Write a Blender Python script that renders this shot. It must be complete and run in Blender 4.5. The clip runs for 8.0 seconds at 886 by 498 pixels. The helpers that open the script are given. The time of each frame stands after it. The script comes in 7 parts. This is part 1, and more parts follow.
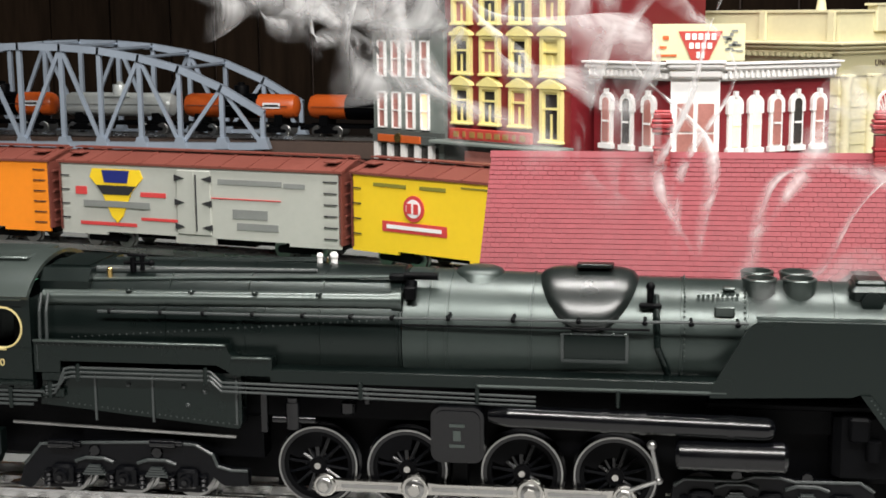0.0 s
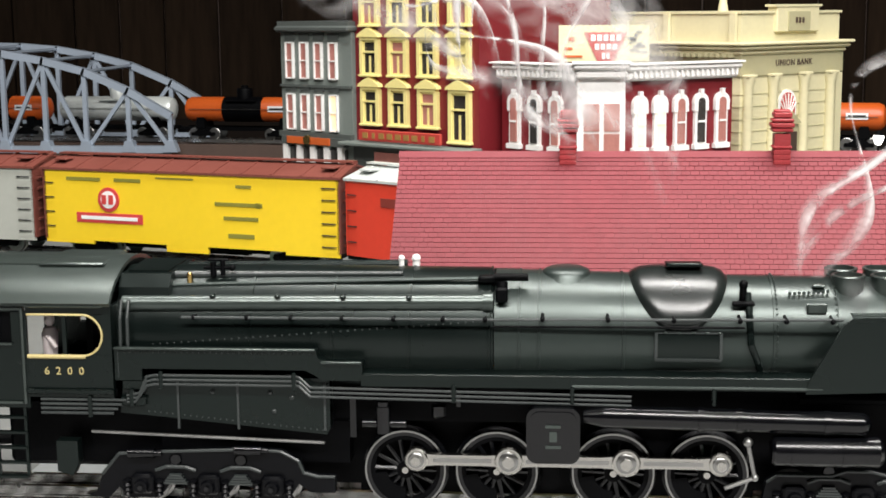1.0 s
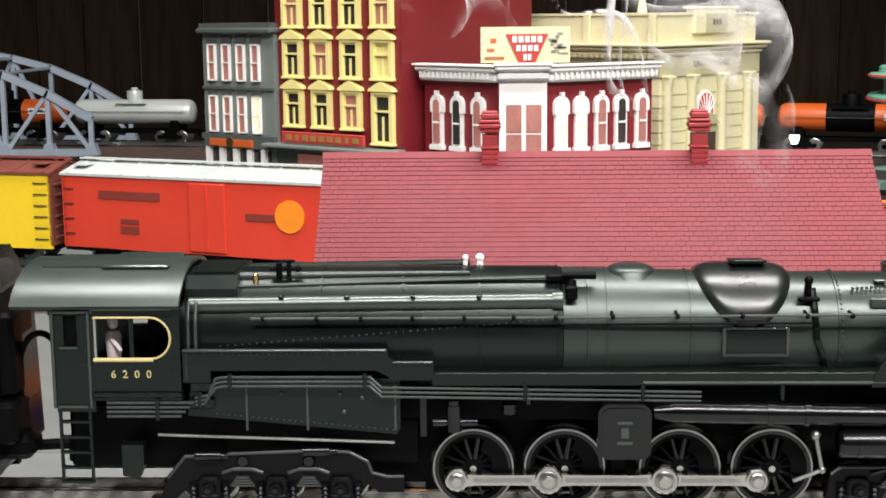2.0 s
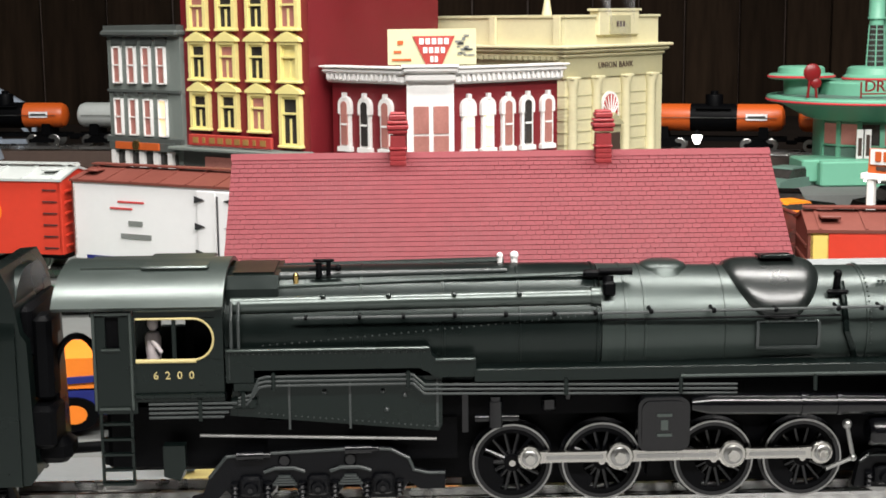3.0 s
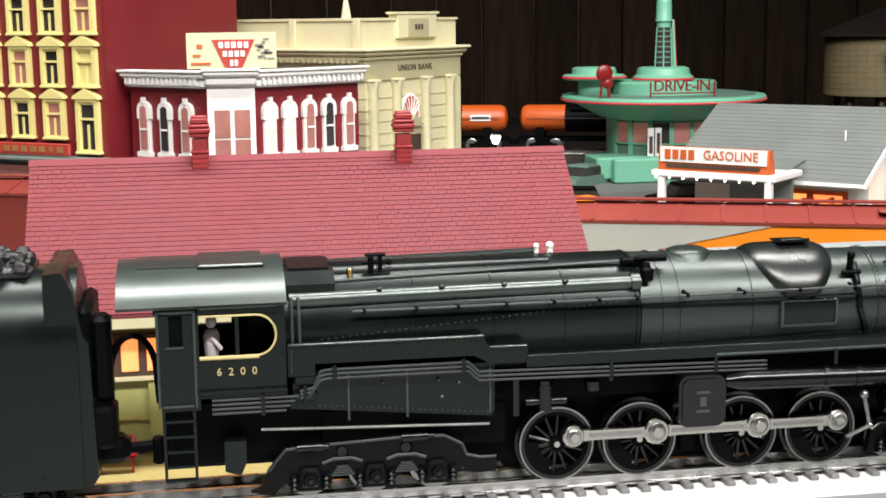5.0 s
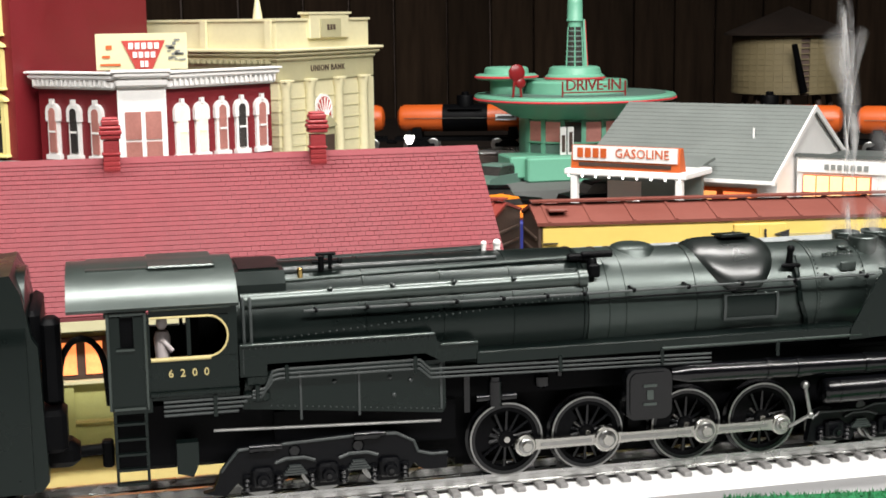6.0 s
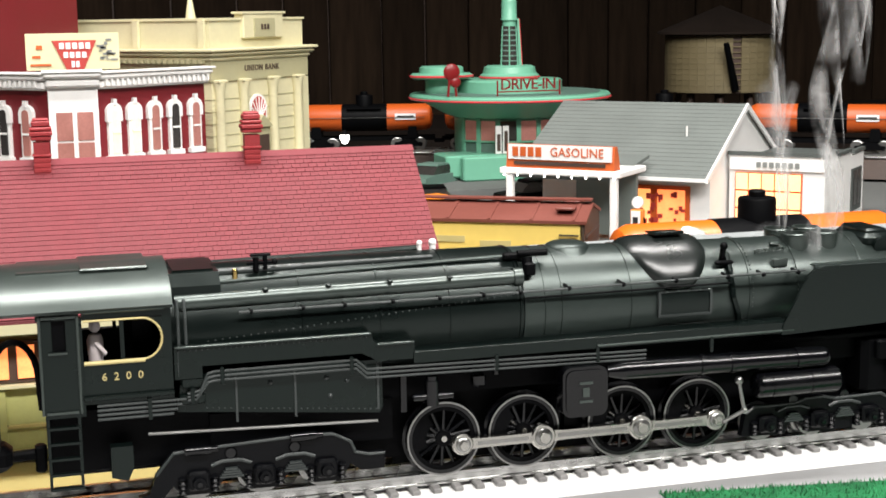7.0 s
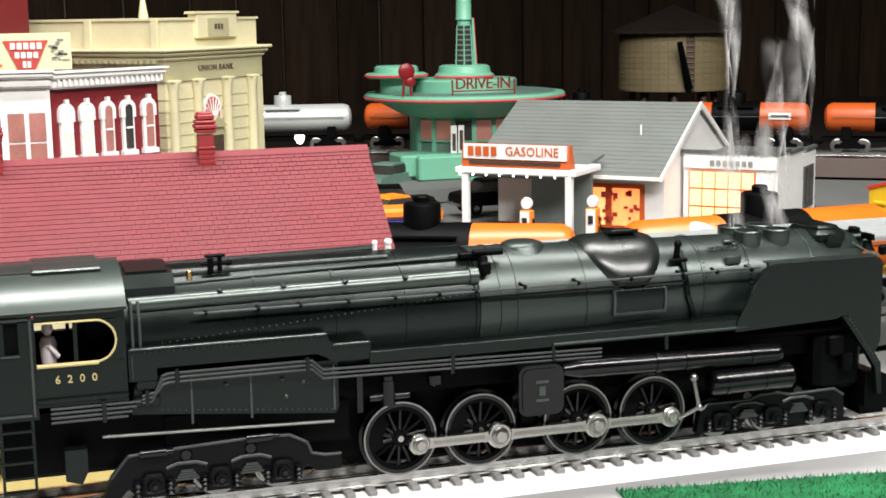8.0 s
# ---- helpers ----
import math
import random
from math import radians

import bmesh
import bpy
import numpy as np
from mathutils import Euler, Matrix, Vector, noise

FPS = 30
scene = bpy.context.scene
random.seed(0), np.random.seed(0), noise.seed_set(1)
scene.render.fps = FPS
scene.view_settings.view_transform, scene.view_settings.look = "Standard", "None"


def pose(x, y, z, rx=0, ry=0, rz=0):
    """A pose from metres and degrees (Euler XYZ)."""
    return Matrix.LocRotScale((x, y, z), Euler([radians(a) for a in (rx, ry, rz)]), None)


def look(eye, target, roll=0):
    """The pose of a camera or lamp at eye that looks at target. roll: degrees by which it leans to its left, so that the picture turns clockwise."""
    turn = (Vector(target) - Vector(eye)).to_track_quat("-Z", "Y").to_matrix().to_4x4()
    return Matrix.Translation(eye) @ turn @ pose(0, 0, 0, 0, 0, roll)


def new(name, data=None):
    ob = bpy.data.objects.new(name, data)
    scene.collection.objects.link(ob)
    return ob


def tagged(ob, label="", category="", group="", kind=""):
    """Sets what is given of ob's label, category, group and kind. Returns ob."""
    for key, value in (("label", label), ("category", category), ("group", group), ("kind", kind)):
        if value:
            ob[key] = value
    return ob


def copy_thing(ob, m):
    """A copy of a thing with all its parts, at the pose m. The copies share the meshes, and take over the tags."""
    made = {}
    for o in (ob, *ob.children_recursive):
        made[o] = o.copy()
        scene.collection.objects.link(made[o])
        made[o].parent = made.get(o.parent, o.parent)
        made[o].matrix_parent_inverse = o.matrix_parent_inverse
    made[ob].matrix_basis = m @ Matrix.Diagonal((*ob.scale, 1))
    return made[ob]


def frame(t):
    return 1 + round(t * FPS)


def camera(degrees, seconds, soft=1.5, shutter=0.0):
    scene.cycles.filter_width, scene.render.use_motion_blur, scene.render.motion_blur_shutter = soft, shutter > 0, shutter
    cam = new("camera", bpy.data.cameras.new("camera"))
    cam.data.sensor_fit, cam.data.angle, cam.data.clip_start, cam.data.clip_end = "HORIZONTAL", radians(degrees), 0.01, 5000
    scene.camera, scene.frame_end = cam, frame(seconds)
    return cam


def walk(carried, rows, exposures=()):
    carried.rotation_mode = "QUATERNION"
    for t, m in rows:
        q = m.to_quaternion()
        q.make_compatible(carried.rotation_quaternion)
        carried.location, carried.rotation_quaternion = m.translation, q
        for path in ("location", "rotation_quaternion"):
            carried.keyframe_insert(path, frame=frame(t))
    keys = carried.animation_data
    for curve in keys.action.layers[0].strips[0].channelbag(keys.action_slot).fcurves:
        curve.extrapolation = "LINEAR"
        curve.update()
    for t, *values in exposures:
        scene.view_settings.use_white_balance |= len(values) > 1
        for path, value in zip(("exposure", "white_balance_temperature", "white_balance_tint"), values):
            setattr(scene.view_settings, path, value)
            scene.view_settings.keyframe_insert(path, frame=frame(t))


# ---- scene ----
cam = camera(34.5, 8.0, soft=1.7)


def eye(x, y, z, yaw, pitch, roll):
    return pose(x, y, z, 90 + pitch, 0, yaw) @ pose(0, 0, 0, 0, 0, roll)


# seconds, x, y, z, yaw, pitch, roll: the camera stands on a tripod and pans to its right
PAN = [
    (0.0, -0.0020, 0.0140, 0.2289, 8.492, -9.499, -0.434),
    (0.5, -0.0017, 0.0112, 0.2289, 6.625, -9.470, -0.453),
    (1.0, -0.0005, 0.0084, 0.2289, 4.881, -9.461, -0.524),
    (1.5, 0.0001, 0.0052, 0.2289, 3.448, -9.448, -0.536),
    (3.0, 0.0003, -0.0053, 0.2289, -1.881, -9.364, -0.538),
    (3.5, 0.0001, -0.0096, 0.2289, -3.676, -9.349, -0.537),
    (4.0, -0.0001, -0.0121, 0.2289, -5.611, -9.328, -0.597),
    (5.5, -0.0007, -0.0180, 0.2289, -11.699, -9.329, -0.700),
    (6.0, -0.0011, -0.0177, 0.2289, -13.269, -9.354, -0.772),
    (6.5, -0.0010, -0.0179, 0.2289, -14.555, -9.379, -0.833),
    (7.0, -0.0005, -0.0173, 0.2289, -15.842, -9.414, -0.819),
    (7.5, -0.0003, -0.0172, 0.2289, -16.832, -9.434, -0.865),
    (8.0, -0.0001, -0.0172, 0.2289, -17.622, -9.458, -0.887),
]
walk(cam, [(r[0], eye(*r[1:])) for r in PAN], exposures=[(0.0, 0.0), (8.0, 0.0)])

# ---- light: a windowless room with ceiling lamps ----
world = bpy.data.worlds.new("world")
scene.world = world
world.use_nodes = True
world.node_tree.nodes["Background"].inputs[0].default_value = (0.8, 0.85, 1.0, 1)
world.node_tree.nodes["Background"].inputs[1].default_value = 0.008


def lamp(name, x, y, z, sx, sy, watts, colour, target):
    data = bpy.data.lights.new(name, "AREA")
    data.shape, data.size, data.size_y, data.energy, data.color = "RECTANGLE", sx, sy, watts, colour
    ob = new(name, data)
    ob.matrix_world = look((x, y, z), target)
    return ob


lamp("ceiling_lamp_front", 0.45, -0.55, 1.5, 2.3, 0.2, 82, (1.0, 0.97, 0.935), (0.45, 0.62, 0.05))
lamp("ceiling_lamp_middle", 0.2, 0.85, 1.5, 1.6, 0.2, 47, (1.0, 0.97, 0.935), (0.2, 0.95, 0))


# ---- materials ----
def mat(name, colour, rough=0.5, metal=0.0, vary=0.12, scale=60.0, bump=0.0, bump_scale=400.0, spec=0.5, glow=None, power=0.0, coat=0.0,
        stretch=(1, 1, 1), stain=None, stain_amount=0.0, per_object=0.0, per_island=0.0):
    """Procedural surface: two scales of colour change, fine relief, and a change of gloss."""
    m = bpy.data.materials.new(name)
    m.use_nodes = True
    n, l = m.node_tree.nodes, m.node_tree.links
    b = n["Principled BSDF"]
    b.inputs["Metallic"].default_value = metal
    b.inputs["Specular IOR Level"].default_value = spec
    b.inputs["Coat Weight"].default_value = coat
    tc, mp = n.new("ShaderNodeTexCoord"), n.new("ShaderNodeMapping")
    mp.inputs["Scale"].default_value = stretch
    l.new(tc.outputs["Object"], mp.inputs[0])
    big, fine = n.new("ShaderNodeTexNoise"), n.new("ShaderNodeTexNoise")
    big.inputs["Scale"].default_value, big.inputs["Detail"].default_value = scale * 0.25, 4
    fine.inputs["Scale"].default_value, fine.inputs["Detail"].default_value = scale * 3, 3
    l.new(mp.outputs[0], big.inputs[0])
    l.new(mp.outputs[0], fine.inputs[0])
    add = n.new("ShaderNodeMath")
    add.operation = "MULTIPLY_ADD"
    add.inputs[1].default_value = 0.5
    l.new(fine.outputs[0], add.inputs[0])
    l.new(big.outputs[0], add.inputs[2])
    ramp = n.new("ShaderNodeMapRange")
    ramp.inputs[1].default_value, ramp.inputs[2].default_value = 0.45, 1.05
    ramp.inputs[3].default_value, ramp.inputs[4].default_value = 1 - vary, 1 + vary
    l.new(add.outputs[0], ramp.inputs[0])
    level = ramp.outputs[0]
    if per_object:
        info, spread, mul = n.new("ShaderNodeObjectInfo"), n.new("ShaderNodeMapRange"), n.new("ShaderNodeMath")
        spread.inputs[3].default_value, spread.inputs[4].default_value = 1 - per_object, 1 + per_object
        mul.operation = "MULTIPLY"
        l.new(info.outputs["Random"], spread.inputs[0])
        l.new(spread.outputs[0], mul.inputs[0])
        l.new(level, mul.inputs[1])
        level = mul.outputs[0]
    if per_island:
        geo, spread, mul = n.new("ShaderNodeNewGeometry"), n.new("ShaderNodeMapRange"), n.new("ShaderNodeMath")
        spread.inputs[3].default_value, spread.inputs[4].default_value = 1 - per_island, 1 + per_island
        mul.operation = "MULTIPLY"
        l.new(geo.outputs["Random Per Island"], spread.inputs[0])
        l.new(spread.outputs[0], mul.inputs[0])
        l.new(level, mul.inputs[1])
        level = mul.outputs[0]
    mix = n.new("ShaderNodeVectorMath")
    mix.operation = "SCALE"
    mix.inputs[0].default_value = colour
    l.new(level, mix.inputs["Scale"])
    out = mix.outputs[0]
    if stain:
        spot, lift, blend = n.new("ShaderNodeTexNoise"), n.new("ShaderNodeMapRange"), n.new("ShaderNodeMix")
        spot.inputs["Scale"].default_value, spot.inputs["Detail"].default_value = scale * 0.6, 6
        lift.inputs[1].default_value, lift.inputs[2].default_value = 0.52, 0.72
        lift.inputs[4].default_value = stain_amount
        blend.data_type = "RGBA"
        l.new(mp.outputs[0], spot.inputs[0])
        l.new(spot.outputs[0], lift.inputs[0])
        l.new(lift.outputs[0], blend.inputs["Factor"])
        l.new(out, blend.inputs["A"])
        blend.inputs["B"].default_value = (*stain, 1)
        out = blend.outputs["Result"]
    l.new(out, b.inputs["Base Color"])
    gloss = n.new("ShaderNodeMapRange")
    gloss.inputs[1].default_value, gloss.inputs[2].default_value = 0.3, 0.7
    gloss.inputs[3].default_value, gloss.inputs[4].default_value = max(rough - 0.06, 0.02), min(rough + 0.06, 1)
    l.new(big.outputs[0], gloss.inputs[0])
    l.new(gloss.outputs[0], b.inputs["Roughness"])
    if bump:
        relief, bn = n.new("ShaderNodeTexNoise"), n.new("ShaderNodeBump")
        relief.inputs["Scale"].default_value, relief.inputs["Detail"].default_value = bump_scale, 4
        bn.inputs["Strength"].default_value, bn.inputs["Distance"].default_value = bump, 0.001
        l.new(mp.outputs[0], relief.inputs[0])
        l.new(relief.outputs[0], bn.inputs["Height"])
        l.new(bn.outputs[0], b.inputs["Normal"])
    if glow:
        b.inputs["Emission Color"].default_value = (*glow, 1)
        b.inputs["Emission Strength"].default_value = power
    return m


M = {}
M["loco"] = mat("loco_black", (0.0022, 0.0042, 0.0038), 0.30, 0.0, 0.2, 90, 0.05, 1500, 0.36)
# lighter copy of the loco black: light from above is put into its colour
M["loco_lit_black"] = mat("loco_lit_black", (0.0180, 0.0235, 0.0210), 0.33, 0.0, 0.15, 80, 0.05, 1500, 1.0)
M["dome"] = mat("dome_black", (0.0075, 0.0100, 0.0092), 0.29, 0.0, 0.2, 90, 0.05, 1500, 0.6)
M["dull_gold"] = mat("faded_gold_paint", (0.30, 0.17, 0.05), 0.5, 0.0, 0.15, 200)
M["graphite"] = mat("graphite_black", (0.0105, 0.0152, 0.0136), 0.35, 0.0, 0.2, 80, 0.06, 1500, 0.7)
for key in ("loco", "loco_lit_black", "graphite"):
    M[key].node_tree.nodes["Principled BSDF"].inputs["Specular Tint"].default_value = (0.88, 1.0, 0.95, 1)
M["frame_black"] = mat("frame_black", (0.0018, 0.0020, 0.0026), 0.20, 0.0, 0.25, 120, 0.04, 1200, 0.42)
M["truck_black"] = mat("truck_black", (0.0020, 0.0022, 0.0030), 0.34, 0.0, 0.3, 140, 0.15, 1200, 0.16)
M["black"] = mat("matt_black", (0.0013, 0.0014, 0.0018), 0.5, 0, 0.2, 100, 0.1, 900, 0.07)
M["steel"] = mat("bright_steel", (0.44, 0.43, 0.40), 0.24, 1.0, 0.08, 150, 0.03, 1200)
M["dull_steel"] = mat("dull_steel", (0.32, 0.32, 0.31), 0.35, 1.0, 0.15, 150, 0.05, 1200)
M["pipe_grey"] = mat("pipe_grey", (0.032, 0.038, 0.037), 0.35, 0.0, 0.15, 150, 0.05, 1200)
M["rail"] = mat("rail_nickel", (0.55, 0.55, 0.54), 0.28, 1.0, 0.12, 120, 0.04, 900)
M["brass"] = mat("brass", (0.55, 0.38, 0.14), 0.25, 1.0, 0.08, 150)
M["gold"] = mat("gold_paint", (0.52, 0.43, 0.19), 0.45, 0.0, 0.06, 200)
M["roadbed"] = mat("roadbed_plastic", (0.78, 0.78, 0.77), 0.6, 0, 0.05, 150, 0.25, 900)
M["tie"] = mat("tie_plastic", (0.20, 0.195, 0.19), 0.6, 0, 0.15, 200, 0.2, 700, per_object=0.15)
M["grass"] = mat("grass_mat", (0.014, 0.125, 0.045), 0.95, 0, 0.6, 250, 0.9, 1800, 0.2)
M["table"] = mat("grey_table", (0.125, 0.13, 0.125), 0.8, 0, 0.12, 40, 0.3, 500, 0.3)
M["wall_wood"] = mat("dark_planks", (0.0115, 0.0072, 0.0044), 0.85, 0, 0.95, 9, 0.3, 60, 0.06, stretch=(3, 3, 0.35), per_object=0.25)
M["mortar"] = mat("roof_groove", (0.15, 0.030, 0.036), 0.7, 0, 0.1, 60)
M["brick_red"] = mat("brick_red", (0.215, 0.026, 0.033), 0.5, 0, 0.12, 80, 0.1, 600)
M["cream"] = mat("cream_wall", (0.62, 0.58, 0.36), 0.6, 0, 0.06, 60)
M["green_wall"] = mat("olive_wall", (0.36, 0.36, 0.13), 0.6, 0, 0.1, 80, 0.15, 500)
M["yellow_paint"] = mat("base_yellow", (0.44, 0.36, 0.13), 0.6, 0, 0.08, 80)


# ---- building helpers ----
class Shape:
    """A mesh in the making."""

    def __init__(self):
        self.v, self.f = [], []

    def add(self, verts, faces):
        k = len(self.v)
        self.v += [tuple(p) for p in verts]
        self.f += [tuple(i + k for i in f) for f in faces]
        return self

    def box(self, cx, cy, cz, sx, sy, sz, rz=0.0, ry=0.0, chamfer=0.0):
        hx, hy, hz = sx / 2, sy / 2, sz / 2
        c = min(chamfer, hx * 0.9, hy * 0.9, hz * 0.9)
        rot = Euler((0, radians(ry), radians(rz))).to_matrix()
        if c <= 0:
            vs = [(x, y, z) for z in (-hz, hz) for x, y in ((-hx, -hy), (hx, -hy), (hx, hy), (-hx, hy))]
            fs = [(3, 2, 1, 0), (4, 5, 6, 7), (0, 1, 5, 4), (1, 2, 6, 5), (2, 3, 7, 6), (3, 0, 4, 7)]
        else:
            ring = [(-hx + c, -hy), (hx - c, -hy), (hx, -hy + c), (hx, hy - c), (hx - c, hy), (-hx + c, hy), (-hx, hy - c), (-hx, -hy + c)]
            small = [(x * (hx - c) / hx, y * (hy - c) / hy) for x, y in ring]
            vs = [(x, y, -hz) for x, y in small] + [(x, y, -hz + c) for x, y in ring] + [(x, y, hz - c) for x, y in ring] + [(x, y, hz) for x, y in small]
            fs = [tuple(reversed(range(8))), tuple(range(24, 32))]
            for k in range(3):
                fs += [(8 * k + i, 8 * k + (i + 1) % 8, 8 * k + 8 + (i + 1) % 8, 8 * k + 8 + i) for i in range(8)]
        return self.add([rot @ Vector(p) + Vector((cx, cy, cz)) for p in vs], fs)

    def rod(self, a, b, r, r2=None, n=12, caps=True):
        a, b = Vector(a), Vector(b)
        r2 = r if r2 is None else r2
        z = (b - a).normalized()
        x = z.orthogonal().normalized()
        y = z.cross(x)
        vs = []
        for p, q in ((a, r), (b, r2)):
            vs += [p + (x * math.cos(t) + y * math.sin(t)) * q for t in (2 * math.pi * i / n for i in range(n))]
        fs = [(i, (i + 1) % n, n + (i + 1) % n, n + i) for i in range(n)]
        if caps:
            fs += [tuple(reversed(range(n))), tuple(range(n, 2 * n))]
        return self.add(vs, fs)

    def pipe(self, pts, r, n=8):
        for a, b in zip(pts, pts[1:]):
            self.rod(a, b, r, n=n)
        for p in pts[1:-1]:
            self.ball(p, r, n=n, m=4)
        return self

    def lathe(self, profile, at=(0, 0, 0), axis="z", n=24, squash=1.0):
        """profile: (radius, height) pairs, turned round an axis."""
        vs, fs = [], []
        for r, h in profile:
            for i in range(n):
                t = 2 * math.pi * i / n
                a, b = r * math.cos(t), r * math.sin(t) * squash
                p = {"z": (a, b, h), "x": (h, a, b), "y": (b, h, a)}[axis]
                vs.append((p[0] + at[0], p[1] + at[1], p[2] + at[2]))
        for k in range(len(profile) - 1):
            fs += [(k * n + i, k * n + (i + 1) % n, (k + 1) * n + (i + 1) % n, (k + 1) * n + i) for i in range(n)]
        fs += [tuple(reversed(range(n))), tuple(range((len(profile) - 1) * n, len(profile) * n))]
        return self.add(vs, fs)

    def ball(self, at, r, n=12, m=8, sx=1, sy=1, sz=1):
        vs, fs = [], []
        for k in range(m + 1):
            u = math.pi * k / m
            for i in range(n):
                t = 2 * math.pi * i / n
                vs.append((at[0] + r * sx * math.sin(u) * math.cos(t), at[1] + r * sy * math.sin(u) * math.sin(t), at[2] - r * sz * math.cos(u)))
        for k in range(m):
            fs += [(k * n + i, k * n + (i + 1) % n, (k + 1) * n + (i + 1) % n, (k + 1) * n + i) for i in range(n)]
        return self.add(vs, fs)

    def prism(self, pts, lo, hi, axis="y"):
        """A flat outline drawn in the plane across the axis, given thickness from lo to hi."""
        def put(a, b, h):
            return {"y": (a, h, b), "z": (a, b, h), "x": (h, a, b)}[axis]
        n = len(pts)
        vs = [put(a, b, lo) for a, b in pts] + [put(a, b, hi) for a, b in pts]
        fs = [tuple(range(n)), tuple(reversed(range(n, 2 * n)))]
        fs += [((i + 1) % n, i, n + i, n + (i + 1) % n) for i in range(n)]
        return self.add(vs, fs)

    def arch(self, x, z, w, h, lo, hi, n=8, axis="y"):
        """An upright with a round head; x is its middle, z its foot."""
        pts = [(x - w / 2, z), (x + w / 2, z)]
        pts += [(x + w / 2 * math.cos(t), z + h - w / 2 + w / 2 * math.sin(t)) for t in (math.pi * i / n for i in range(n + 1))]
        return self.prism(pts, lo, hi, axis)

    def ring(self, at, r_in, r_out, lo, hi, n=24, a0=0.0, a1=360.0):
        """A flat ring (or part of one) round the y axis."""
        full = abs(a1 - a0) >= 360
        k = n if full else n + 1
        vs, fs = [], []
        for i in range(k):
            t = radians(a0 + (a1 - a0) * i / n)
            c, s = math.cos(t), math.sin(t)
            for r in (r_in, r_out):
                for h in (lo, hi):
                    vs.append((at[0] + r * c, at[1] + h, at[2] + r * s))
        for i in range(n):
            j = (i + 1) % k
            for a, b in ((0, 1), (1, 3), (3, 2), (2, 0)):
                fs.append((4 * i + a, 4 * i + b, 4 * j + b, 4 * j + a))
        if not full:
            fs += [(0, 2, 3, 1), (4 * n, 4 * n + 1, 4 * n + 3, 4 * n + 2)]
        return self.add(vs, fs)

    def mesh(self, name, material, smooth=False, angle=35.0):
        me = bpy.data.meshes.new(name)
        me.from_pydata(self.v, [], self.f)
        bm = bmesh.new()
        bm.from_mesh(me)
        bmesh.ops.remove_doubles(bm, verts=bm.verts, dist=1e-6)
        bmesh.ops.recalc_face_normals(bm, faces=bm.faces)
        if smooth:
            for f in bm.faces:
                f.smooth = True
            for e in bm.edges:
                if len(e.link_faces) == 2 and e.calc_face_angle(0) > radians(angle):
                    e.smooth = False
        bm.to_mesh(me)
        bm.free()
        me.materials.append(material)
        return me


def part(name, shape, material, parent, label="", smooth=True, kind=""):
    me = shape.mesh(name, material, smooth)
    ob = new(name, me)
    ob.parent = parent
    return tagged(ob, label, kind=kind)


def thing(name, label, category, at=(0, 0, 0), rz=0.0, group="", kind=""):
    ob = new(name)
    ob.matrix_basis = pose(*at, 0, 0, rz)
    ob.empty_display_size = 0.01
    return tagged(ob, label, category, group, kind)


def lone(name, shape, material, label, category, at=(0, 0, 0), rz=0.0, group="", kind="", smooth=True):
    ob = new(name, shape.mesh(name, material, smooth))
    ob.matrix_basis = pose(*at, 0, 0, rz)
    return tagged(ob, label, category, group, kind)


def text_shape(words, size, depth, spacing=1.0):
    """Raised letters of the built-in font as a mesh, upright in the xz plane, facing -y, centred."""
    cu = bpy.data.curves.new("letters", "FONT")
    cu.body, cu.size, cu.extrude, cu.align_x, cu.align_y, cu.space_character, cu.resolution_u = words, size, depth, "CENTER", "CENTER", spacing, 2
    ob = bpy.data.objects.new("letters", cu)
    me = bpy.data.meshes.new_from_object(ob)
    s = Shape()
    s.add([(v.co.x, -v.co.z, v.co.y) for v in me.vertices], [tuple(p.vertices) for p in me.polygons])
    bpy.data.objects.remove(ob)
    bpy.data.meshes.remove(me)
    return s


def moved(shape, x, y, z, rz=0.0):
    m = pose(x, y, z, 0, 0, rz)
    shape.v = [tuple(m @ Vector(p)) for p in shape.v]
    return shape


def curve_at(table, t):
    """Smooth value at t through rows of (t, value)."""
    ts = [r[0] for r in table]
    vs = [r[1] for r in table]
    if t <= ts[0]:
        return vs[0] + (vs[1] - vs[0]) / (ts[1] - ts[0]) * (t - ts[0])
    if t >= ts[-1]:
        return vs[-1] + (vs[-1] - vs[-2]) / (ts[-1] - ts[-2]) * (t - ts[-1])
    i = max(k for k in range(len(ts) - 1) if ts[k] <= t)
    def slope(k):
        k0, k1 = max(k - 1, 0), min(k + 1, len(ts) - 1)
        return (vs[k1] - vs[k0]) / (ts[k1] - ts[k0])
    h = ts[i + 1] - ts[i]
    u = (t - ts[i]) / h
    a, b = slope(i) * h, slope(i + 1) * h
    d = vs[i + 1] - vs[i]
    return vs[i] + a * u + (3 * d - 2 * a - b) * u * u + (a + b - 2 * d) * u ** 3


# more surfaces
M["pump_orange"] = mat("orange_paint", (0.85, 0.22, 0.02), 0.4, 0, 0.06, 80)
M["white"] = mat("white_paint", (0.80, 0.79, 0.77), 0.5, 0, 0.04, 80, 0.05, 500)
M["grey_wall"] = mat("grey_green_wall", (0.155, 0.18, 0.165), 0.6, 0, 0.08, 70, 0.1, 500)
M["grey_dark"] = mat("dark_grey_trim", (0.07, 0.08, 0.075), 0.6, 0, 0.1, 70)
M["yellow_trim"] = mat("yellow_trim", (0.78, 0.68, 0.27), 0.5, 0, 0.06, 90)
M["store_red"] = mat("store_red", (0.165, 0.010, 0.015), 0.5, 0, 0.12, 90, 0.2, 800)
M["sign_red"] = mat("sign_red", (0.42, 0.045, 0.035), 0.5, 0, 0.1, 90)
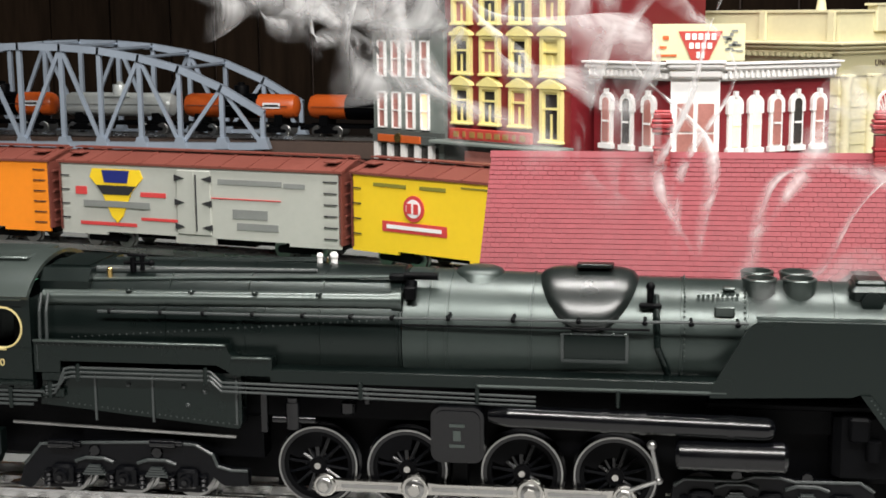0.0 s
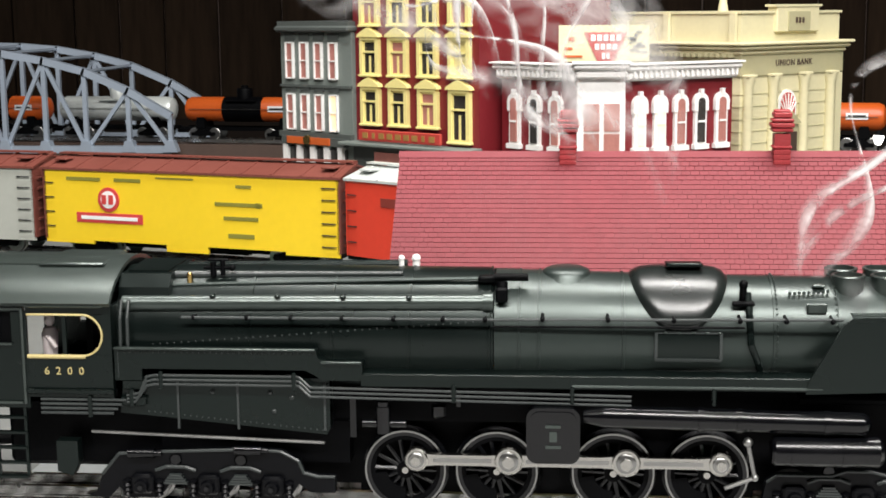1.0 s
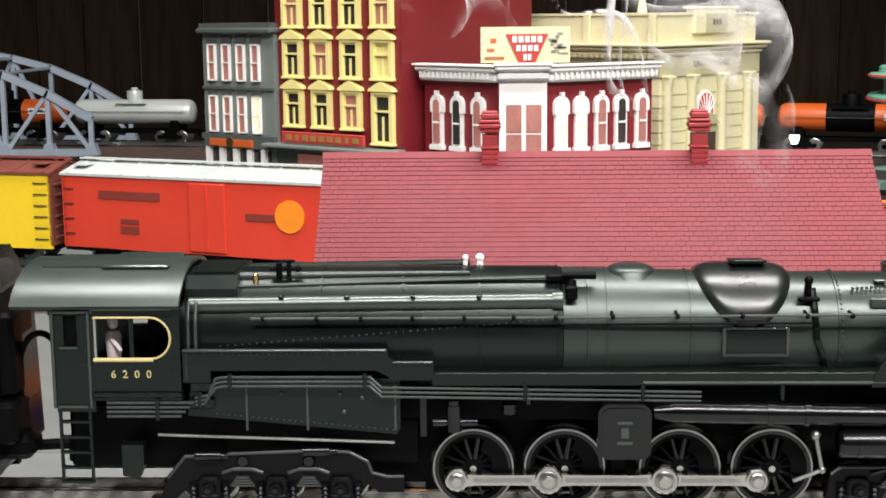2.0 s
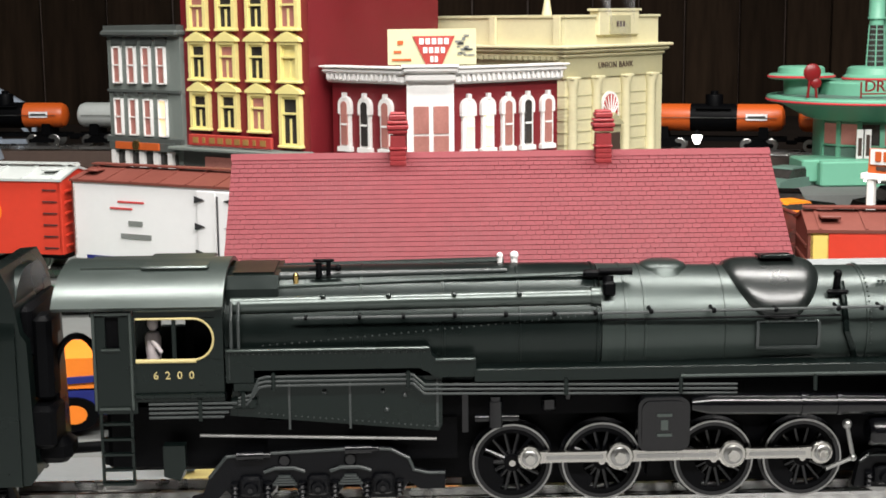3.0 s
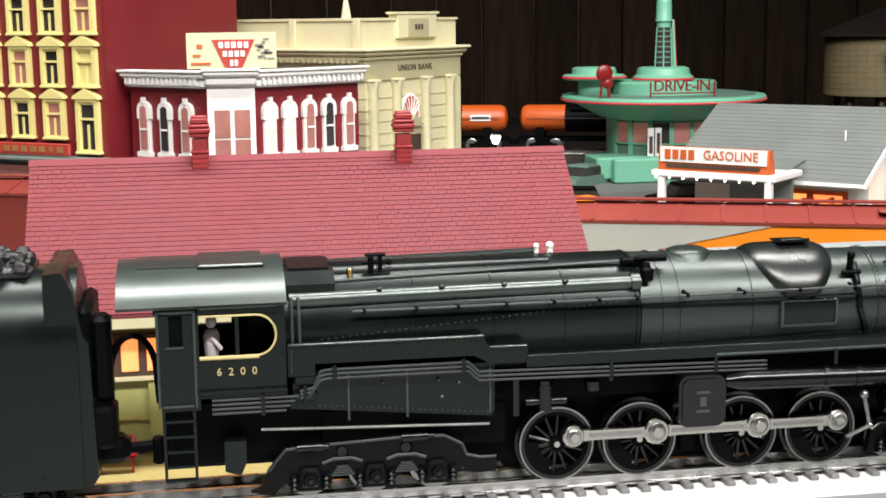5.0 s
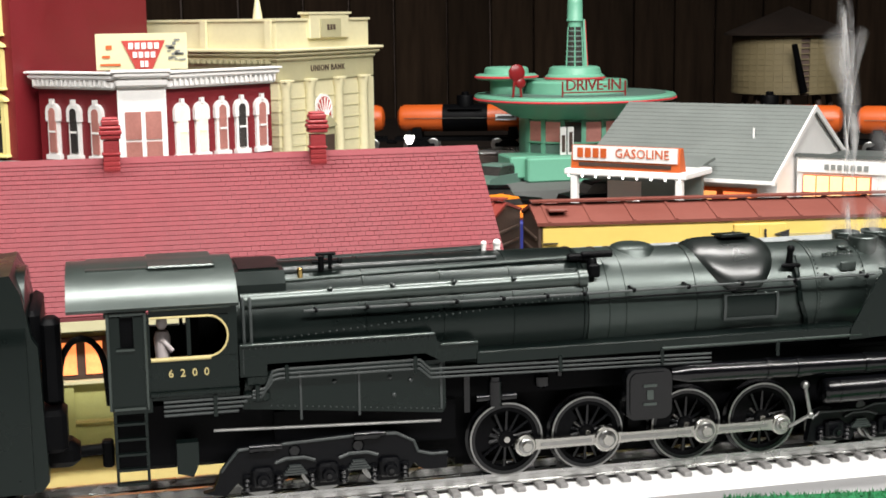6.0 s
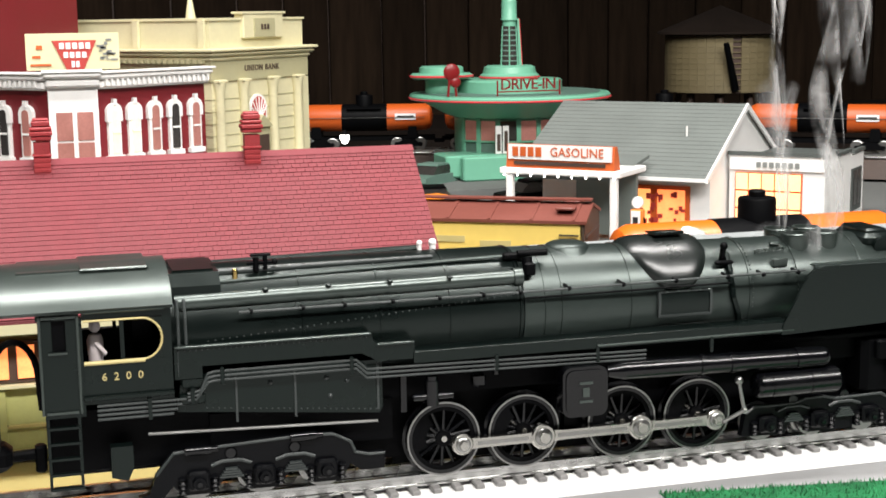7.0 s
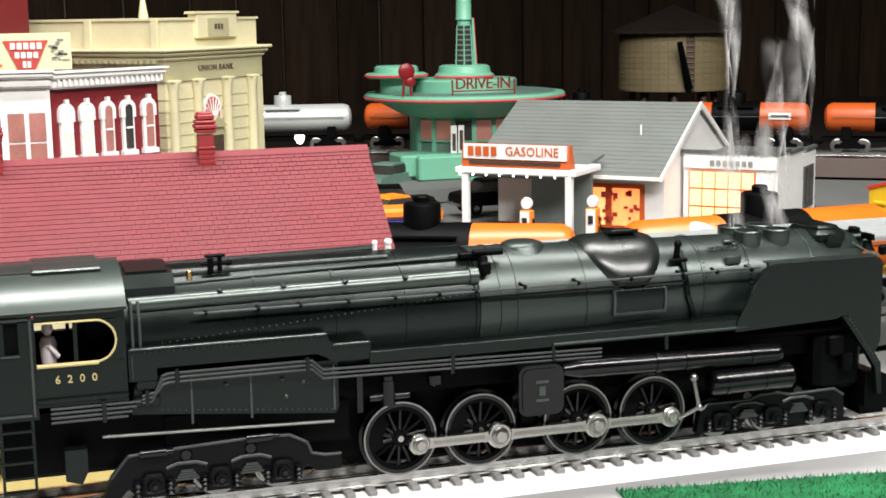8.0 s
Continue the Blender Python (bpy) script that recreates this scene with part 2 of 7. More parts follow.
M["bank"] = mat("bank_stone", (0.62, 0.57, 0.36), 0.6, 0, 0.07, 60, 0.15, 500)
M["bank_dark"] = mat("bank_frieze", (0.40, 0.37, 0.22), 0.6, 0, 0.08, 60, 0.2, 600)
M["mint"] = mat("mint_plastic", (0.145, 0.385, 0.265), 0.4, 0, 0.06, 50, 0.05, 300)
M["mint_dark"] = mat("mint_deck", (0.10, 0.17, 0.14), 0.5, 0, 0.1, 50)
M["sign_bright"] = mat("bright_red_plastic", (0.17, 0.008, 0.010), 0.35, 0, 0.06, 80, glow=(1, 0.05, 0.04), power=0.02)
M["neon"] = mat("red_neon", (0.42, 0.03, 0.04), 0.3, 0, 0.35, 60, glow=(1.0, 0.06, 0.08), power=0.22)
M["gas_roof"] = mat("grey_shingles", (0.135, 0.15, 0.14), 0.75, 0, 0.12, 90, 0.3, 900)
M["gas_orange"] = mat("orange_frame", (0.52, 0.10, 0.02), 0.5, 0, 0.08, 80)
M["lit_soft"] = mat("dim_window", (0.30, 0.13, 0.11), 0.35, 0, 0.3, 160, glow=(1.0, 0.36, 0.28), power=0.1)
M["lit_yellow"] = mat("bright_window", (0.9, 0.75, 0.5), 0.4, 0, 0.15, 160, glow=(1.0, 0.66, 0.32), power=0.8)
M["lit_garage"] = mat("garage_glow", (0.9, 0.6, 0.35), 0.4, 0, 0.25, 90, glow=(1.0, 0.42, 0.11), power=1.15)
M["lit_store"] = mat("shop_glow", (0.8, 0.3, 0.12), 0.4, 0, 0.5, 260, glow=(1.0, 0.26, 0.07), power=1.36)
M["dark_glass"] = mat("dark_window", (0.035, 0.032, 0.03), 0.15, 0, 0.4, 120)
M["lamp_glow"] = mat("lamp_glow", (0.9, 0.9, 0.9), 0.4, 0, 0.02, 80, glow=(1.0, 0.97, 0.92), power=5)
M["tank_wood"] = mat("tank_slats", (0.15, 0.12, 0.06), 0.7, 0, 0.15, 60, 0.2, 400, stretch=(1, 1, 4))
M["brown_dark"] = mat("dark_brown", (0.06, 0.036, 0.026), 0.6, 0, 0.2, 60, 0.2, 400)
M["bridge"] = mat("bridge_silver", (0.36, 0.42, 0.50), 0.4, 0.3, 0.08, 60)
M["car_roof"] = mat("roof_brown", (0.155, 0.042, 0.030), 0.5, 0, 0.12, 70, 0.1, 400)
M["car_grey"] = mat("reefer_grey", (0.40, 0.41, 0.37), 0.5, 0, 0.06, 60, 0.05, 400)
M["car_yellow"] = mat("reefer_yellow", (0.82, 0.56, 0.02), 0.45, 0, 0.05, 60)
M["car_straw"] = mat("reefer_straw", (0.82, 0.60, 0.16), 0.45, 0, 0.05, 60)
M["car_red"] = mat("boxcar_red", (0.62, 0.045, 0.022), 0.45, 0, 0.08, 60)
M["car_white"] = mat("reefer_white", (0.80, 0.80, 0.80), 0.4, 0, 0.03, 60)
M["car_maroon"] = mat("boxcar_maroon", (0.20, 0.030, 0.022), 0.5, 0, 0.1, 60)
M["car_orange"] = mat("car_orange", (0.85, 0.25, 0.015), 0.4, 0, 0.06, 60)
M["tank_orange"] = mat("tank_orange", (0.66, 0.13, 0.010), 0.32, 0, 0.05, 60)
M["tank_dull"] = mat("tank_dull_orange", (0.52, 0.09, 0.012), 0.4, 0, 0.08, 60)
M["tank_white"] = mat("tank_silver", (0.55, 0.58, 0.56), 0.35, 0.2, 0.08, 60)
M["blue"] = mat("dark_blue", (0.015, 0.022, 0.16), 0.4, 0, 0.08, 80)
M["red_car"] = mat("deep_red_paint", (0.35, 0.01, 0.02), 0.25, 0, 0.06, 80, coat=0.4)
M["ink"] = mat("black_print", (0.02, 0.02, 0.022), 0.5, 0, 0.1, 150)
M["ink_red"] = mat("red_print", (0.55, 0.05, 0.05), 0.5, 0, 0.1, 150)
M["ink_grey"] = mat("grey_print", (0.20, 0.21, 0.20), 0.5, 0, 0.1, 150)
M["ink_green"] = mat("olive_print", (0.22, 0.20, 0.03), 0.5, 0, 0.1, 150)
M["canopy"] = mat("corrugated_grey", (0.22, 0.235, 0.235), 0.55, 0, 0.1, 60, 0.15, 400)
M["skin"] = mat("figure_paint", (0.52, 0.46, 0.46), 0.5, 0, 0.08, 200)
M["cloth_teal"] = mat("figure_grey_blue", (0.16, 0.19, 0.24), 0.6, 0, 0.1, 200)
M["coal"] = mat("coal", (0.012, 0.012, 0.012), 0.35, 0, 0.3, 200, 0.8, 700, 0.6)
M["dark_green"] = mat("dark_green_paint", (0.02, 0.12, 0.06), 0.6, 0, 0.15, 60)

# ---- the large structure ----
lone("ground", Shape().box(0.4, 1.35, -0.024, 4.6, 4.0, 0.04), M["table"], "grey painted layout table under the model town", "table", kind="structure")
M["black_ground"] = mat("dark_ground", (0.012, 0.008, 0.006), 0.9, 0, 0.3, 30, 0.3, 300, 0.1)
M["bench_top"] = mat("pale_table", (0.27, 0.27, 0.27), 0.6, 0, 0.06, 30, 0.1, 400)
lone("table_front", Shape().box(0.4, 0.207, 0.0028, 4.4, 0.874, 0.0154), M["bench_top"], "pale grey painted front of the layout table", "table", kind="structure")
lone("ground_back", Shape().box(0.4, 2.55, -0.001, 4.6, 1.1, 0.004), M["black_ground"], "dark brown ground along the back of the layout", "ground", kind="structure")
lone("grass_behind", Shape().box(1.28, 0.6675, 0.0040, 1.7, 0.045, 0.0155), M["grass"], "green grass mat beyond the track", "grass", kind="structure")
lone("grass", Shape().prism([(0.262, 0.5445), (0.372, 0.497), (0.9, 0.400), (2.0, 0.30), (2.0, 0.42), (0.9, 0.462), (0.393, 0.5345), (0.264, 0.5530)], 0.0095, 0.0120, "z"), M["grass"], "bright green grass mat in front of the track", "grass", kind="structure")
fibres, rng = Shape(), random.Random(17)
for i in range(5200):
    x = 0.262 + 0.40 * rng.random() ** 1.3
    edge = 0.5530 - 0.1434 * max(x - 0.264, 0)
    y = edge + 0.001 - 0.055 * rng.random() ** 1.5
    a, h = rng.uniform(0, 6.28), rng.uniform(0.0008, 0.0024)
    dx, dy = 0.0004 * math.cos(a), 0.0004 * math.sin(a)
    fibres.add([(x - dx, y - dy, 0.0118), (x + dx, y + dy, 0.0118), (x + rng.uniform(-0.001, 0.001), y + rng.uniform(-0.001, 0.001), 0.012 + h)], [(0, 1, 2)])
M["grass_fibre"] = mat("grass_fibre", (0.018, 0.15, 0.052), 0.9, 0, 0.5, 250, per_island=0.45)
lone("grass_fibres", fibres, M["grass_fibre"], "short green fibres of the grass mat", "grass", kind="stuff", smooth=False)
# unseen ceiling, its grey chosen to limit bounced light
lone("ceiling", Shape().box(0.4, 0.9, 1.85, 6.4, 5.4, 0.1), M["canopy"], "plain grey ceiling of the room", "ceiling", kind="structure")
lone("floor", Shape().box(0.4, 0.9, -0.95, 6.4, 5.4, 0.1), M["table"], "plain grey floor under the layout table", "floor", kind="structure")
# unseen wall, dark so that little of it reflects in the locomotive
lone("wall_south", Shape().box(0.4, -1.9, 0.45, 6.4, 0.08, 2.7), M["wall_wood"], "unseen dark wall behind the viewer, added to cut reflections", "wall", kind="structure")
lone("wall_east", Shape().box(3.64, 0.85, 0.45, 0.08, 5.4, 2.7), M["wall_wood"], "dark board wall at the side of the room", "wall", kind="structure")
lone("wall_west", Shape().box(-2.84, 0.85, 0.45, 0.08, 5.4, 2.7), M["wall_wood"], "dark board wall at the side of the room", "wall", kind="structure")
north = lone("wall_north", Shape().box(0.4, 3.14, 0.45, 6.4, 0.06, 2.7), M["brown_dark"], "dark brown board wall behind the layout", "wall", kind="structure")


def swept(path, outline):
    """A strip with a fixed cross-section along a level path; outline: (across, up) pairs."""
    s = Shape()
    n, vs = len(outline), []
    for i, (x, y) in enumerate(path):
        a, b = path[max(i - 1, 0)], path[min(i + 1, len(path) - 1)]
        dx, dy = b[0] - a[0], b[1] - a[1]
        k = math.hypot(dx, dy)
        for u, w in outline:
            vs.append((x - dy / k * u, y + dx / k * u, w))
    fs = [(i * n + j, i * n + (j + 1) % n, (i + 1) * n + (j + 1) % n, (i + 1) * n + j) for i in range(len(path) - 1) for j in range(n)]
    fs += [tuple(range(n)), tuple(range((len(path) - 1) * n, len(path) * n))]
    return s.add(vs, fs)


def smooth_path(points, step=0.02):
    """Points every step along a smooth curve through the given points."""
    pts = [Vector((*p, 0)) for p in points]
    out = []
    for i in range(len(pts) - 1):
        p0, p1, p2, p3 = pts[max(i - 1, 0)], pts[i], pts[i + 1], pts[min(i + 2, len(pts) - 1)]
        k = max(2, int((p2 - p1).length / step))
        for j in range(k):
            u = j / k
            q = 0.5 * (2 * p1 + (p2 - p0) * u + (2 * p0 - 5 * p1 + 4 * p2 - p3) * u * u + (3 * p1 - p0 - 3 * p2 + p3) * u ** 3)
            out.append((q.x, q.y))
    out.append((pts[-1].x, pts[-1].y))
    return out


def along(path, u):
    """Place and heading at u metres along a path."""
    for (ax, ay), (bx, by) in zip(path, path[1:]):
        d = math.hypot(bx - ax, by - ay)
        if u <= d:
            break
        u -= d
    return ax + (bx - ax) * u / d, ay + (by - ay) * u / d, math.degrees(math.atan2(by - ay, bx - ax))


RAIL = [(-0.0014, 0.0), (0.0014, 0.0), (0.0014, 0.0008), (0.0005, 0.0012), (0.0005, 0.0034), (0.0011, 0.0038), (0.0011, 0.0052), (-0.0011, 0.0052), (-0.0011, 0.0038), (-0.0005, 0.0034), (-0.0005, 0.0012), (-0.0014, 0.0008)]


def track(label, path, top, bed, tie_pitch, ties, low=0.0):
    """Moulded roadbed with ties and three rails; top: the height of the rail heads."""
    t = thing("track", label, "railway track", kind="structure")
    z = top - 0.0052
    part("roadbed", swept(path, [(-0.036, low), (0.036, low), (0.029, z - 0.0022), (-0.029, z - 0.0022)]), bed, t, smooth=False)
    for off in (-0.0165, 0.0, 0.0165):
        part("rail", swept([(x, y) for x, y in path], [(off + a, z + b) for a, b in RAIL]), M["rail"], t)
    if ties:
        total = sum(math.hypot(b[0] - a[0], b[1] - a[1]) for a, b in zip(path, path[1:]))
        me = Shape().box(0, 0, -0.0013, 0.0042, 0.0485, 0.0026, chamfer=0.0005).mesh("tie", M["tie"])
        u = 0.004
        while u < total:
            x, y, a = along(path, u)
            ob = new("tie", me)
            ob.parent = t
            ob.matrix_basis = pose(x, y, z, 0, 0, a)
            u += tie_pitch
    return t


LOCO_Y, AHEAD, BIG = 0.602, 0.0035, 1.01
NEAR = [(-0.9 + 0.1 * i, LOCO_Y) for i in range(31)]
track("bright grey plastic three-rail track with dark ties", NEAR, 0.022, M["roadbed"], 0.0101, True, 0.0098)
MID = smooth_path([(-1.7, 1.42), (-1.2, 1.36), (-0.9, 1.32), (-0.6, 1.265), (-0.45, 1.232), (-0.25, 1.177), (-0.12, 1.122), (0.05, 1.01), (0.2, 0.905), (0.3, 0.852), (0.4, 0.826), (0.55, 0.829), (0.8, 0.872), (1.1, 0.962), (1.4, 1.082), (2.2, 1.45)])
track("grey curved track behind the station", MID, 0.022, M["table"], 0.0101, False)
BACK = smooth_path([(-2.2, 2.34), (-1.2, 2.32), (-0.5, 2.24), (0.0, 2.13), (0.5, 2.02), (0.8, 1.88), (1.1, 1.68), (1.4, 1.45), (2.0, 0.9)])
track("dark track along the back of the layout", BACK, 0.032, M["brown_dark"], 0.0101, False)
# ---- the locomotive ----
loco = thing("steam_locomotive", "black model steam turbine locomotive with bright side rods on the track", "locomotive", (0, LOCO_Y, 0))
loco.scale = (BIG, BIG, BIG)
BZ, BR = 0.0942, 0.0238
b = Shape().lathe([(0.0, 0.044), (0.0268, 0.0442), (0.0268, 0.12), (0.0264, 0.197), (0.0258, 0.2), (0.0, 0.2001)], (0, 0, BZ), "x", 48)
boiler = part("boiler", b, M["loco"], loco)
b = Shape().lathe([(0.0, 0.2003), (0.0258, 0.2004), (0.0246, 0.25), (0.0236, 0.3), (0.0232, 0.34), (0.0232, 0.398), (0.0215, 0.402), (0.018, 0.404), (0.0, 0.4045)], (0, 0, BZ), "x", 48)
part("smokebox", b, M["graphite"], loco)
for x, r in ((0.1005, 0.0268), (0.1345, 0.0267), (0.166, 0.0265), (0.1985, 0.0263), (0.2105, 0.0256), (0.2185, 0.0254), (0.2525, 0.0246), (0.3125, 0.0235), (0.338, 0.0232), (0.372, 0.0232)):
    part("band", Shape().lathe([(r - 0.0004, x - 0.0006), (r + 0.0004, x - 0.0004), (r + 0.0004, x + 0.0004), (r - 0.0004, x + 0.0006)], (0, 0, BZ), "x", 48), M["loco"] if x < 0.2 else M["graphite"], boiler)


def on_boiler(angle, r):
    """Across and up at an angle from the crown towards the viewer."""
    return -r * math.sin(radians(angle)), BZ + r * math.cos(radians(angle))


# steam pipe casing along the upper flank, with its clips, and the pipes over it
for side in (-1, 1):
    s = Shape().rod((0.047, side * 0.0228, 0.1087), (0.197, side * 0.0212, 0.1099), 0.0034, 0.0034, 20)
    s.rod((0.196, side * 0.0212, 0.1099), (0.2, side * 0.0212, 0.1099), 0.0042, n=20)
    part("steam_pipe", s, M["loco_lit_black"], loco)
for x in (0.085, 0.112, 0.139, 0.166):
    part("pipe_clip", Shape().box(x, -0.0240, 0.1125, 0.0022, 0.004, 0.0016, chamfer=0.0005), M["loco"], loco)
part("roof_pipe", Shape().rod((0.066, -0.0112, 0.1187), (0.162, -0.0095, 0.1195), 0.0019, 0.0010), M["pipe_grey"], loco, "grey pipe on the crown")
part("roof_pipe", Shape().pipe([(0.066, -0.0165, 0.1155), (0.12, -0.0150, 0.1168), (0.198, -0.0135, 0.1185)], 0.0008), M["loco_lit_black"], loco)
part("roof_pipe", Shape().pipe([(0.066, 0.0112, 0.1187), (0.162, 0.0095, 0.1205)], 0.0017), M["loco"], loco)
v = Shape().rod((0.083, -0.013, 0.1185), (0.083, -0.013, 0.1245), 0.0013).rod((0.087, -0.013, 0.119), (0.087, -0.013, 0.1255), 0.001)
v.rod((0.079, -0.013, 0.1222), (0.092, -0.013, 0.1222), 0.0008).ball((0.091, -0.013, 0.1222), 0.0014).box(0.085, -0.013, 0.1255, 0.009, 0.0016, 0.0012, chamfer=0.0004)
part("safety_valve", v, M["black"], loco)
for x, r in ((0.1600, 0.0014), (0.1662, 0.0019)):
    part("pop_valve", Shape().rod((x, 0.004, 0.1195), (x, 0.004, 0.1232), r * 0.8, n=10).ball((x, 0.004, 0.1236), r, 10, 8), M["white"], loco, "small white valve on the crown")
part("whistle", Shape().rod((0.0735, -0.0155, 0.1155), (0.0735, -0.0155, 0.1195), 0.0013).ball((0.0735, -0.0155, 0.1195), 0.0013), M["brass"], loco, "small brass whistle")
v = Shape().box(0.199, -0.0145, 0.1185, 0.011, 0.004, 0.003, chamfer=0.0008).rod((0.2, -0.016, 0.1195), (0.214, -0.016, 0.1195), 0.0016)
v.rod((0.2035, -0.021, 0.112), (0.2035, -0.019, 0.118), 0.0024).box(0.2035, -0.023, 0.1135, 0.005, 0.003, 0.006, chamfer=0.0008)
part("check_valve", v, M["black"], loco)

# long handrail with stanchions
part("handrail", Shape().pipe([(0.073, -0.0295, 0.1045), (0.2, -0.0290, 0.1045), (0.338, -0.0285, 0.1055)], 0.0006), M["pipe_grey"], loco, "thin grey handrail")
for x in (0.078, 0.1, 0.118, 0.139, 0.16, 0.18, 0.197):
    part("stanchion", Shape().ball((x, -0.0292, 0.1045), 0.0011, 8, 6).rod((x, -0.0292, 0.1045), (x, -0.025, 0.1045), 0.0006), M["black"], loco)
for x in (0.22, 0.246, 0.272, 0.298, 0.316, 0.334):
    part("stanchion", Shape().ball((x, -0.0287, 0.1048), 0.0012, 8, 6).rod((x, -0.0287, 0.1048), (x, -0.0225, 0.1055), 0.0007), M["black"], loco)
part("handrail", Shape().pipe([(0.2, -0.0268, 0.1012), (0.3, -0.0268, 0.1016)], 0.0005), M["black"], loco)

# steam dome, sand dome, inspection plate, stacks
part("steam_dome", Shape().lathe([(0.0, 0.0275), (0.007, 0.0274), (0.0094, 0.0264), (0.0104, 0.0252), (0.0108, 0.0240), (0.0122, 0.0228), (0.0128, 0.021)], (0.2295, 0, BZ - 0.0005), "z", 32), M["graphite"], loco)
vs, fs, N, K = [], [], 29, 17
for i in range(N):
    a = -82 + 164 * i / (N - 1)
    w = max(0.0, 1 - (abs(a) / 82) ** 2.4) ** 0.62
    x0, x1 = 0.2757 - 0.0217 * w, 0.2757 + 0.0200 * w
    for k in range(K):
        u = k / (K - 1)
        rise = (max(0, 1 - abs(2 * u - 1) ** 5)) ** 0.7 * min(1, w * 1.9)
        y, z = on_boiler(a, BR - 0.0006 + 0.0046 * rise)
        vs.append((x0 + (x1 - x0) * u, y, z))
fs = [(i * K + k, i * K + k + 1, (i + 1) * K + k + 1, (i + 1) * K + k) for i in range(N - 1) for k in range(K - 1)]
part("sand_dome", Shape().add(vs, fs), M["dome"], loco, "glossy black saddle-shaped sand dome")
h = Shape().box(0.2815, -0.003, 0.1262, 0.015, 0.011, 0.0008, chamfer=0.0003).rod((0.275, -0.0085, 0.1262), (0.275, -0.0085, 0.1275), 0.0009).rod((0.288, -0.0085, 0.1262), (0.288, -0.0085, 0.1275), 0.0009).box(0.2815, -0.0085, 0.127, 0.014, 0.0014, 0.0012, chamfer=0.0003)
h.v = [(x - 0.004, y, z - 0.0032) for x, y, z in h.v]
part("dome_hatch", h, M["loco"], loco)


def plate_on_boiler(x0, x1, a0, a1, r, t, n=8):
    s = Shape()
    vs = []
    for rr in (r, r + t):
        for i in range(n + 1):
            y, z = on_boiler(a0 + (a1 - a0) * i / n, rr)
            vs += [(x0, y, z), (x1, y, z)]
    m = 2 * (n + 1)
    fs = [(2 * i, 2 * i + 1, 2 * i + 3, 2 * i + 2) for i in range(n)] + [(m + 2 * i, m + 2 * i + 1, m + 2 * i + 3, m + 2 * i + 2) for i in range(n)]
    fs += [(2 * i, 2 * i + 2, m + 2 * i + 2, m + 2 * i) for i in range(n)] + [(2 * i + 1, 2 * i + 3, m + 2 * i + 3, m + 2 * i + 1) for i in range(n)]
    fs += [(0, 1, m + 1, m), (2 * n, 2 * n + 1, m + 2 * n + 1, m + 2 * n)]
    return s.add(vs, fs)


plate = part("inspection_plate", plate_on_boiler(0.2655, 0.2910, 79, 104, BR + 0.0004, 0.0012), M["loco"], loco)
rimlet = plate_on_boiler(0.2650, 0.2915, 77.5, 80, BR + 0.0004, 0.0019)
for q in (plate_on_boiler(0.2650, 0.2915, 103, 105.5, BR + 0.0004, 0.0019), plate_on_boiler(0.2648, 0.2660, 79, 104, BR + 0.0004, 0.0019), plate_on_boiler(0.2905, 0.2917, 79, 104, BR + 0.0004, 0.0019)):
    rimlet.add(q.v, q.f)
part("plate_rim", rimlet, M["pipe_grey"], plate)
for x in (0.269, 0.2745, 0.28, 0.2855, 0.2905):
    y, z = on_boiler(79, BR + 0.002)
    part("hinge", Shape().box(x, y, z, 0.0016, 0.0012, 0.001, chamfer=0.0003), M["loco_lit_black"], plate)
part("drain_pipe", Shape().pipe([(0.302, *on_boiler(42, BR + 0.003)), (0.3025, *on_boiler(62, BR + 0.001)), (0.303, *on_boiler(90, BR + 0.0008)), (0.306, *on_boiler(108, BR + 0.001)), (0.3075, *on_boiler(120, BR + 0.001))], 0.0014), M["loco"], loco)
part("clack_valve", Shape().rod((0.3, *on_boiler(48, BR)), (0.3, *on_boiler(40, BR + 0.007)), 0.0015).ball((0.3, *on_boiler(40, BR + 0.007)), 0.0019).box(0.3, *on_boiler(52, BR + 0.002), 0.009, 0.003, 0.0022, chamfer=0.0007), M["black"], loco)
w = Shape()
for i in range(9):
    w.box(0.319 + 0.0019 * i, *on_boiler(38 - i * 0.3, BR + 0.0006), 0.0011, 0.0012, 0.0012)
w.box(0.331, *on_boiler(27, BR + 0.0006), 0.005, 0.003, 0.0012, chamfer=0.0004).box(0.329, *on_boiler(55, BR + 0.0008), 0.008, 0.002, 0.0045, chamfer=0.0006)
part("washout_plate", w, M["loco_lit_black"], loco)
for xr in (0.3135, 0.337):
    r = Shape()
    for i in range(22):
        y, z = on_boiler(-10 + i * 5.4, BR + 0.0003)
        r.ball((xr, y, z), 0.00045, 6, 4)
    part("rivets", r, M["loco_lit_black"], boiler, kind="stuff")

r = Shape()
for i in range(46):
    x, z = 0.060 + 0.0030 * i, 0.0925 + 0.0105 * i / 45
    r.ball((x, -math.sqrt(0.0267 ** 2 - (z - BZ) ** 2), z), 0.00045, 6, 4)
part("rivets", r, M["pipe_grey"], boiler, kind="stuff")
for x in (0.0475, 0.0505):
    part("stand_pipe", Shape().pipe([(x, -0.0305, 0.0915), (x, -0.0300, 0.1040), (x, -0.0270, 0.1110)], 0.0007), M["pipe_grey"], loco)
base = Shape()
ring_pts = [(0.351 + (0.0165 if abs(math.cos(t)) > 0.3 else 0.0165) * math.copysign(abs(math.cos(t)) ** 0.7, math.cos(t)), 0.0135 * math.copysign(abs(math.sin(t)) ** 0.7, math.sin(t))) for t in (2 * math.pi * i / 32 for i in range(32))]
base.prism([(x, y * 1.1) for x, y in ring_pts], BZ + 0.0125, BZ + 0.0178, "z")
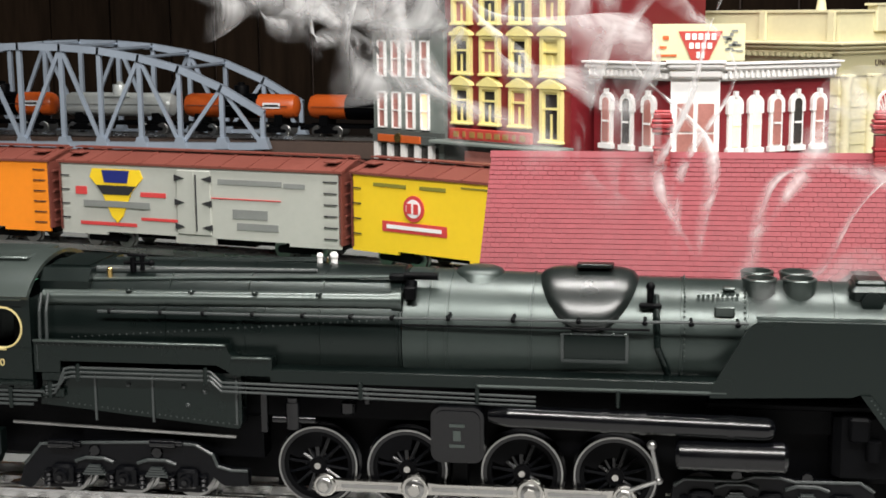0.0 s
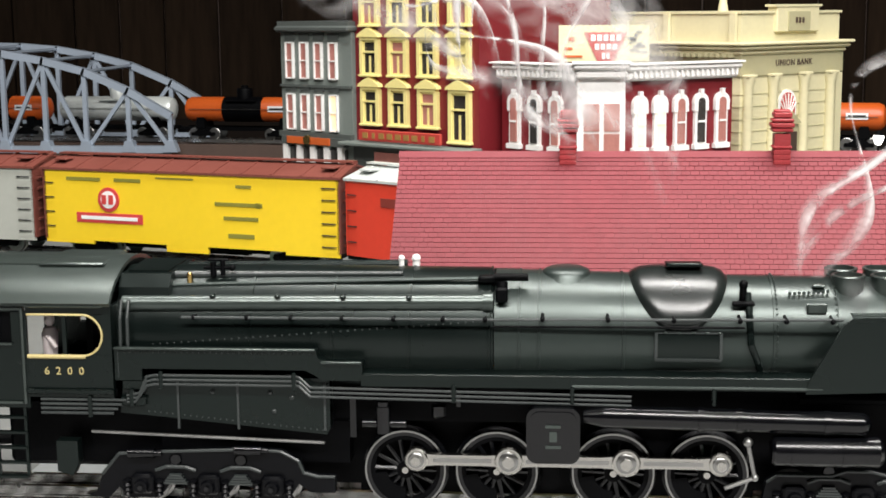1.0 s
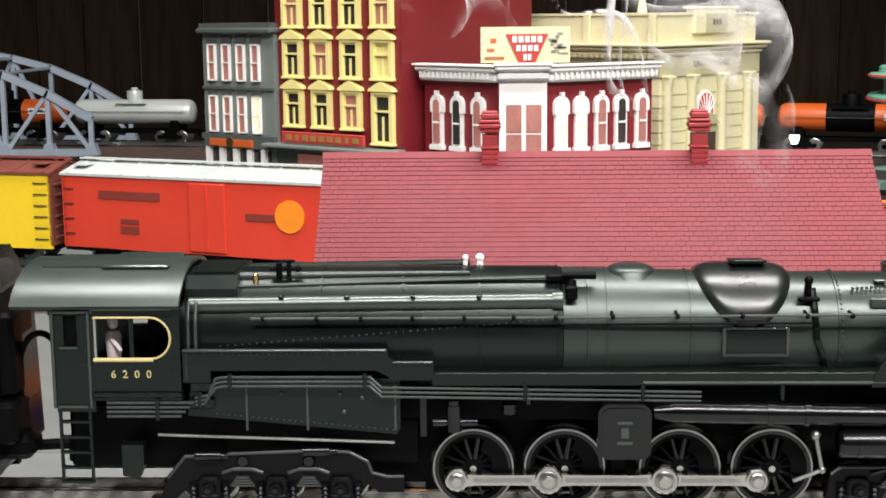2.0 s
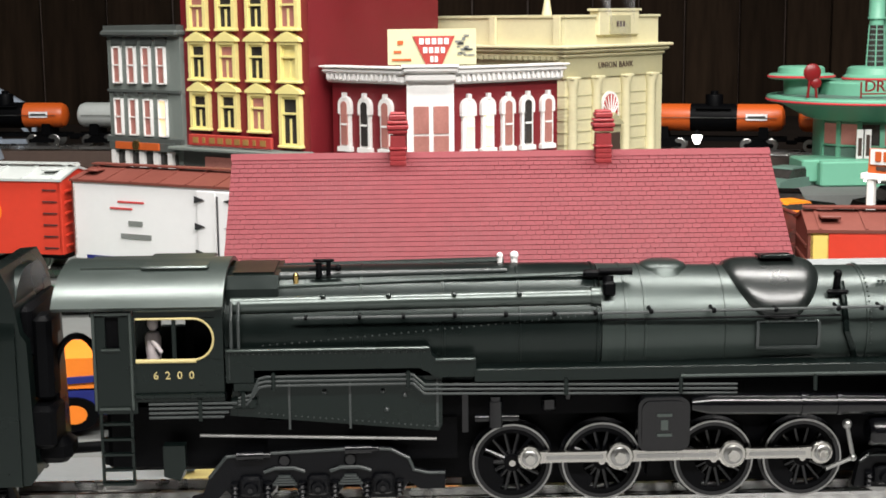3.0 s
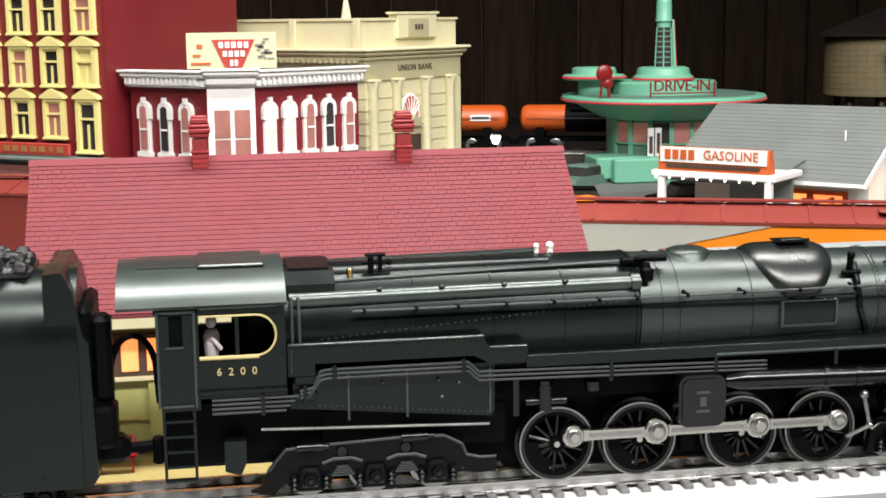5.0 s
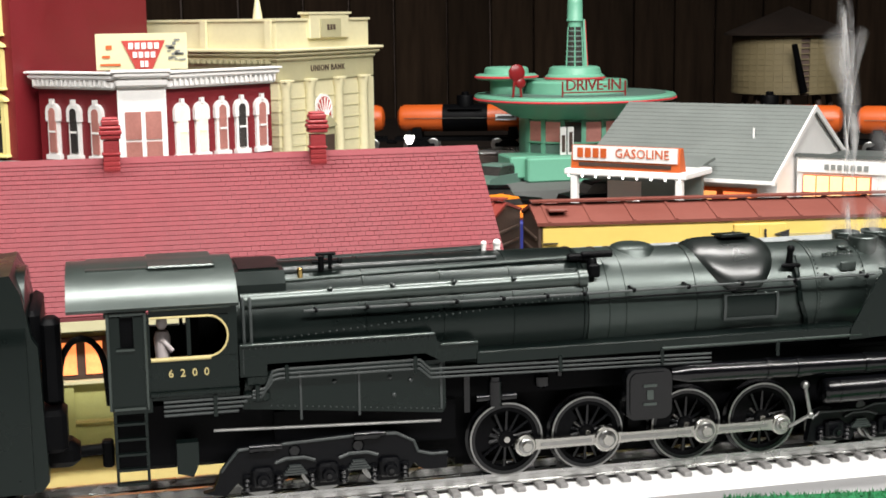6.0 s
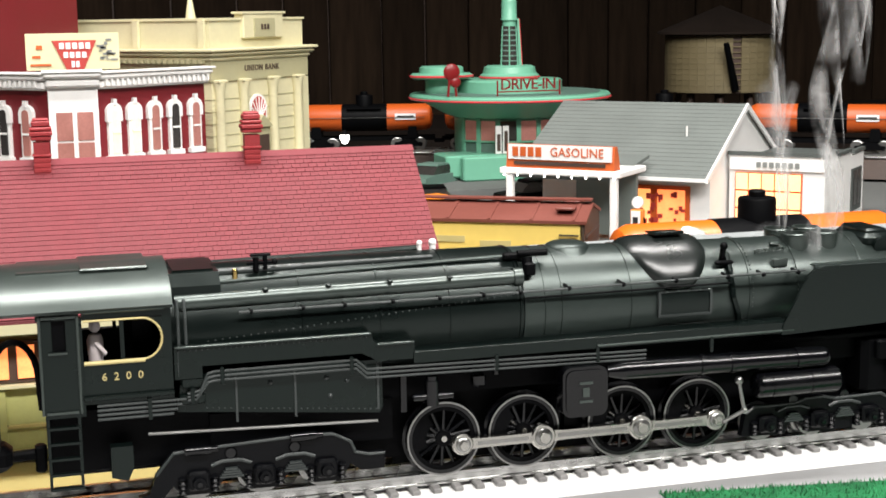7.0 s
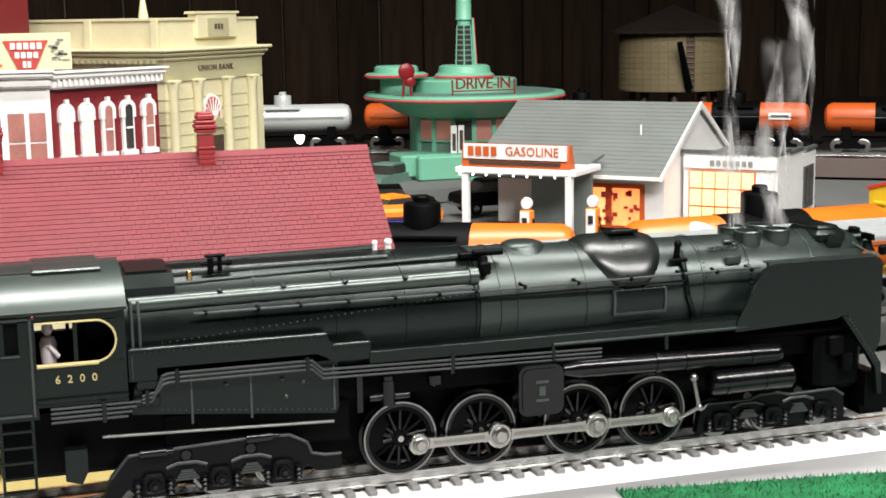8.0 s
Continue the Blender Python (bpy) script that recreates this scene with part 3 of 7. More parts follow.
base.prism([(x + (x - 0.351) * 0.12, y * 1.24) for x, y in ring_pts], BZ + 0.0115, BZ + 0.0140, "z")
stack = part("smokestack", base, M["loco"], loco)
for dx in (-0.0078, 0.0078):
    for y in (-0.0082, 0.0082):
        s = Shape()
        prof = [(0.0066, 0.024), (0.0064, 0.0285), (0.0066, 0.0325), (0.0069, 0.0332), (0.0066, 0.0337), (0.0056, 0.0337), (0.0054, 0.031), (0.0054, 0.0255)]
        s.lathe(prof, (0.351 + dx, y, BZ - 0.0078), "z", 24)
        part("flue", s, M["loco_lit_black"], stack)
part("feedwater_heater", Shape().box(0.386, 0, BZ + 0.0205, 0.017, 0.030, 0.007, chamfer=0.002).box(0.386, 0, BZ + 0.0245, 0.012, 0.024, 0.003, chamfer=0.001), M["loco"], loco)
part("feedwater_heater", Shape().rod((0.386, -0.017, BZ + 0.018), (0.386, 0.017, BZ + 0.018), 0.0042, n=16), M["loco"], loco)
hl = part("headlight", Shape().rod((0.4005, 0, 0.1105), (0.4105, 0, 0.1105), 0.0048, 0.0052, 18).box(0.403, 0, 0.105, 0.006, 0.006, 0.006), M["loco"], loco)
part("lens", Shape().ball((0.4105, 0, 0.1105), 0.0042, 14, 8, sx=0.35), M["white"], hl, "clear round lens")
part("bell", Shape().lathe([(0.0, 0.005), (0.002, 0.0048), (0.0026, 0.002), (0.0038, 0)], (0.4085, -0.0115, 0.1065), "z", 16).box(0.4085, -0.0115, 0.1135, 0.002, 0.009, 0.003), M["black"], loco)
part("number_board", Shape().box(0.4035, -0.007, 0.1165, 0.004, 0.006, 0.003, chamfer=0.0006), M["black"], loco)
part("pilot_lamp", Shape().box(0.414, -0.0165, 0.107, 0.004, 0.004, 0.0048, chamfer=0.0008).ball((0.4165, -0.0165, 0.107), 0.0012, 8, 6), M["black"], loco)
part("smokebox_rail", Shape().pipe([(0.395, -0.019, 0.1125), (0.405, -0.0165, 0.107), (0.412, -0.0165, 0.105)], 0.0005), M["dull_steel"], loco)

# smoke deflectors with their braces
for side in (-1, 1):
    y0, y1 = sorted((side * 0.0335, side * 0.0322))
    out = [(0.3235, 0.0765), (0.3245, 0.0815), (0.3375, 0.1045), (0.3405, 0.1068), (0.346, 0.1075), (0.3965, 0.1075), (0.4005, 0.1068), (0.4025, 0.1045), (0.4025, 0.066), (0.4, 0.0605), (0.3965, 0.0640), (0.3845, 0.0795), (0.38, 0.0795), (0.3775, 0.0785)]
    d = part("smoke_deflector", Shape().prism(out, y0, y1), M["loco"], loco)
    part("roll", Shape().rod((0.341, side * 0.0312, 0.1068), (0.4, side * 0.0312, 0.1068), 0.0013, n=10).box(0.37, side * 0.0295, 0.1078, 0.058, 0.005, 0.0008), M["graphite"], d)
    part("brace", Shape().prism([(0.3845, 0.0795), (0.3965, 0.0640), (0.4025, 0.055), (0.4035, 0.0395), (0.401, 0.0395), (0.3995, 0.053), (0.3935, 0.062), (0.3805, 0.0795)], y0 - 0.001, y0 + 0.0028), M["loco"], d)
    r = Shape()
    for i in range(14):
        r.ball((0.3845 + 0.0012 * i, y0 - 0.0011, 0.0778 - 0.00165 * i), 0.0004, 6, 4)
    part("rivets", r, M["loco_lit_black"], d, kind="stuff")
part("pilot", Shape().prism([(0.397, 0.032), (0.412, 0.030), (0.416, 0.034), (0.413, 0.046), (0.404, 0.05), (0.397, 0.05)], -0.03, 0.03).prism([(0.4, 0.026), (0.414, 0.026), (0.408, 0.044), (0.4, 0.044)], -0.022, 0.022), M["black"], loco)
part("front_deck", Shape().box(0.365, 0, 0.0715, 0.085, 0.05, 0.003, chamfer=0.0008), M["black"], loco)
part("cylinder_block", Shape().box(0.385, 0, 0.056, 0.026, 0.052, 0.03, chamfer=0.003).box(0.3815, -0.0275, 0.064, 0.008, 0.004, 0.01, chamfer=0.001).rod((0.387, -0.028, 0.052), (0.387, -0.028, 0.06), 0.003), M["black"], loco)

# cab
CY = 0.0328
cab = part("cab", Shape().box(-0.0015, 0, 0.072, 0.004, 0.062, 0.008), M["loco"], loco)
side_outline = [(-0.0085, 0.0665), (0.0065, 0.0665), (0.0085, 0.0735), (0.0445, 0.0735), (0.0445, 0.1095), (-0.0085, 0.1095)]
for side in (-1, 1):
    y0, y1 = sorted((side * CY, side * (CY - 0.0016)))
    panels = [("door_panel", 0.0010, 0.08, 0.016, 0.027)]
    panels += [("door_post", -0.0052, 0.1005, 0.0046, 0.014), ("door_post", 0.0058, 0.1005, 0.0064, 0.014), ("door_head", -0.0005, 0.1080, 0.017, 0.0022)]
    panels += [("side_wall", 0.0267, 0.0800, 0.0356, 0.0176), ("window_head", 0.0267, 0.1082, 0.0356, 0.0038), ("corner_post", 0.0427, 0.0975, 0.0036, 0.0178)]
    for kind_name, px, pz, pw, ph in panels:
        part(kind_name, Shape().box(px, side * (CY - 0.0008), pz, pw, 0.0016, ph), M["loco"], cab, smooth=False)
    part("door_frame", Shape().box(-0.0076, side * (CY + 0.0003), 0.0885, 0.0012, 0.0014, 0.041, chamfer=0.0003).box(0.0073, side * (CY + 0.0003), 0.0885, 0.0012, 0.0014, 0.041, chamfer=0.0003).box(0, side * (CY + 0.0004), 0.0688, 0.0125, 0.0014, 0.001).box(0, side * (CY + 0.0004), 0.1082, 0.0135, 0.0014, 0.001).box(-0.0008, side * (CY + 0.0004), 0.0935, 0.0075, 0.0016, 0.0008), M["loco_lit_black"], cab)
    ring = Shape()
    pts = []
    for i in range(13):
        t = radians(-90 + 15 * i)
        pts.append((0.0325 + 0.0086 * math.cos(t) * 0.95, 0.0973 + 0.0086 * math.sin(t)))
    loop = [(0.0095, 0.0887)] + pts + [(0.0095, 0.1059)]
    ring.pipe([(a, side * (CY + 0.0002), c) for a, c in loop], 0.00048, 8)
    ring.rod((0.0092, side * (CY + 0.0004), 0.0884), (0.0335, side * (CY + 0.0004), 0.0884), 0.0009)
    part("window_frame", ring, M["gold"] if side < 0 else M["loco"], cab, "gold-painted window frame" if side < 0 else "")
    cor = Shape()
    for z0, sg in ((0.0887, 1), (0.1059, -1)):
        arcp = [(0.0410, z0)] + [(0.0325 + 0.0082 * math.sin(radians(9 * k)), z0 + sg * 0.0086 * (1 - math.cos(radians(9 * k)))) for k in range(11)]
        cor.prism(arcp, y0 + 0.0002, y1 - 0.0002)
    part("window_corner", cor, M["loco"], cab)
    # black sheet stands in for the dark inside the open door window
    part("dark_door_opening", Shape().box(-0.0002, side * (CY - 0.0014), 0.1005, 0.0058, 0.0004, 0.0138), M["black"], cab)
    part("window_post", Shape().box(0.0247, side * (CY - 0.001), 0.0973, 0.0016, 0.0014, 0.017), M["loco"], cab)
    part("awning", Shape().box(0.0255, side * (CY + 0.0014), 0.1098, 0.0325, 0.003, 0.0011, chamfer=0.0004), M["loco_lit_black"], cab)
    part("ledge", Shape().box(0.0265, side * (CY + 0.0006), 0.0738, 0.0365, 0.0022, 0.0022, chamfer=0.0005), M["loco"], cab)
    for i in range(4):
        part("grab_pipe", Shape().pipe([(0.0135, side * (CY - 0.0002), 0.0645 + 0.0019 * i), (0.044 + 0.0018 * i, side * (CY - 0.0002), 0.0645 + 0.0019 * i)], 0.0006), M["pipe_grey"], cab)
    part("pipe_bracket", Shape().box(0.0345, side * (CY + 0.0003), 0.0675, 0.0016, 0.0012, 0.009), M["loco"], cab)
    if side > 0:
        continue
    lad = Shape()
    for x in (-0.0062, 0.0062):
        lad.box(x, side * 0.0315, 0.0515, 0.0012, 0.0012, 0.031)
    for z in (0.0365, 0.0425, 0.049, 0.0555, 0.062):
        lad.box(0, side * 0.0315, z, 0.0128, 0.0032 if z < 0.04 else 0.0024, 0.0010)
    part("ladder", lad, M["loco"], cab)
tx = Shape()
tx = moved(text_shape("6200", 0.0046, 0.0002, 2.1), 0.0242, -(CY + 0.0003), 0.0822)
part("cab_number", tx, M["gold"], cab, "gold painted number 6200", smooth=False)
part("front_wall", Shape().box(0.0437, 0, 0.09, 0.0016, 0.062, 0.038), M["loco"], cab)
part("cab_floor", Shape().box(0.018, 0, 0.0725, 0.054, 0.06, 0.003), M["black"], cab)
part("backhead", Shape().box(0.034, 0.004, 0.092, 0.016, 0.034, 0.036, chamfer=0.004), M["black"], cab)
arcp = [(math.sin(radians(a)) * 0.0400, 0.1020 + math.cos(radians(a)) * 0.0228) for a in range(-66, 67, 6)]
inner = [(x * 0.955, z - 0.0016) for x, z in reversed(arcp)]
# roof takes the lighter black, which carries part of its highlight
roof = part("roof", Shape().prism(arcp + inner, -0.0235, 0.0452, "x"), M["loco_lit_black"], cab, "satin black arched cab roof")
part("hatch", Shape().box(0.0235, 0, 0.1238, 0.028, 0.034, 0.0016, chamfer=0.0006).box(0.0095, 0, 0.1234, 0.05, 0.030, 0.001), M["loco_lit_black"], roof)
part("turret_casing", Shape().prism([(-0.0225, 0.105), (-0.0225, 0.1155), (-0.018, 0.1205), (0.018, 0.1205), (0.0225, 0.1155), (0.0225, 0.105)], 0.0452, 0.0665, "x").box(0.056, 0, 0.1208, 0.017, 0.03, 0.001), M["loco"], loco)

# running board casing, steps, firebox flank, pipes
for side in (-1, 1):
    y0, y1 = sorted((side * 0.0322, side * 0.0245))
    cas = part("running_board_casing", Shape().prism([(0.0452, 0.0785), (0.0565, 0.0785), (0.0565, 0.0835), (0.124, 0.0835), (0.128, 0.0815), (0.131, 0.0795), (0.1475, 0.0795), (0.1475, 0.0868), (0.1325, 0.0868), (0.1295, 0.0885), (0.1285, 0.0918), (0.0452, 0.0918)], y0, y1), M["loco"], loco)
    part("lip", Shape().box(0.0868, side * 0.0328, 0.0921, 0.083, 0.002, 0.0010, chamfer=0.0003).box(0.139, side * 0.0328, 0.0871, 0.0165, 0.002, 0.0010, chamfer=0.0003), M["loco_lit_black"], cas)
    r = Shape()
    for i in range(34):
        r.ball((0.047 + 0.0024 * i, side * 0.0323, 0.0905), 0.00042, 6, 4)
    for i in range(16):
        r.ball((0.0467, side * 0.0323, 0.0800 + 0.0007 * i), 0.0003, 6, 4)
    part("rivets", r, M["pipe_grey"], cas, kind="stuff")
    part("step_block", Shape().box(0.0525, side * 0.03, 0.0765, 0.0095, 0.004, 0.0042, chamfer=0.0005).box(0.052, side * 0.03, 0.0695, 0.0105, 0.004, 0.0042, chamfer=0.0005), M["loco"], cas)
    part("running_board", Shape().box(0.238, side * 0.0272, 0.0812, 0.182, 0.0112, 0.0028, chamfer=0.0006).box(0.238, side * 0.0325, 0.0798, 0.182, 0.0008, 0.0048), M["loco"], loco)
    fb = part("firebox_side", Shape().prism([(0.046, 0.0640), (0.056, 0.0632), (0.132, 0.0560), (0.1335, 0.0585), (0.1335, 0.0795), (0.048, 0.0795)], *sorted((side * 0.0295, side * 0.022))), M["loco"], loco)
    for x in (0.0705, 0.0955, 0.1315):
        part("seam", Shape().box(x, side * 0.0297, 0.068, 0.0009, 0.0008, 0.0205), M["pipe_grey"], fb)
    r = Shape()
    for i in range(30):
        r.ball((0.058 + 0.0025 * i, side * 0.0296, 0.0648 - 0.00024 * i), 0.0004, 6, 4)
    for x, z in ((0.085, 0.0735), (0.109, 0.0735), (0.118, 0.0715), (0.1105, 0.0655)):
        r.ball((x, side * 0.0296, z), 0.0011, 8, 6)
    part("bolts", r, M["pipe_grey"], fb, kind="stuff")
    part("grate_rod", Shape().pipe([(0.0335, side * 0.0300, 0.0560), (0.131, side * 0.0300, 0.0527)], 0.0007), M["dull_steel"], loco, "thin bright rod under the firebox")
    yy = side * 0.0330
    for i in range(3):
        dz = 0.0019 * i
        part("pipe_line", Shape().pipe([(0.050, yy, 0.0695 + dz - 0.0005 * i), (0.0535 + 0.001 * i, yy, 0.0697 + dz), (0.0585, yy, 0.0765 + dz), (0.0615, yy, 0.0772 + dz), (0.1215, yy, 0.0772 + dz), (0.1262, yy, 0.0728 + dz), (0.2555, yy, 0.0708 + dz)], 0.00055, 6), M["pipe_grey"], loco, "thin grey pipe along the flank")
    for x, z in ((0.0645, 0.079), (0.1195, 0.079), (0.1845, 0.0748), (0.238 - 0.006, 0.0748), (0.288, 0.0748), (0.052, 0.0712)):
        part("pipe_bracket", Shape().box(x, yy, z, 0.0018, 0.0016, 0.0075, chamfer=0.0004), M["loco"], loco)
    part("pipe_line", Shape().pipe([(0.232, yy, 0.0785), (0.33, yy, 0.0785)], 0.0006, 6), M["loco_lit_black"], loco)

# gear cover, exhaust pipe, air tank, pump
for side in (-1, 1):
    o = []
    for cx, cz, a0 in ((0.0065, 0.0072, 0), (-0.0065, 0.0072, 90), (-0.0065, -0.0072, 180), (0.0065, -0.0072, 270)):
        o += [(0.2245 + cx + 0.0042 * math.cos(radians(a0 + k * 15)), 0.0590 + cz + 0.0042 * math.sin(radians(a0 + k * 15))) for k in range(7)]
    g = part("gear_cover", Shape().prism(o, *sorted((side * 0.0372, side * 0.030))), M["frame_black"], loco)
    part("rim", Shape().prism([(0.2245 + (x - 0.2245) * 0.86, 0.059 + (z - 0.059) * 0.88) for x, z in o], *sorted((side * 0.0379, side * 0.0365))), M["frame_black"], g)
    part("emblem", Shape().box(0.2245, side * 0.0381, 0.0632, 0.0062, 0.0006, 0.0012).box(0.2245, side * 0.0381, 0.0548, 0.0062, 0.0006, 0.0012).box(0.2245, side * 0.0381, 0.059, 0.0030, 0.0006, 0.0042), M["loco_lit_black"], g)
    part("gear_stem", Shape().box(0.2235, side * 0.0185, 0.044, 0.006, 0.006, 0.024).box(0.218, side * 0.0185, 0.042, 0.002, 0.003, 0.02), M["black"], loco)
    ex = Shape().rod((0.2365, side * 0.0325, 0.0662), (0.2445, side * 0.0325, 0.0662), 0.0026, 0.0046, 18).rod((0.2445, side * 0.0325, 0.0662), (0.345, side * 0.0325, 0.0645), 0.0046, n=18).ball((0.345, side * 0.0325, 0.0645), 0.0046, 16, 10)
    e = part("exhaust_pipe", ex, M["frame_black"], loco)
    for x in (0.283, 0.298, 0.332):
        z = 0.0662 - 0.0017 * (x - 0.2445) / 0.1
        part("collar", Shape().rod((x - 0.0012, side * 0.0325, z), (x + 0.0012, side * 0.0325, z), 0.0051, n=18), M["frame_black"], e)
    t = part("air_tank", Shape().lathe([(0.0, 0.3105), (0.0050, 0.3108), (0.0062, 0.3122), (0.0062, 0.3525), (0.0050, 0.354), (0.0, 0.3543)], (0, side * 0.0325, 0.0532), "x", 20), M["frame_black"], loco)
    for x in (0.318, 0.338):
        part("strap", Shape().rod((x, side * 0.0325, 0.0532), (x + 0.0012, side * 0.0325, 0.0532), 0.0065, n=20), M["frame_black"], t)
    p = Shape().rod((0.1555, side * 0.030, 0.0575), (0.1555, side * 0.030, 0.0685), 0.0032).rod((0.1555, side * 0.030, 0.0685), (0.1555, side * 0.030, 0.0705), 0.0026).rod((0.147, side * 0.030, 0.0612), (0.165, side * 0.030, 0.0612), 0.0016).box(0.143, side * 0.028, 0.063, 0.0025, 0.003, 0.016).box(0.178, side * 0.026, 0.066, 0.006, 0.006, 0.006, chamfer=0.001).rod((0.186, side * 0.027, 0.068), (0.186, side * 0.027, 0.0745), 0.0014)
    part("air_pump", p, M["frame_black"], loco)
    part("sand_pipe", Shape().pipe([(0.175, side * 0.027, 0.076), (0.19, side * 0.027, 0.0725), (0.2, side * 0.027, 0.0725)], 0.0012), M["black"], loco)
lub = Shape().pipe([(0.3015, -0.0345, 0.0565), (0.3045, -0.0345, 0.0425), (0.2925, -0.0365, 0.0385)], 0.0009, 8).ball((0.3015, -0.0345, 0.057), 0.002).ball((0.3045, -0.0345, 0.0425), 0.0016)
part("lubricator_arm", lub, M["dull_steel"], loco, "thin greenish steel lever")
# main frame, made taller in black to stand in for shade behind the wheels
part("frame_and_shade_block", Shape().box(0.225, 0, 0.046, 0.36, 0.020, 0.034).box(0.225, 0, 0.066, 0.33, 0.036, 0.014).box(0.225, 0.003, 0.044, 0.165, 0.022, 0.038), M["black"], loco)

# black boxes added under cab and firebox in place of the shade there
part("under_cab_shade_block", Shape().box(0.032, 0, 0.052, 0.078, 0.036, 0.03, chamfer=0.002).box(0.1, 0, 0.05, 0.08, 0.04, 0.018), M["black"], loco)
part("frame_shoe", Shape().prism([(0.018, 0.0515), (0.027, 0.0515), (0.027, 0.042), (0.0245, 0.0365), (0.018, 0.0385)], -0.030, -0.024), M["loco"], loco)

# driving wheels, rods
AXLES = (0.1632, 0.2012, 0.2490, 0.2870)
AZ, TREAD, CRANK = 0.0387, 0.0168, 0.0078
wheel_sets = []
for ax in AXLES:
    ws = new("driving_wheel_set")
    ws.parent = loco
    ws.matrix_basis = pose(ax, 0, AZ)
    ws.empty_display_size = 0.01
    for side in (-1, 1):
        f = side * 0.0208
        tyre = Shape().lathe([(0.0146, f - side * 0.0001), (TREAD, f), (TREAD + 0.0001, f - side * 0.0034), (TREAD + 0.0013, f - side * 0.0040), (TREAD + 0.0013, f - side * 0.0050), (0.0146, f - side * 0.0050)], (0, 0, 0), "y", 40)
        tyre.f = tyre.f[:-2]
        part("tyre", tyre, M["frame_black"], ws, "dark steel tyre")
        part("bright_rim", Shape().ring((0, 0, 0), TREAD - 0.0006, TREAD + 0.0001, *sorted((f, f + side * 0.0003)), 40), M["dull_steel"], ws)
        ctr = Shape().ring((0, 0, 0), 0.0128, 0.0148, *sorted((f - side * 0.0006, f - side * 0.0044)), 40)
        for k in range(14):
            a = 2 * math.pi * k / 14
            part("spoke", Shape().rod((0.003 * math.cos(a), f - side * 0.0016, 0.003 * math.sin(a)), (0.0135 * math.cos(a), f - side * 0.0016, 0.0135 * math.sin(a)), 0.0010, 0.0008, 6), M["frame_black"], ws)
        ctr.rod((0, f - side * 0.0045, 0), (0, f + side * 0.0004, 0), 0.0036, n=18)
        ctr.rod((CRANK, f - side * 0.0045, 0), (CRANK, f + side * 0.0006, 0), 0.0030, n=16)
        part("wheel_centre", ctr, M["black"], ws)
        part("counterweight", Shape().ring((0, 0, 0), 0.0080, 0.0146, *sorted((f - side * 0.0004, f - side * 0.004)), 10, 140, 220), M["black"], ws)
        part("axle_end", Shape().rod((0, f, 0), (0, f + side * 0.0012, 0), 0.0017, 0.0014, 12), M["steel"], ws)
        part("crank_pin", Shape().rod((CRANK, f, 0), (CRANK, f + side * 0.0045, 0), 0.0014, n=12), M["steel"], ws)
    part("axle", Shape().rod((0, -0.02, 0), (0, 0.02, 0), 0.0022, n=12), M["dull_steel"], ws)
    wheel_sets.append(ws)

rods = []
for side in (-1, 1):
    yo, yi = side * 0.0258, side * 0.0228
    sr = Shape()
    rod = new("side_rod")
    rod.parent = loco
    rod.empty_display_size = 0.01
    for a, b2 in zip(AXLES, AXLES[1:]):
        mid = (a + b2) / 2
        half = (b2 - a) / 2
        prof = [(mid - half, -0.0029), (mid - half * 0.55, -0.0022), (mid + half * 0.55, -0.0022), (mid + half, -0.0029), (mid + half, 0.0029), (mid + half * 0.55, 0.0022), (mid - half * 0.55, 0.0022), (mid - half, 0.0029)]
        bar = part("bar", Shape().prism(prof, *sorted((yi, yo))), M["steel"], rod)
        part("groove", Shape().box(mid, yo + side * 0.00005, 0, half * 2 - 0.014, 0.0004, 0.0017), M["dull_steel"], bar)
    for ax in AXLES:
        big = ax in AXLES[1:3]
        r = 0.0059 if big else 0.0049
        e = part("rod_end", Shape().lathe([(r, yi), (r, yo), (r - 0.0006, yo + side * 0.0006), (0.0, yo + side * 0.0007)], (ax, 0, 0), "y", 24), M["steel"], rod)
        part("collar", Shape().lathe([(r * 0.7, yo), (r * 0.7, yo + side * 0.0012), (r * 0.6, yo + side * 0.0016), (0, yo + side * 0.0016)], (ax, 0, 0), "y", 20), M["dull_steel"], e)
        part("nut", Shape().rod((ax, yo + side * 0.0014, 0), (ax, yo + side * 0.0030, 0), r * 0.44, n=6), M["steel"], e)
    rods.append(rod)


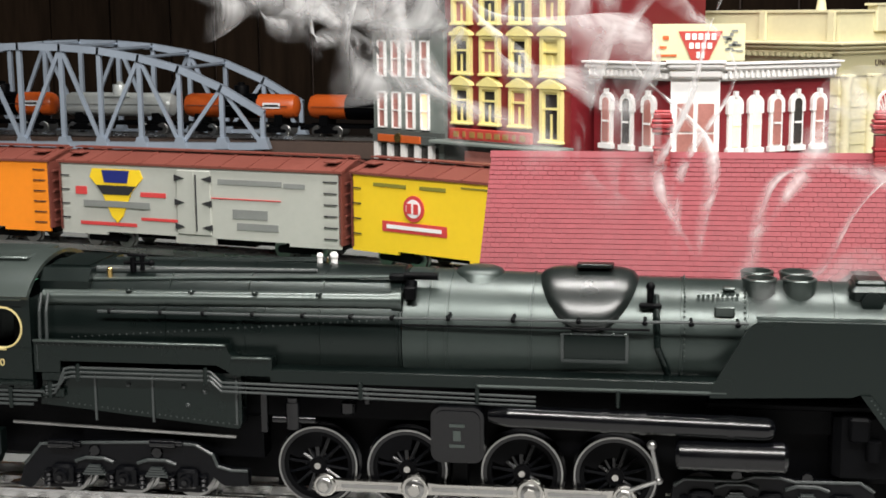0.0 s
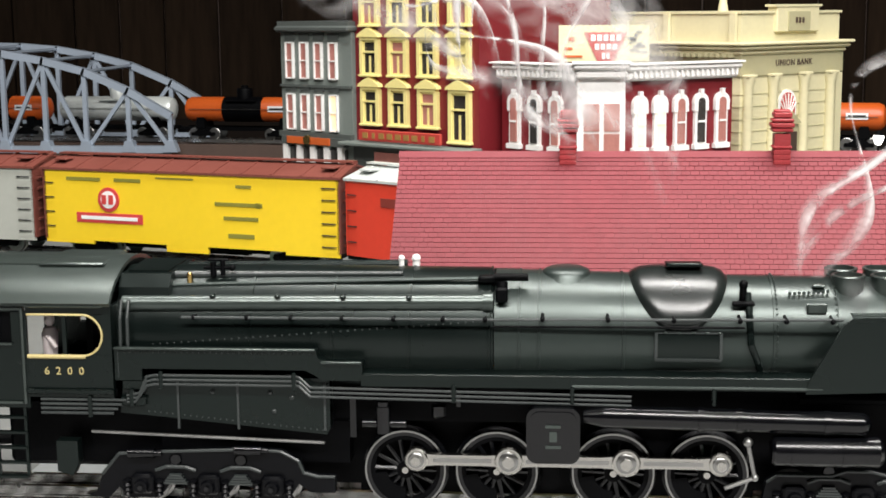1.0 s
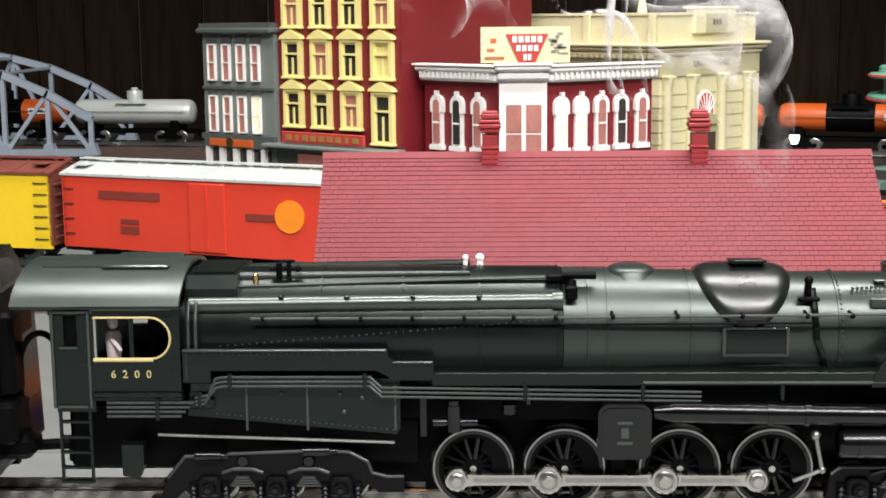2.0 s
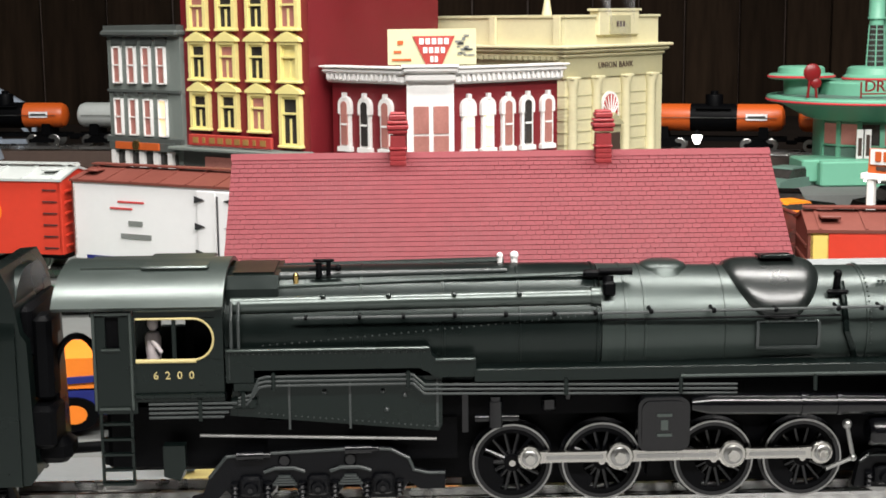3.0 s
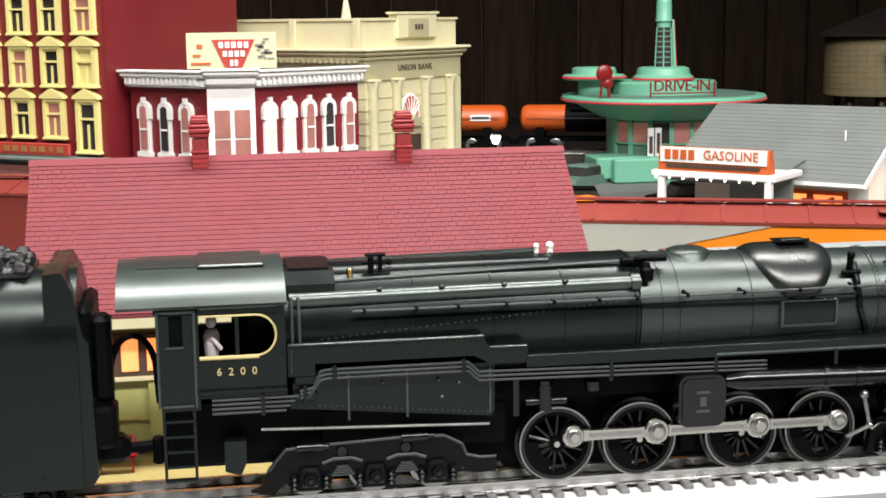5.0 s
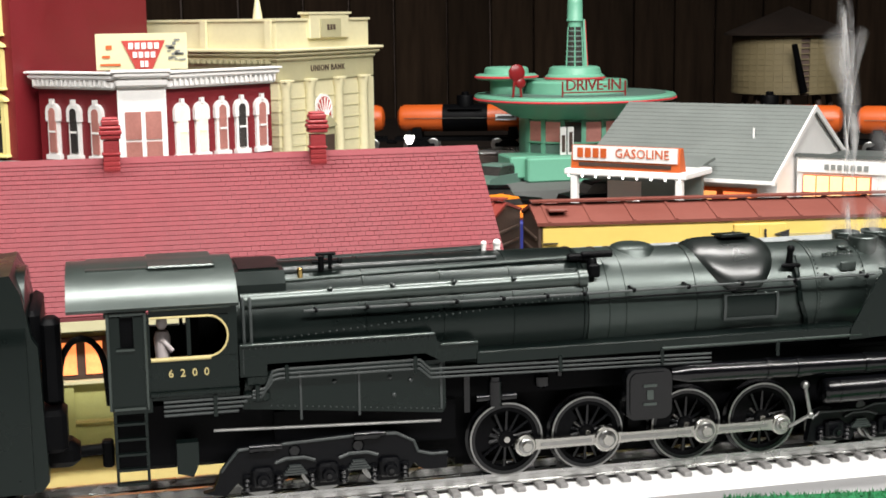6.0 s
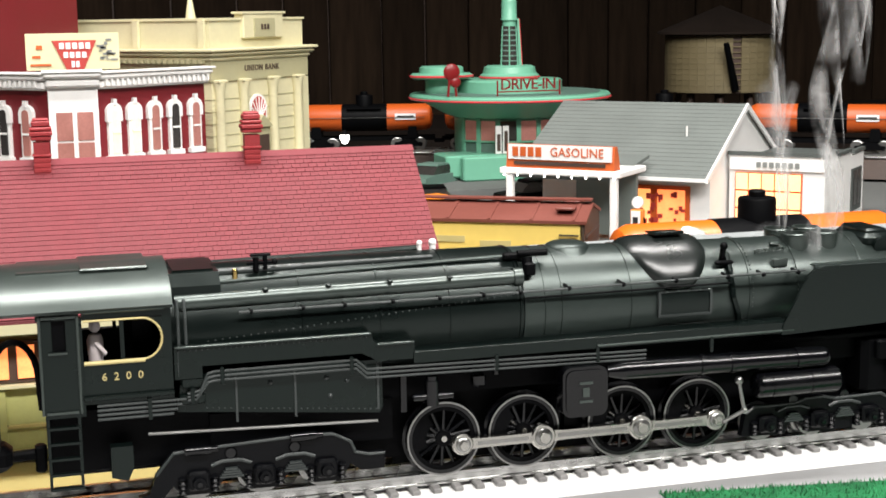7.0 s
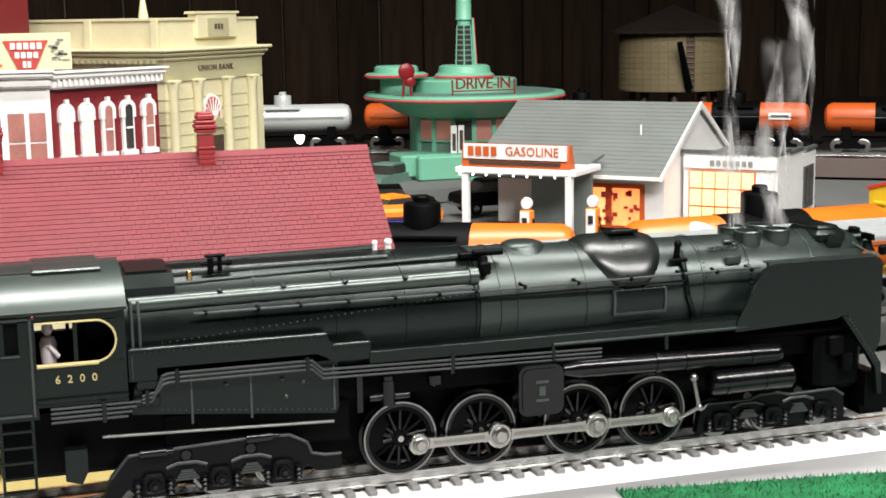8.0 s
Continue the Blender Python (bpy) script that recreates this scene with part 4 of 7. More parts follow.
def truck(parent, name, xs, z, outline, side_y, wheel_r, heads):
    """A carrying truck: sideframes with journals and springs, and its wheels."""
    t = new(name)
    t.parent = parent
    t.empty_display_size = 0.01
    for side in (-1, 1):
        fr = part("sideframe", Shape().prism(outline, *sorted((side * side_y, side * (side_y - 0.004)))), M["truck_black"], t)
        for x in xs:
            j = Shape().box(x, side * (side_y + 0.0012), z + 0.0005, 0.0095, 0.004, 0.0085, chamfer=0.0012).rod((x, side * (side_y + 0.003), z), (x, side * (side_y + 0.0052), z), 0.0032, 0.0026, 14)
            part("journal", j, M["truck_black"], fr)
            for dx in (-0.0068, 0.0068):
                part("coil_spring", Shape().lathe([(0.0008, -0.005), (0.0019, -0.0044), (0.0012, -0.0034), (0.0019, -0.0024), (0.0012, -0.0014), (0.0019, -0.0004), (0.0012, 0.0006), (0.0019, 0.0016), (0.0008, 0.0022)], (x + dx, side * (side_y + 0.0010), z), "z", 10), M["truck_black"], fr)
            part("bolt_head", Shape().rod((x, side * (side_y + 0.005), z), (x, side * (side_y + 0.0062), z), 0.0012, n=6), M["frame_black"], fr)
        for a, b2 in zip(xs, xs[1:]):
            m = (a + b2) / 2
            sp = Shape()
            for k in range(4):
                sp.box(m, side * (side_y + 0.0008), z + 0.001 + 0.0011 * k, 0.010 - 0.0016 * k, 0.0024, 0.0008)
            sp.pipe([(m - 0.0085, side * (side_y + 0.0008), z + 0.0062), (m - 0.004, side * (side_y + 0.0008), z + 0.0078), (m + 0.004, side * (side_y + 0.0008), z + 0.0078), (m + 0.0085, side * (side_y + 0.0008), z + 0.0062)], 0.0008, 6)
            part("spring", sp, M["pipe_grey"], fr)
        # light grey line along the upper edge, a highlight modelled as a thin pipe
        crest = [(x, side * (side_y + 0.0004), zz) for x, zz in outline if zz > z + 0.0035]
        part("edge_highlight", Shape().pipe(crest, 0.0007, 6), M["pipe_grey"], fr)
        for a, b2 in zip(xs, xs[1:]):
            m = (a + b2) / 2
            part("lightening_hole", Shape().lathe([(0.0, side_y + 0.0003), (0.0021, side_y + 0.0003), (0.0025, side_y + 0.0008), (0.0028, side_y + 0.0002), (0.0, side_y)] if side > 0 else [(0.0, -side_y - 0.0003), (0.0021, -side_y - 0.0003), (0.0025, -side_y - 0.0008), (0.0028, -side_y - 0.0002), (0.0, -side_y)], (m, 0, z + 0.0108), "y", 14), M["frame_black"], fr)
        for x, zz in heads:
            part("cylinder", Shape().rod((x - 0.0055, side * (side_y + 0.0014), zz), (x + 0.0055, side * (side_y + 0.0014), zz), 0.0021, n=12).rod((x + 0.0055, side * (side_y + 0.0014), zz), (x + 0.0085, side * (side_y + 0.0014), zz), 0.0013), M["frame_black"], fr)
    for x in xs:
        for side in (-1, 1):
            part("wheel", Shape().lathe([(0, side * 0.019), (wheel_r, side * 0.019), (wheel_r, side * 0.0155), (wheel_r + 0.0011, side * 0.015), (wheel_r + 0.0011, side * 0.0142), (0, side * 0.0142)], (x, 0, 0.0220 + wheel_r), "y", 22), M["dull_steel"], t)
    return t


rear = [(0.0285, 0.0275), (0.033, 0.0285), (0.036, 0.0365), (0.0435, 0.0455), (0.057, 0.0465), (0.1, 0.0482), (0.112, 0.0475), (0.1195, 0.0435), (0.1215, 0.0385), (0.1275, 0.037), (0.1345, 0.037), (0.1345, 0.0300), (0.124, 0.0300), (0.1195, 0.0335), (0.1145, 0.0265), (0.103, 0.0265), (0.0985, 0.0325), (0.0925, 0.0325), (0.088, 0.0265), (0.0755, 0.0265), (0.071, 0.0325), (0.0645, 0.0325), (0.060, 0.0265), (0.047, 0.0265), (0.043, 0.031), (0.038, 0.0255)]
truck(loco, "trailing_truck", (0.0535, 0.0815, 0.1085), 0.0325, rear, 0.0265, 0.0095, [(0.0535, 0.0462), (0.0985, 0.0482)])
front = [(0.3085, 0.0265), (0.3105, 0.0375), (0.3145, 0.0405), (0.336, 0.0405), (0.342, 0.0425), (0.352, 0.0425), (0.358, 0.0410), (0.383, 0.0415), (0.3885, 0.0380), (0.3895, 0.0265), (0.381, 0.0255), (0.378, 0.031), (0.3705, 0.031), (0.3675, 0.0255), (0.3435, 0.0255), (0.3405, 0.031), (0.334, 0.031), (0.331, 0.0255)]
truck(loco, "leading_truck", (0.3215, 0.349, 0.3765), 0.0315, front, 0.0245, 0.0085, [])

# the driver's figure, a small painted shape in the cab
fig = Shape().ball((0, 0, 0.0185), 0.0034, 10, 8).lathe([(0.0, 0.0), (0.0042, 0.0008), (0.0046, 0.006), (0.0050, 0.0115), (0.0036, 0.0145), (0, 0.0152)], (0, 0, 0), "z", 12).rod((0, -0.0045, 0.011), (0.0058, -0.0060, 0.0052), 0.0014, 0.0012)
driver = lone("toy_figure", fig, M["skin"], "small painted driver figure at the cab window", "figurine", (0.0145, LOCO_Y - 0.021, 0.0855))
driver.scale = (0.7, 0.7, 0.85)

# ---- tender ----
tender = thing("tender", "black coal tender coupled behind the locomotive", "tender", (0, LOCO_Y, 0))
tender.scale = (BIG, BIG, BIG)
sect = [(-0.0325, 0.036), (-0.0325, 0.0965)]
sect += [(-0.0325 + 0.0265 * (1 - math.cos(radians(a))), 0.0965 + 0.0275 * math.sin(radians(a))) for a in range(10, 81, 10)]
sect += [(-0.0075, 0.1240)]
sect = sect + [(-y, z) for y, z in reversed(sect)]
tb = part("body", Shape().prism(sect, -0.305, -0.0395, "x"), M["loco"], tender, "satin black tender body with rounded shoulders")
# slanting front sheet of the coal bunker, and the lower front plate
part("bunker_front", Shape().prism([(-0.052, 0.1255), (-0.0445, 0.1262), (-0.0405, 0.118), (-0.0375, 0.100), (-0.0352, 0.0965), (-0.0335, 0.0400), (-0.0365, 0.036), (-0.052, 0.036)], -0.0312, 0.0312), M["loco"], tb)
for side in (-1, 1):
    r = Shape()
    for i in range(26):
        r.ball((-0.3 + 0.0102 * i, side * 0.0326, 0.0415), 0.00045, 6, 4)
    part("rivets", r, M["loco"], tb, kind="stuff")
part("coal_load", Shape().box(-0.175, 0, 0.1235, 0.235, 0.034, 0.006, chamfer=0.002), M["coal"], tender, "lumpy black coal")
rng = random.Random(4)
c = Shape()
for i in range(240):
    c.box(-0.06 - 0.2 * rng.random(), rng.uniform(-0.017, 0.017), 0.1262 + rng.uniform(-0.001, 0.002), 0.005, 0.006, 0.005, rz=rng.uniform(0, 90), ry=rng.uniform(0, 60), chamfer=0.001)
part("coal_layer", c, M["coal"], tender, kind="stuff", smooth=False)
part("front_bulkhead", Shape().box(-0.037, 0, 0.099, 0.006, 0.05, 0.022, chamfer=0.002).box(-0.0305, -0.018, 0.088, 0.008, 0.014, 0.036, chamfer=0.002), M["black"], tender)
part("front_step", Shape().box(-0.0315, -0.02, 0.060, 0.012, 0.02, 0.018, chamfer=0.002).box(-0.029, -0.016, 0.048, 0.016, 0.016, 0.011, chamfer=0.003), M["black"], tender)
part("drawbar", Shape().rod((-0.045, 0, 0.0415), (-0.012, 0, 0.043), 0.0024).box(-0.01, 0, 0.041, 0.005, 0.006, 0.012, chamfer=0.001), M["black"], tender)
loop = [(-0.0285 + 0.0005, -0.014, 0.058)]
for i in range(13):
    a = math.pi * i / 12
    loop.append((-0.0185 - 0.0095 * math.cos(a), -0.0145, 0.079 + 0.0165 * math.sin(a)))
loop.append((-0.0082, -0.0145, 0.066))
part("cable", Shape().pipe(loop, 0.0014, 8), M["black"], tender, "looped black cable")
ten = [(-0.12, 0.0265), (-0.116, 0.038), (-0.104, 0.042), (-0.058, 0.042), (-0.047, 0.038), (-0.043, 0.0265), (-0.056, 0.0255), (-0.06, 0.031), (-0.068, 0.031), (-0.072, 0.0255), (-0.09, 0.0255), (-0.094, 0.031), (-0.102, 0.031), (-0.106, 0.0255)]
truck(tender, "tender_truck", (-0.108, -0.082, -0.056), 0.032, ten, 0.026, 0.009, [])
truck(tender, "tender_truck", (-0.288, -0.262, -0.236), 0.032, [(x - 0.18, z) for x, z in ten], 0.026, 0.009, [])

# ---- freight cars ----
def length_of(path):
    return sum(math.hypot(b[0] - a[0], b[1] - a[1]) for a, b in zip(path, path[1:]))


def car_trucks(car, x0, x1):
    for x in (x0, x1):
        t = new("car_truck")
        t.parent = car
        t.empty_display_size = 0.01
        for side in (-1, 1):
            y = side * 0.0215
            s = Shape().prism([(x - 0.021, 0.031), (x - 0.015, 0.033), (x - 0.008, 0.038), (x + 0.008, 0.038), (x + 0.015, 0.033), (x + 0.021, 0.031), (x + 0.019, 0.028), (x + 0.008, 0.0275), (x - 0.008, 0.0275), (x - 0.019, 0.028)], y - 0.0018, y + 0.0018)
            for dx in (-0.017, 0.017):
                s.box(x + dx, y, 0.0305, 0.006, 0.005, 0.006, chamfer=0.001)
            part("sideframe", s, M["black"], t)
            for dx in (-0.017, 0.017):
                part("wheel", Shape().lathe([(0, side * 0.019), (0.0085, side * 0.019), (0.0085, side * 0.0155), (0.0096, side * 0.015), (0.0096, side * 0.0142), (0, side * 0.0142)], (x + dx, 0, 0.0305), "y", 16), M["dull_steel"], t)
    part("coupler", Shape().box(car["half"] + 0.006, 0, 0.034, 0.014, 0.005, 0.006, chamfer=0.001), M["black"], car)
    part("coupler", Shape().box(-car["half"] - 0.006, 0, 0.034, 0.014, 0.005, 0.006, chamfer=0.001), M["black"], car)


def box_car(label, side_mat, roof_mat, end_mat, doors=True, hinge=True, length=0.284, ladders=True, slat=False):
    """A house car: side sheets, ends, peaked roof with a running board, doors, ladders, underframe."""
    car = thing("freight_car", label, "freight car", group="cars of the freight train")
    h = length / 2
    car["half"] = h
    part("body_core", Shape().box(0, 0, 0.067, length - 0.004, 0.056, 0.058), side_mat, car, smooth=False)
    for side in (-1, 1):
        y = side * 0.0285
        sh = part("side_sheet", Shape().box(0, y, 0.0675, length - 0.003, 0.003, 0.0605), side_mat, car, smooth=False)
        if slat:
            for i in range(13):
                part("slat_joint", Shape().box(0, y + side * 0.0016, 0.0405 + 0.0045 * i, length - 0.004, 0.0004, 0.0004), M["ink_grey"] if side_mat is not M["car_yellow"] else M["gold"], sh)
        part("sill", Shape().box(-h * 0.82, y, 0.0360, h * 0.34, 0.003, 0.003).box(h * 0.82, y, 0.036, h * 0.34, 0.003, 0.003).box(0, y, 0.0345, 0.04, 0.003, 0.006), side_mat if hinge else M["black"], car)
        if doors:
            d = part("door", Shape().box(0, y + side * 0.0022, 0.0675, 0.034, 0.0022, 0.056, chamfer=0.0006).box(0, y + side * 0.0034, 0.0675, 0.0016, 0.0014, 0.054), side_mat, car)
            if hinge:
                for dz in (-0.021, 0, 0.021):
                    for sx in (-1, 1):
                        part("hinge", Shape().prism([(sx * 0.009, 0.0675 + dz), (sx * 0.0185, 0.0675 + dz + 0.0028), (sx * 0.0185, 0.0675 + dz - 0.0028)], *sorted((y + side * 0.0032, y + side * 0.0045))), M["ink"], d)
                part("latch", Shape().rod((0.003, y + side * 0.0042, 0.043), (0.003, y + side * 0.0042, 0.092), 0.0007), M["ink"], d)
        if ladders:
            for i in range(6):
                part("rung", Shape().box(h - 0.0095, y + side * 0.003, 0.043 + 0.0095 * i, 0.012, 0.0008, 0.0009).box(h - 0.0155, y + side * 0.0022, 0.043 + 0.0095 * i, 0.0008, 0.0022, 0.001), M["ink"], car)
            for i in range(4):
                part("rung", Shape().box(-h + 0.0075, y + side * 0.003, 0.049 + 0.0125 * i, 0.009, 0.0008, 0.0009), M["ink"], car)
    for sx in (-1, 1):
        e = part("end_sheet", Shape().prism([(-0.03, 0.0375), (0.03, 0.0375), (0.03, 0.0985), (0, 0.1055), (-0.03, 0.0985)], *sorted((sx * h, sx * (h - 0.003))), "x"), end_mat, car)
        for i in range(6):
            part("rib", Shape().box(sx * (h + 0.0004), 0, 0.0435 + 0.009 * i, 0.0014, 0.05, 0.0028, chamfer=0.0006), end_mat, e)
    part("roof", Shape().prism([(-0.0315, 0.0975), (0, 0.1055), (0.0315, 0.0975), (0.0315, 0.0995), (0, 0.1075), (-0.0315, 0.0995)], -h - 0.001, h + 0.001, "x"), roof_mat, car)
    for i in range(11):
        part("roof_rib", Shape().prism([(-0.0312, 0.0994), (0, 0.1074), (0.0312, 0.0994), (0.0312, 0.1003), (0, 0.1083), (-0.0312, 0.1003)], -h + 0.006 + i * (length - 0.014) / 10, -h + 0.008 + i * (length - 0.014) / 10, "x"), roof_mat, car)
    part("running_board", Shape().box(0, 0, 0.1092, length, 0.009, 0.0012), roof_mat, car)
    for sx in (-1, 1):
        for sy in (-1, 1):
            part("hatch", Shape().box(sx * (h - 0.014), sy * 0.017, 0.1058, 0.012, 0.012, 0.0016, chamfer=0.0004), roof_mat, car)
    part("underframe", Shape().box(0, 0, 0.034, length - 0.02, 0.018, 0.008).box(0.01, 0.008, 0.03, 0.06, 0.012, 0.008), M["black"], car)
    car_trucks(car, -h + 0.045, h - 0.045)
    return car


def bars(car, rows, material, y=-0.0303, label=""):
    """Unreadable lettering as plain bars: (x, z, width, height)."""
    for x, z, w, hh in rows:
        part("lettering_bar", Shape().box(x, y, z, w, 0.0008, hh), material, car, label, smooth=False)


def emblem(car, outline, material, depth=0.0012, y=-0.0300):
    return part("emblem", Shape().prism(outline, y - depth, y), material, car)


def disc(cx, cz, r, n=24, ez=1.0):
    return [(cx + r * math.cos(2 * math.pi * i / n), cz + r * ez * math.sin(2 * math.pi * i / n)) for i in range(n)]


cars = []
# orange car ahead
c = box_car("orange wooden reefer car with brown ends", M["car_orange"], M["car_roof"], M["car_roof"])
cars.append((c, 0.676))
# grey car
c = box_car("grey reefer car with a yellow and blue keystone emblem", M["car_grey"], M["car_roof"], M["car_roof"])
emblem(c, [(-0.105, 0.0935), (-0.055, 0.0935), (-0.052, 0.086), (-0.064, 0.074), (-0.074, 0.052), (-0.08, 0.046), (-0.086, 0.052), (-0.096, 0.074), (-0.108, 0.086)], M["car_yellow"])
emblem(c, [(-0.0945, 0.0925), (-0.0655, 0.0925), (-0.068, 0.0815), (-0.092, 0.0815)], M["blue"], 0.0018)
emblem(c, [(-0.1005, 0.079), (-0.0595, 0.079), (-0.0665, 0.071), (-0.0935, 0.071)], M["ink"], 0.0018)
bars(c, [(-0.08, 0.0625, 0.07, 0.0055)], M["ink_grey"], -0.0316)
bars(c, [(0.055, 0.0865, 0.062, 0.0045), (0.098, 0.0855, 0.02, 0.004), (0.055, 0.0595, 0.034, 0.008), (0.062, 0.049, 0.04, 0.006)], M["ink_grey"])
bars(c, [(-0.118, 0.0735, 0.012, 0.007), (-0.042, 0.072, 0.026, 0.004), (-0.035, 0.0505, 0.04, 0.0025), (0.05, 0.0722, 0.07, 0.0008), (-0.09, 0.0445, 0.06, 0.003)], M["ink_red"])
cars.append((c, 0.972))
# yellow car
c = box_car("bright yellow reefer car with a round red emblem", M["car_yellow"], M["car_roof"], M["car_roof"], doors=False)
emblem(c, disc(-0.075, 0.0735, 0.0105), M["ink_red"])
emblem(c, disc(-0.075, 0.0735, 0.0075), M["car_white"], 0.0016)
bars(c, [(-0.079, 0.0735, 0.0045, 0.008), (-0.072, 0.0735, 0.0045, 0.008)], M["ink_red"], -0.0318)
bars(c, [(-0.075, 0.0575, 0.066, 0.0085)], M["ink_red"])
bars(c, [(-0.075, 0.0575, 0.056, 0.003)], M["car_white"], -0.0308)
bars(c, [(-0.1, 0.0905, 0.034, 0.0028), (-0.056, 0.0905, 0.026, 0.0028), (0.05, 0.074, 0.044, 0.003), (0.052, 0.0625, 0.032, 0.003), (0.052, 0.048, 0.024, 0.0035), (0.055, 0.089, 0.014, 0.0025), (-0.01, 0.0935, 0.036, 0.0012), (0.068, 0.074, 0.004, 0.004)], M["ink_green"])
cars.append((c, 1.268))
# red car
c = box_car("red boxcar with a silver roof", M["car_red"], M["tank_white"], M["car_red"], hinge=False, doors=True)
bars(c, [(-0.075, 0.0825, 0.06, 0.007), (-0.075, 0.061, 0.018, 0.004), (-0.075, 0.054, 0.018, 0.006), (0.06, 0.07, 0.05, 0.006)], M["car_maroon"])
emblem(c, disc(0.075, 0.072, 0.013), M["car_orange"])
cars.append((c, 1.565))
# white car
c = box_car("white reefer car with black hinges and a blue sill", M["car_white"], M["car_roof"], M["car_roof"], ladders=False)
part("blue_sill", Shape().box(0, -0.0287, 0.0355, 0.258, 0.0034, 0.005), M["blue"], c)
bars(c, [(-0.082, 0.083, 0.026, 0.0015), (-0.092, 0.0775, 0.022, 0.0015), (0.085, 0.082, 0.026, 0.0015), (0.08, 0.077, 0.022, 0.0015)], M["ink_red"])
bars(c, [(-0.078, 0.066, 0.014, 0.004), (-0.078, 0.0555, 0.03, 0.004), (0.085, 0.064, 0.014, 0.004), (0.085, 0.0545, 0.03, 0.004)], M["ink_grey"])
cars.append((c, 1.862))
# maroon car
c = box_car("dark maroon boxcar with white lettering blocks", M["car_maroon"], M["car_maroon"], M["car_maroon"], hinge=False)
bars(c, [(-0.082, 0.0785, 0.032, 0.009), (-0.082, 0.0645, 0.032, 0.004), (-0.082, 0.055, 0.032, 0.004)], M["car_white"])
cars.append((c, 2.159))
# red and yellow car
c = box_car("red and yellow reefer car with a brown roof", M["car_straw"], M["car_roof"], M["car_roof"], doors=False, ladders=False)
emblem(c, [(-0.13, 0.0975), (-0.13, 0.05), (-0.045, 0.0975)], M["car_red"], 0.001)
emblem(c, [(0.13, 0.0975), (0.13, 0.04), (-0.02, 0.04)], M["car_red"], 0.001)
bars(c, [(0.06, 0.0545, 0.012, 0.004), (0.082, 0.0575, 0.012, 0.004)], M["car_orange"], -0.0318)
cars.append((c, 2.457))
# orange and grey car
c = box_car("orange and grey boxcar with a dark red roof", M["car_orange"], M["car_maroon"], M["brown_dark"], doors=False, ladders=False)
emblem(c, [(-0.13, 0.0975), (0.06, 0.0975), (-0.13, 0.055)], M["car_grey"], 0.001)
cars.append((c, 2.757))
# straw yellow car
c = box_car("straw yellow reefer car with a dark brown roof", M["car_straw"], M["car_roof"], M["brown_dark"])
bars(c, [(0.04, 0.0865, 0.05, 0.004), (0.085, 0.0835, 0.02, 0.005), (0.055, 0.0735, 0.07, 0.003), (0.09, 0.0735, 0.016, 0.002)], M["gold"])
cars.append((c, 3.057))


def tank_car(label, shell, band, dome, length=0.2, r=0.0235, low=False):
    """A tank car: shell with rounded heads, a broad band, dome, walkway, rails, frame and trucks."""
    car = thing("tank_car", label, "tank car", group="tank cars")
    h = length / 2
    car["half"] = h + 0.004
    z = 0.0685
    s = Shape().lathe([(0.0, -h), (r * 0.55, -h + 0.0012), (r * 0.86, -h + 0.0045), (r, -h + 0.011), (r, h - 0.011), (r * 0.86, h - 0.0045), (r * 0.55, h - 0.0012), (0.0, h)], (0, 0, z), "x", 32)
    shell_ob = part("shell", s, shell, car)
    if band:
        part("band", Shape().lathe([(r, -0.033), (r + 0.0005, -0.0325), (r + 0.0005, 0.0325), (r, 0.033)], (0, 0, z), "x", 32), band, shell_ob)
    d = part("dome", Shape().lathe([(0.0125, r - 0.004), (0.0125, r + 0.012), (0.0118, r + 0.0135), (0.006, r + 0.0142), (0, r + 0.0143)], (0, 0, z), "z", 24), dome, car)
    part("hatch", Shape().lathe([(0.0055, r + 0.0135), (0.0055, r + 0.0175), (0.0045, r + 0.0185), (0, r + 0.0187)], (0, 0, z), "z", 16), dome, d)
    part("walkway", Shape().box(0, -0.016, z + r * 0.72, 0.05, 0.011, 0.0012), dome, car)
    for side in (-1, 1):
        part("handrail", Shape().pipe([(-h + 0.012, side * (r + 0.0022), z + 0.001), (h - 0.012, side * (r + 0.0022), z + 0.001)], 0.0005, 6), M["dull_steel"], car)
        part("frame_rail", Shape().box(0, side * 0.013, 0.0385, length + 0.006, 0.003, 0.006), M["black"], car)
    for x in (-h + 0.03, h - 0.03):
        part("saddle", Shape().prism([(x - 0.008, 0.0385), (x + 0.008, 0.0385), (x + 0.006, 0.056), (x - 0.006, 0.056)], -0.018, 0.018), M["black"], car)
    car_trucks(car, -h + 0.036, h - 0.036)
    return car


for u in (3.352, 3.585):
    c = tank_car("bright orange tank car with a black dome", M["tank_orange"], M["black"], M["black"], 0.205)
    part("emblem", Shape().prism(disc(-0.055, 0.084, 0.0072, ez=0.9), -0.0246, -0.010), M["car_white"], c, "plain white round mark")
    cars.append((c, u - 0.004))
c = box_car("yellow caboose with a red roof", M["car_yellow"], M["car_red"], M["car_yellow"], doors=False, length=0.2)
part("cupola", Shape().box(-0.02, 0, 0.118, 0.05, 0.044, 0.022, chamfer=0.001), M["car_yellow"], c)
part("cupola_roof", Shape().box(-0.02, 0, 0.1305, 0.056, 0.05, 0.003, chamfer=0.001), M["car_red"], c)
cars.append((c, 3.805))

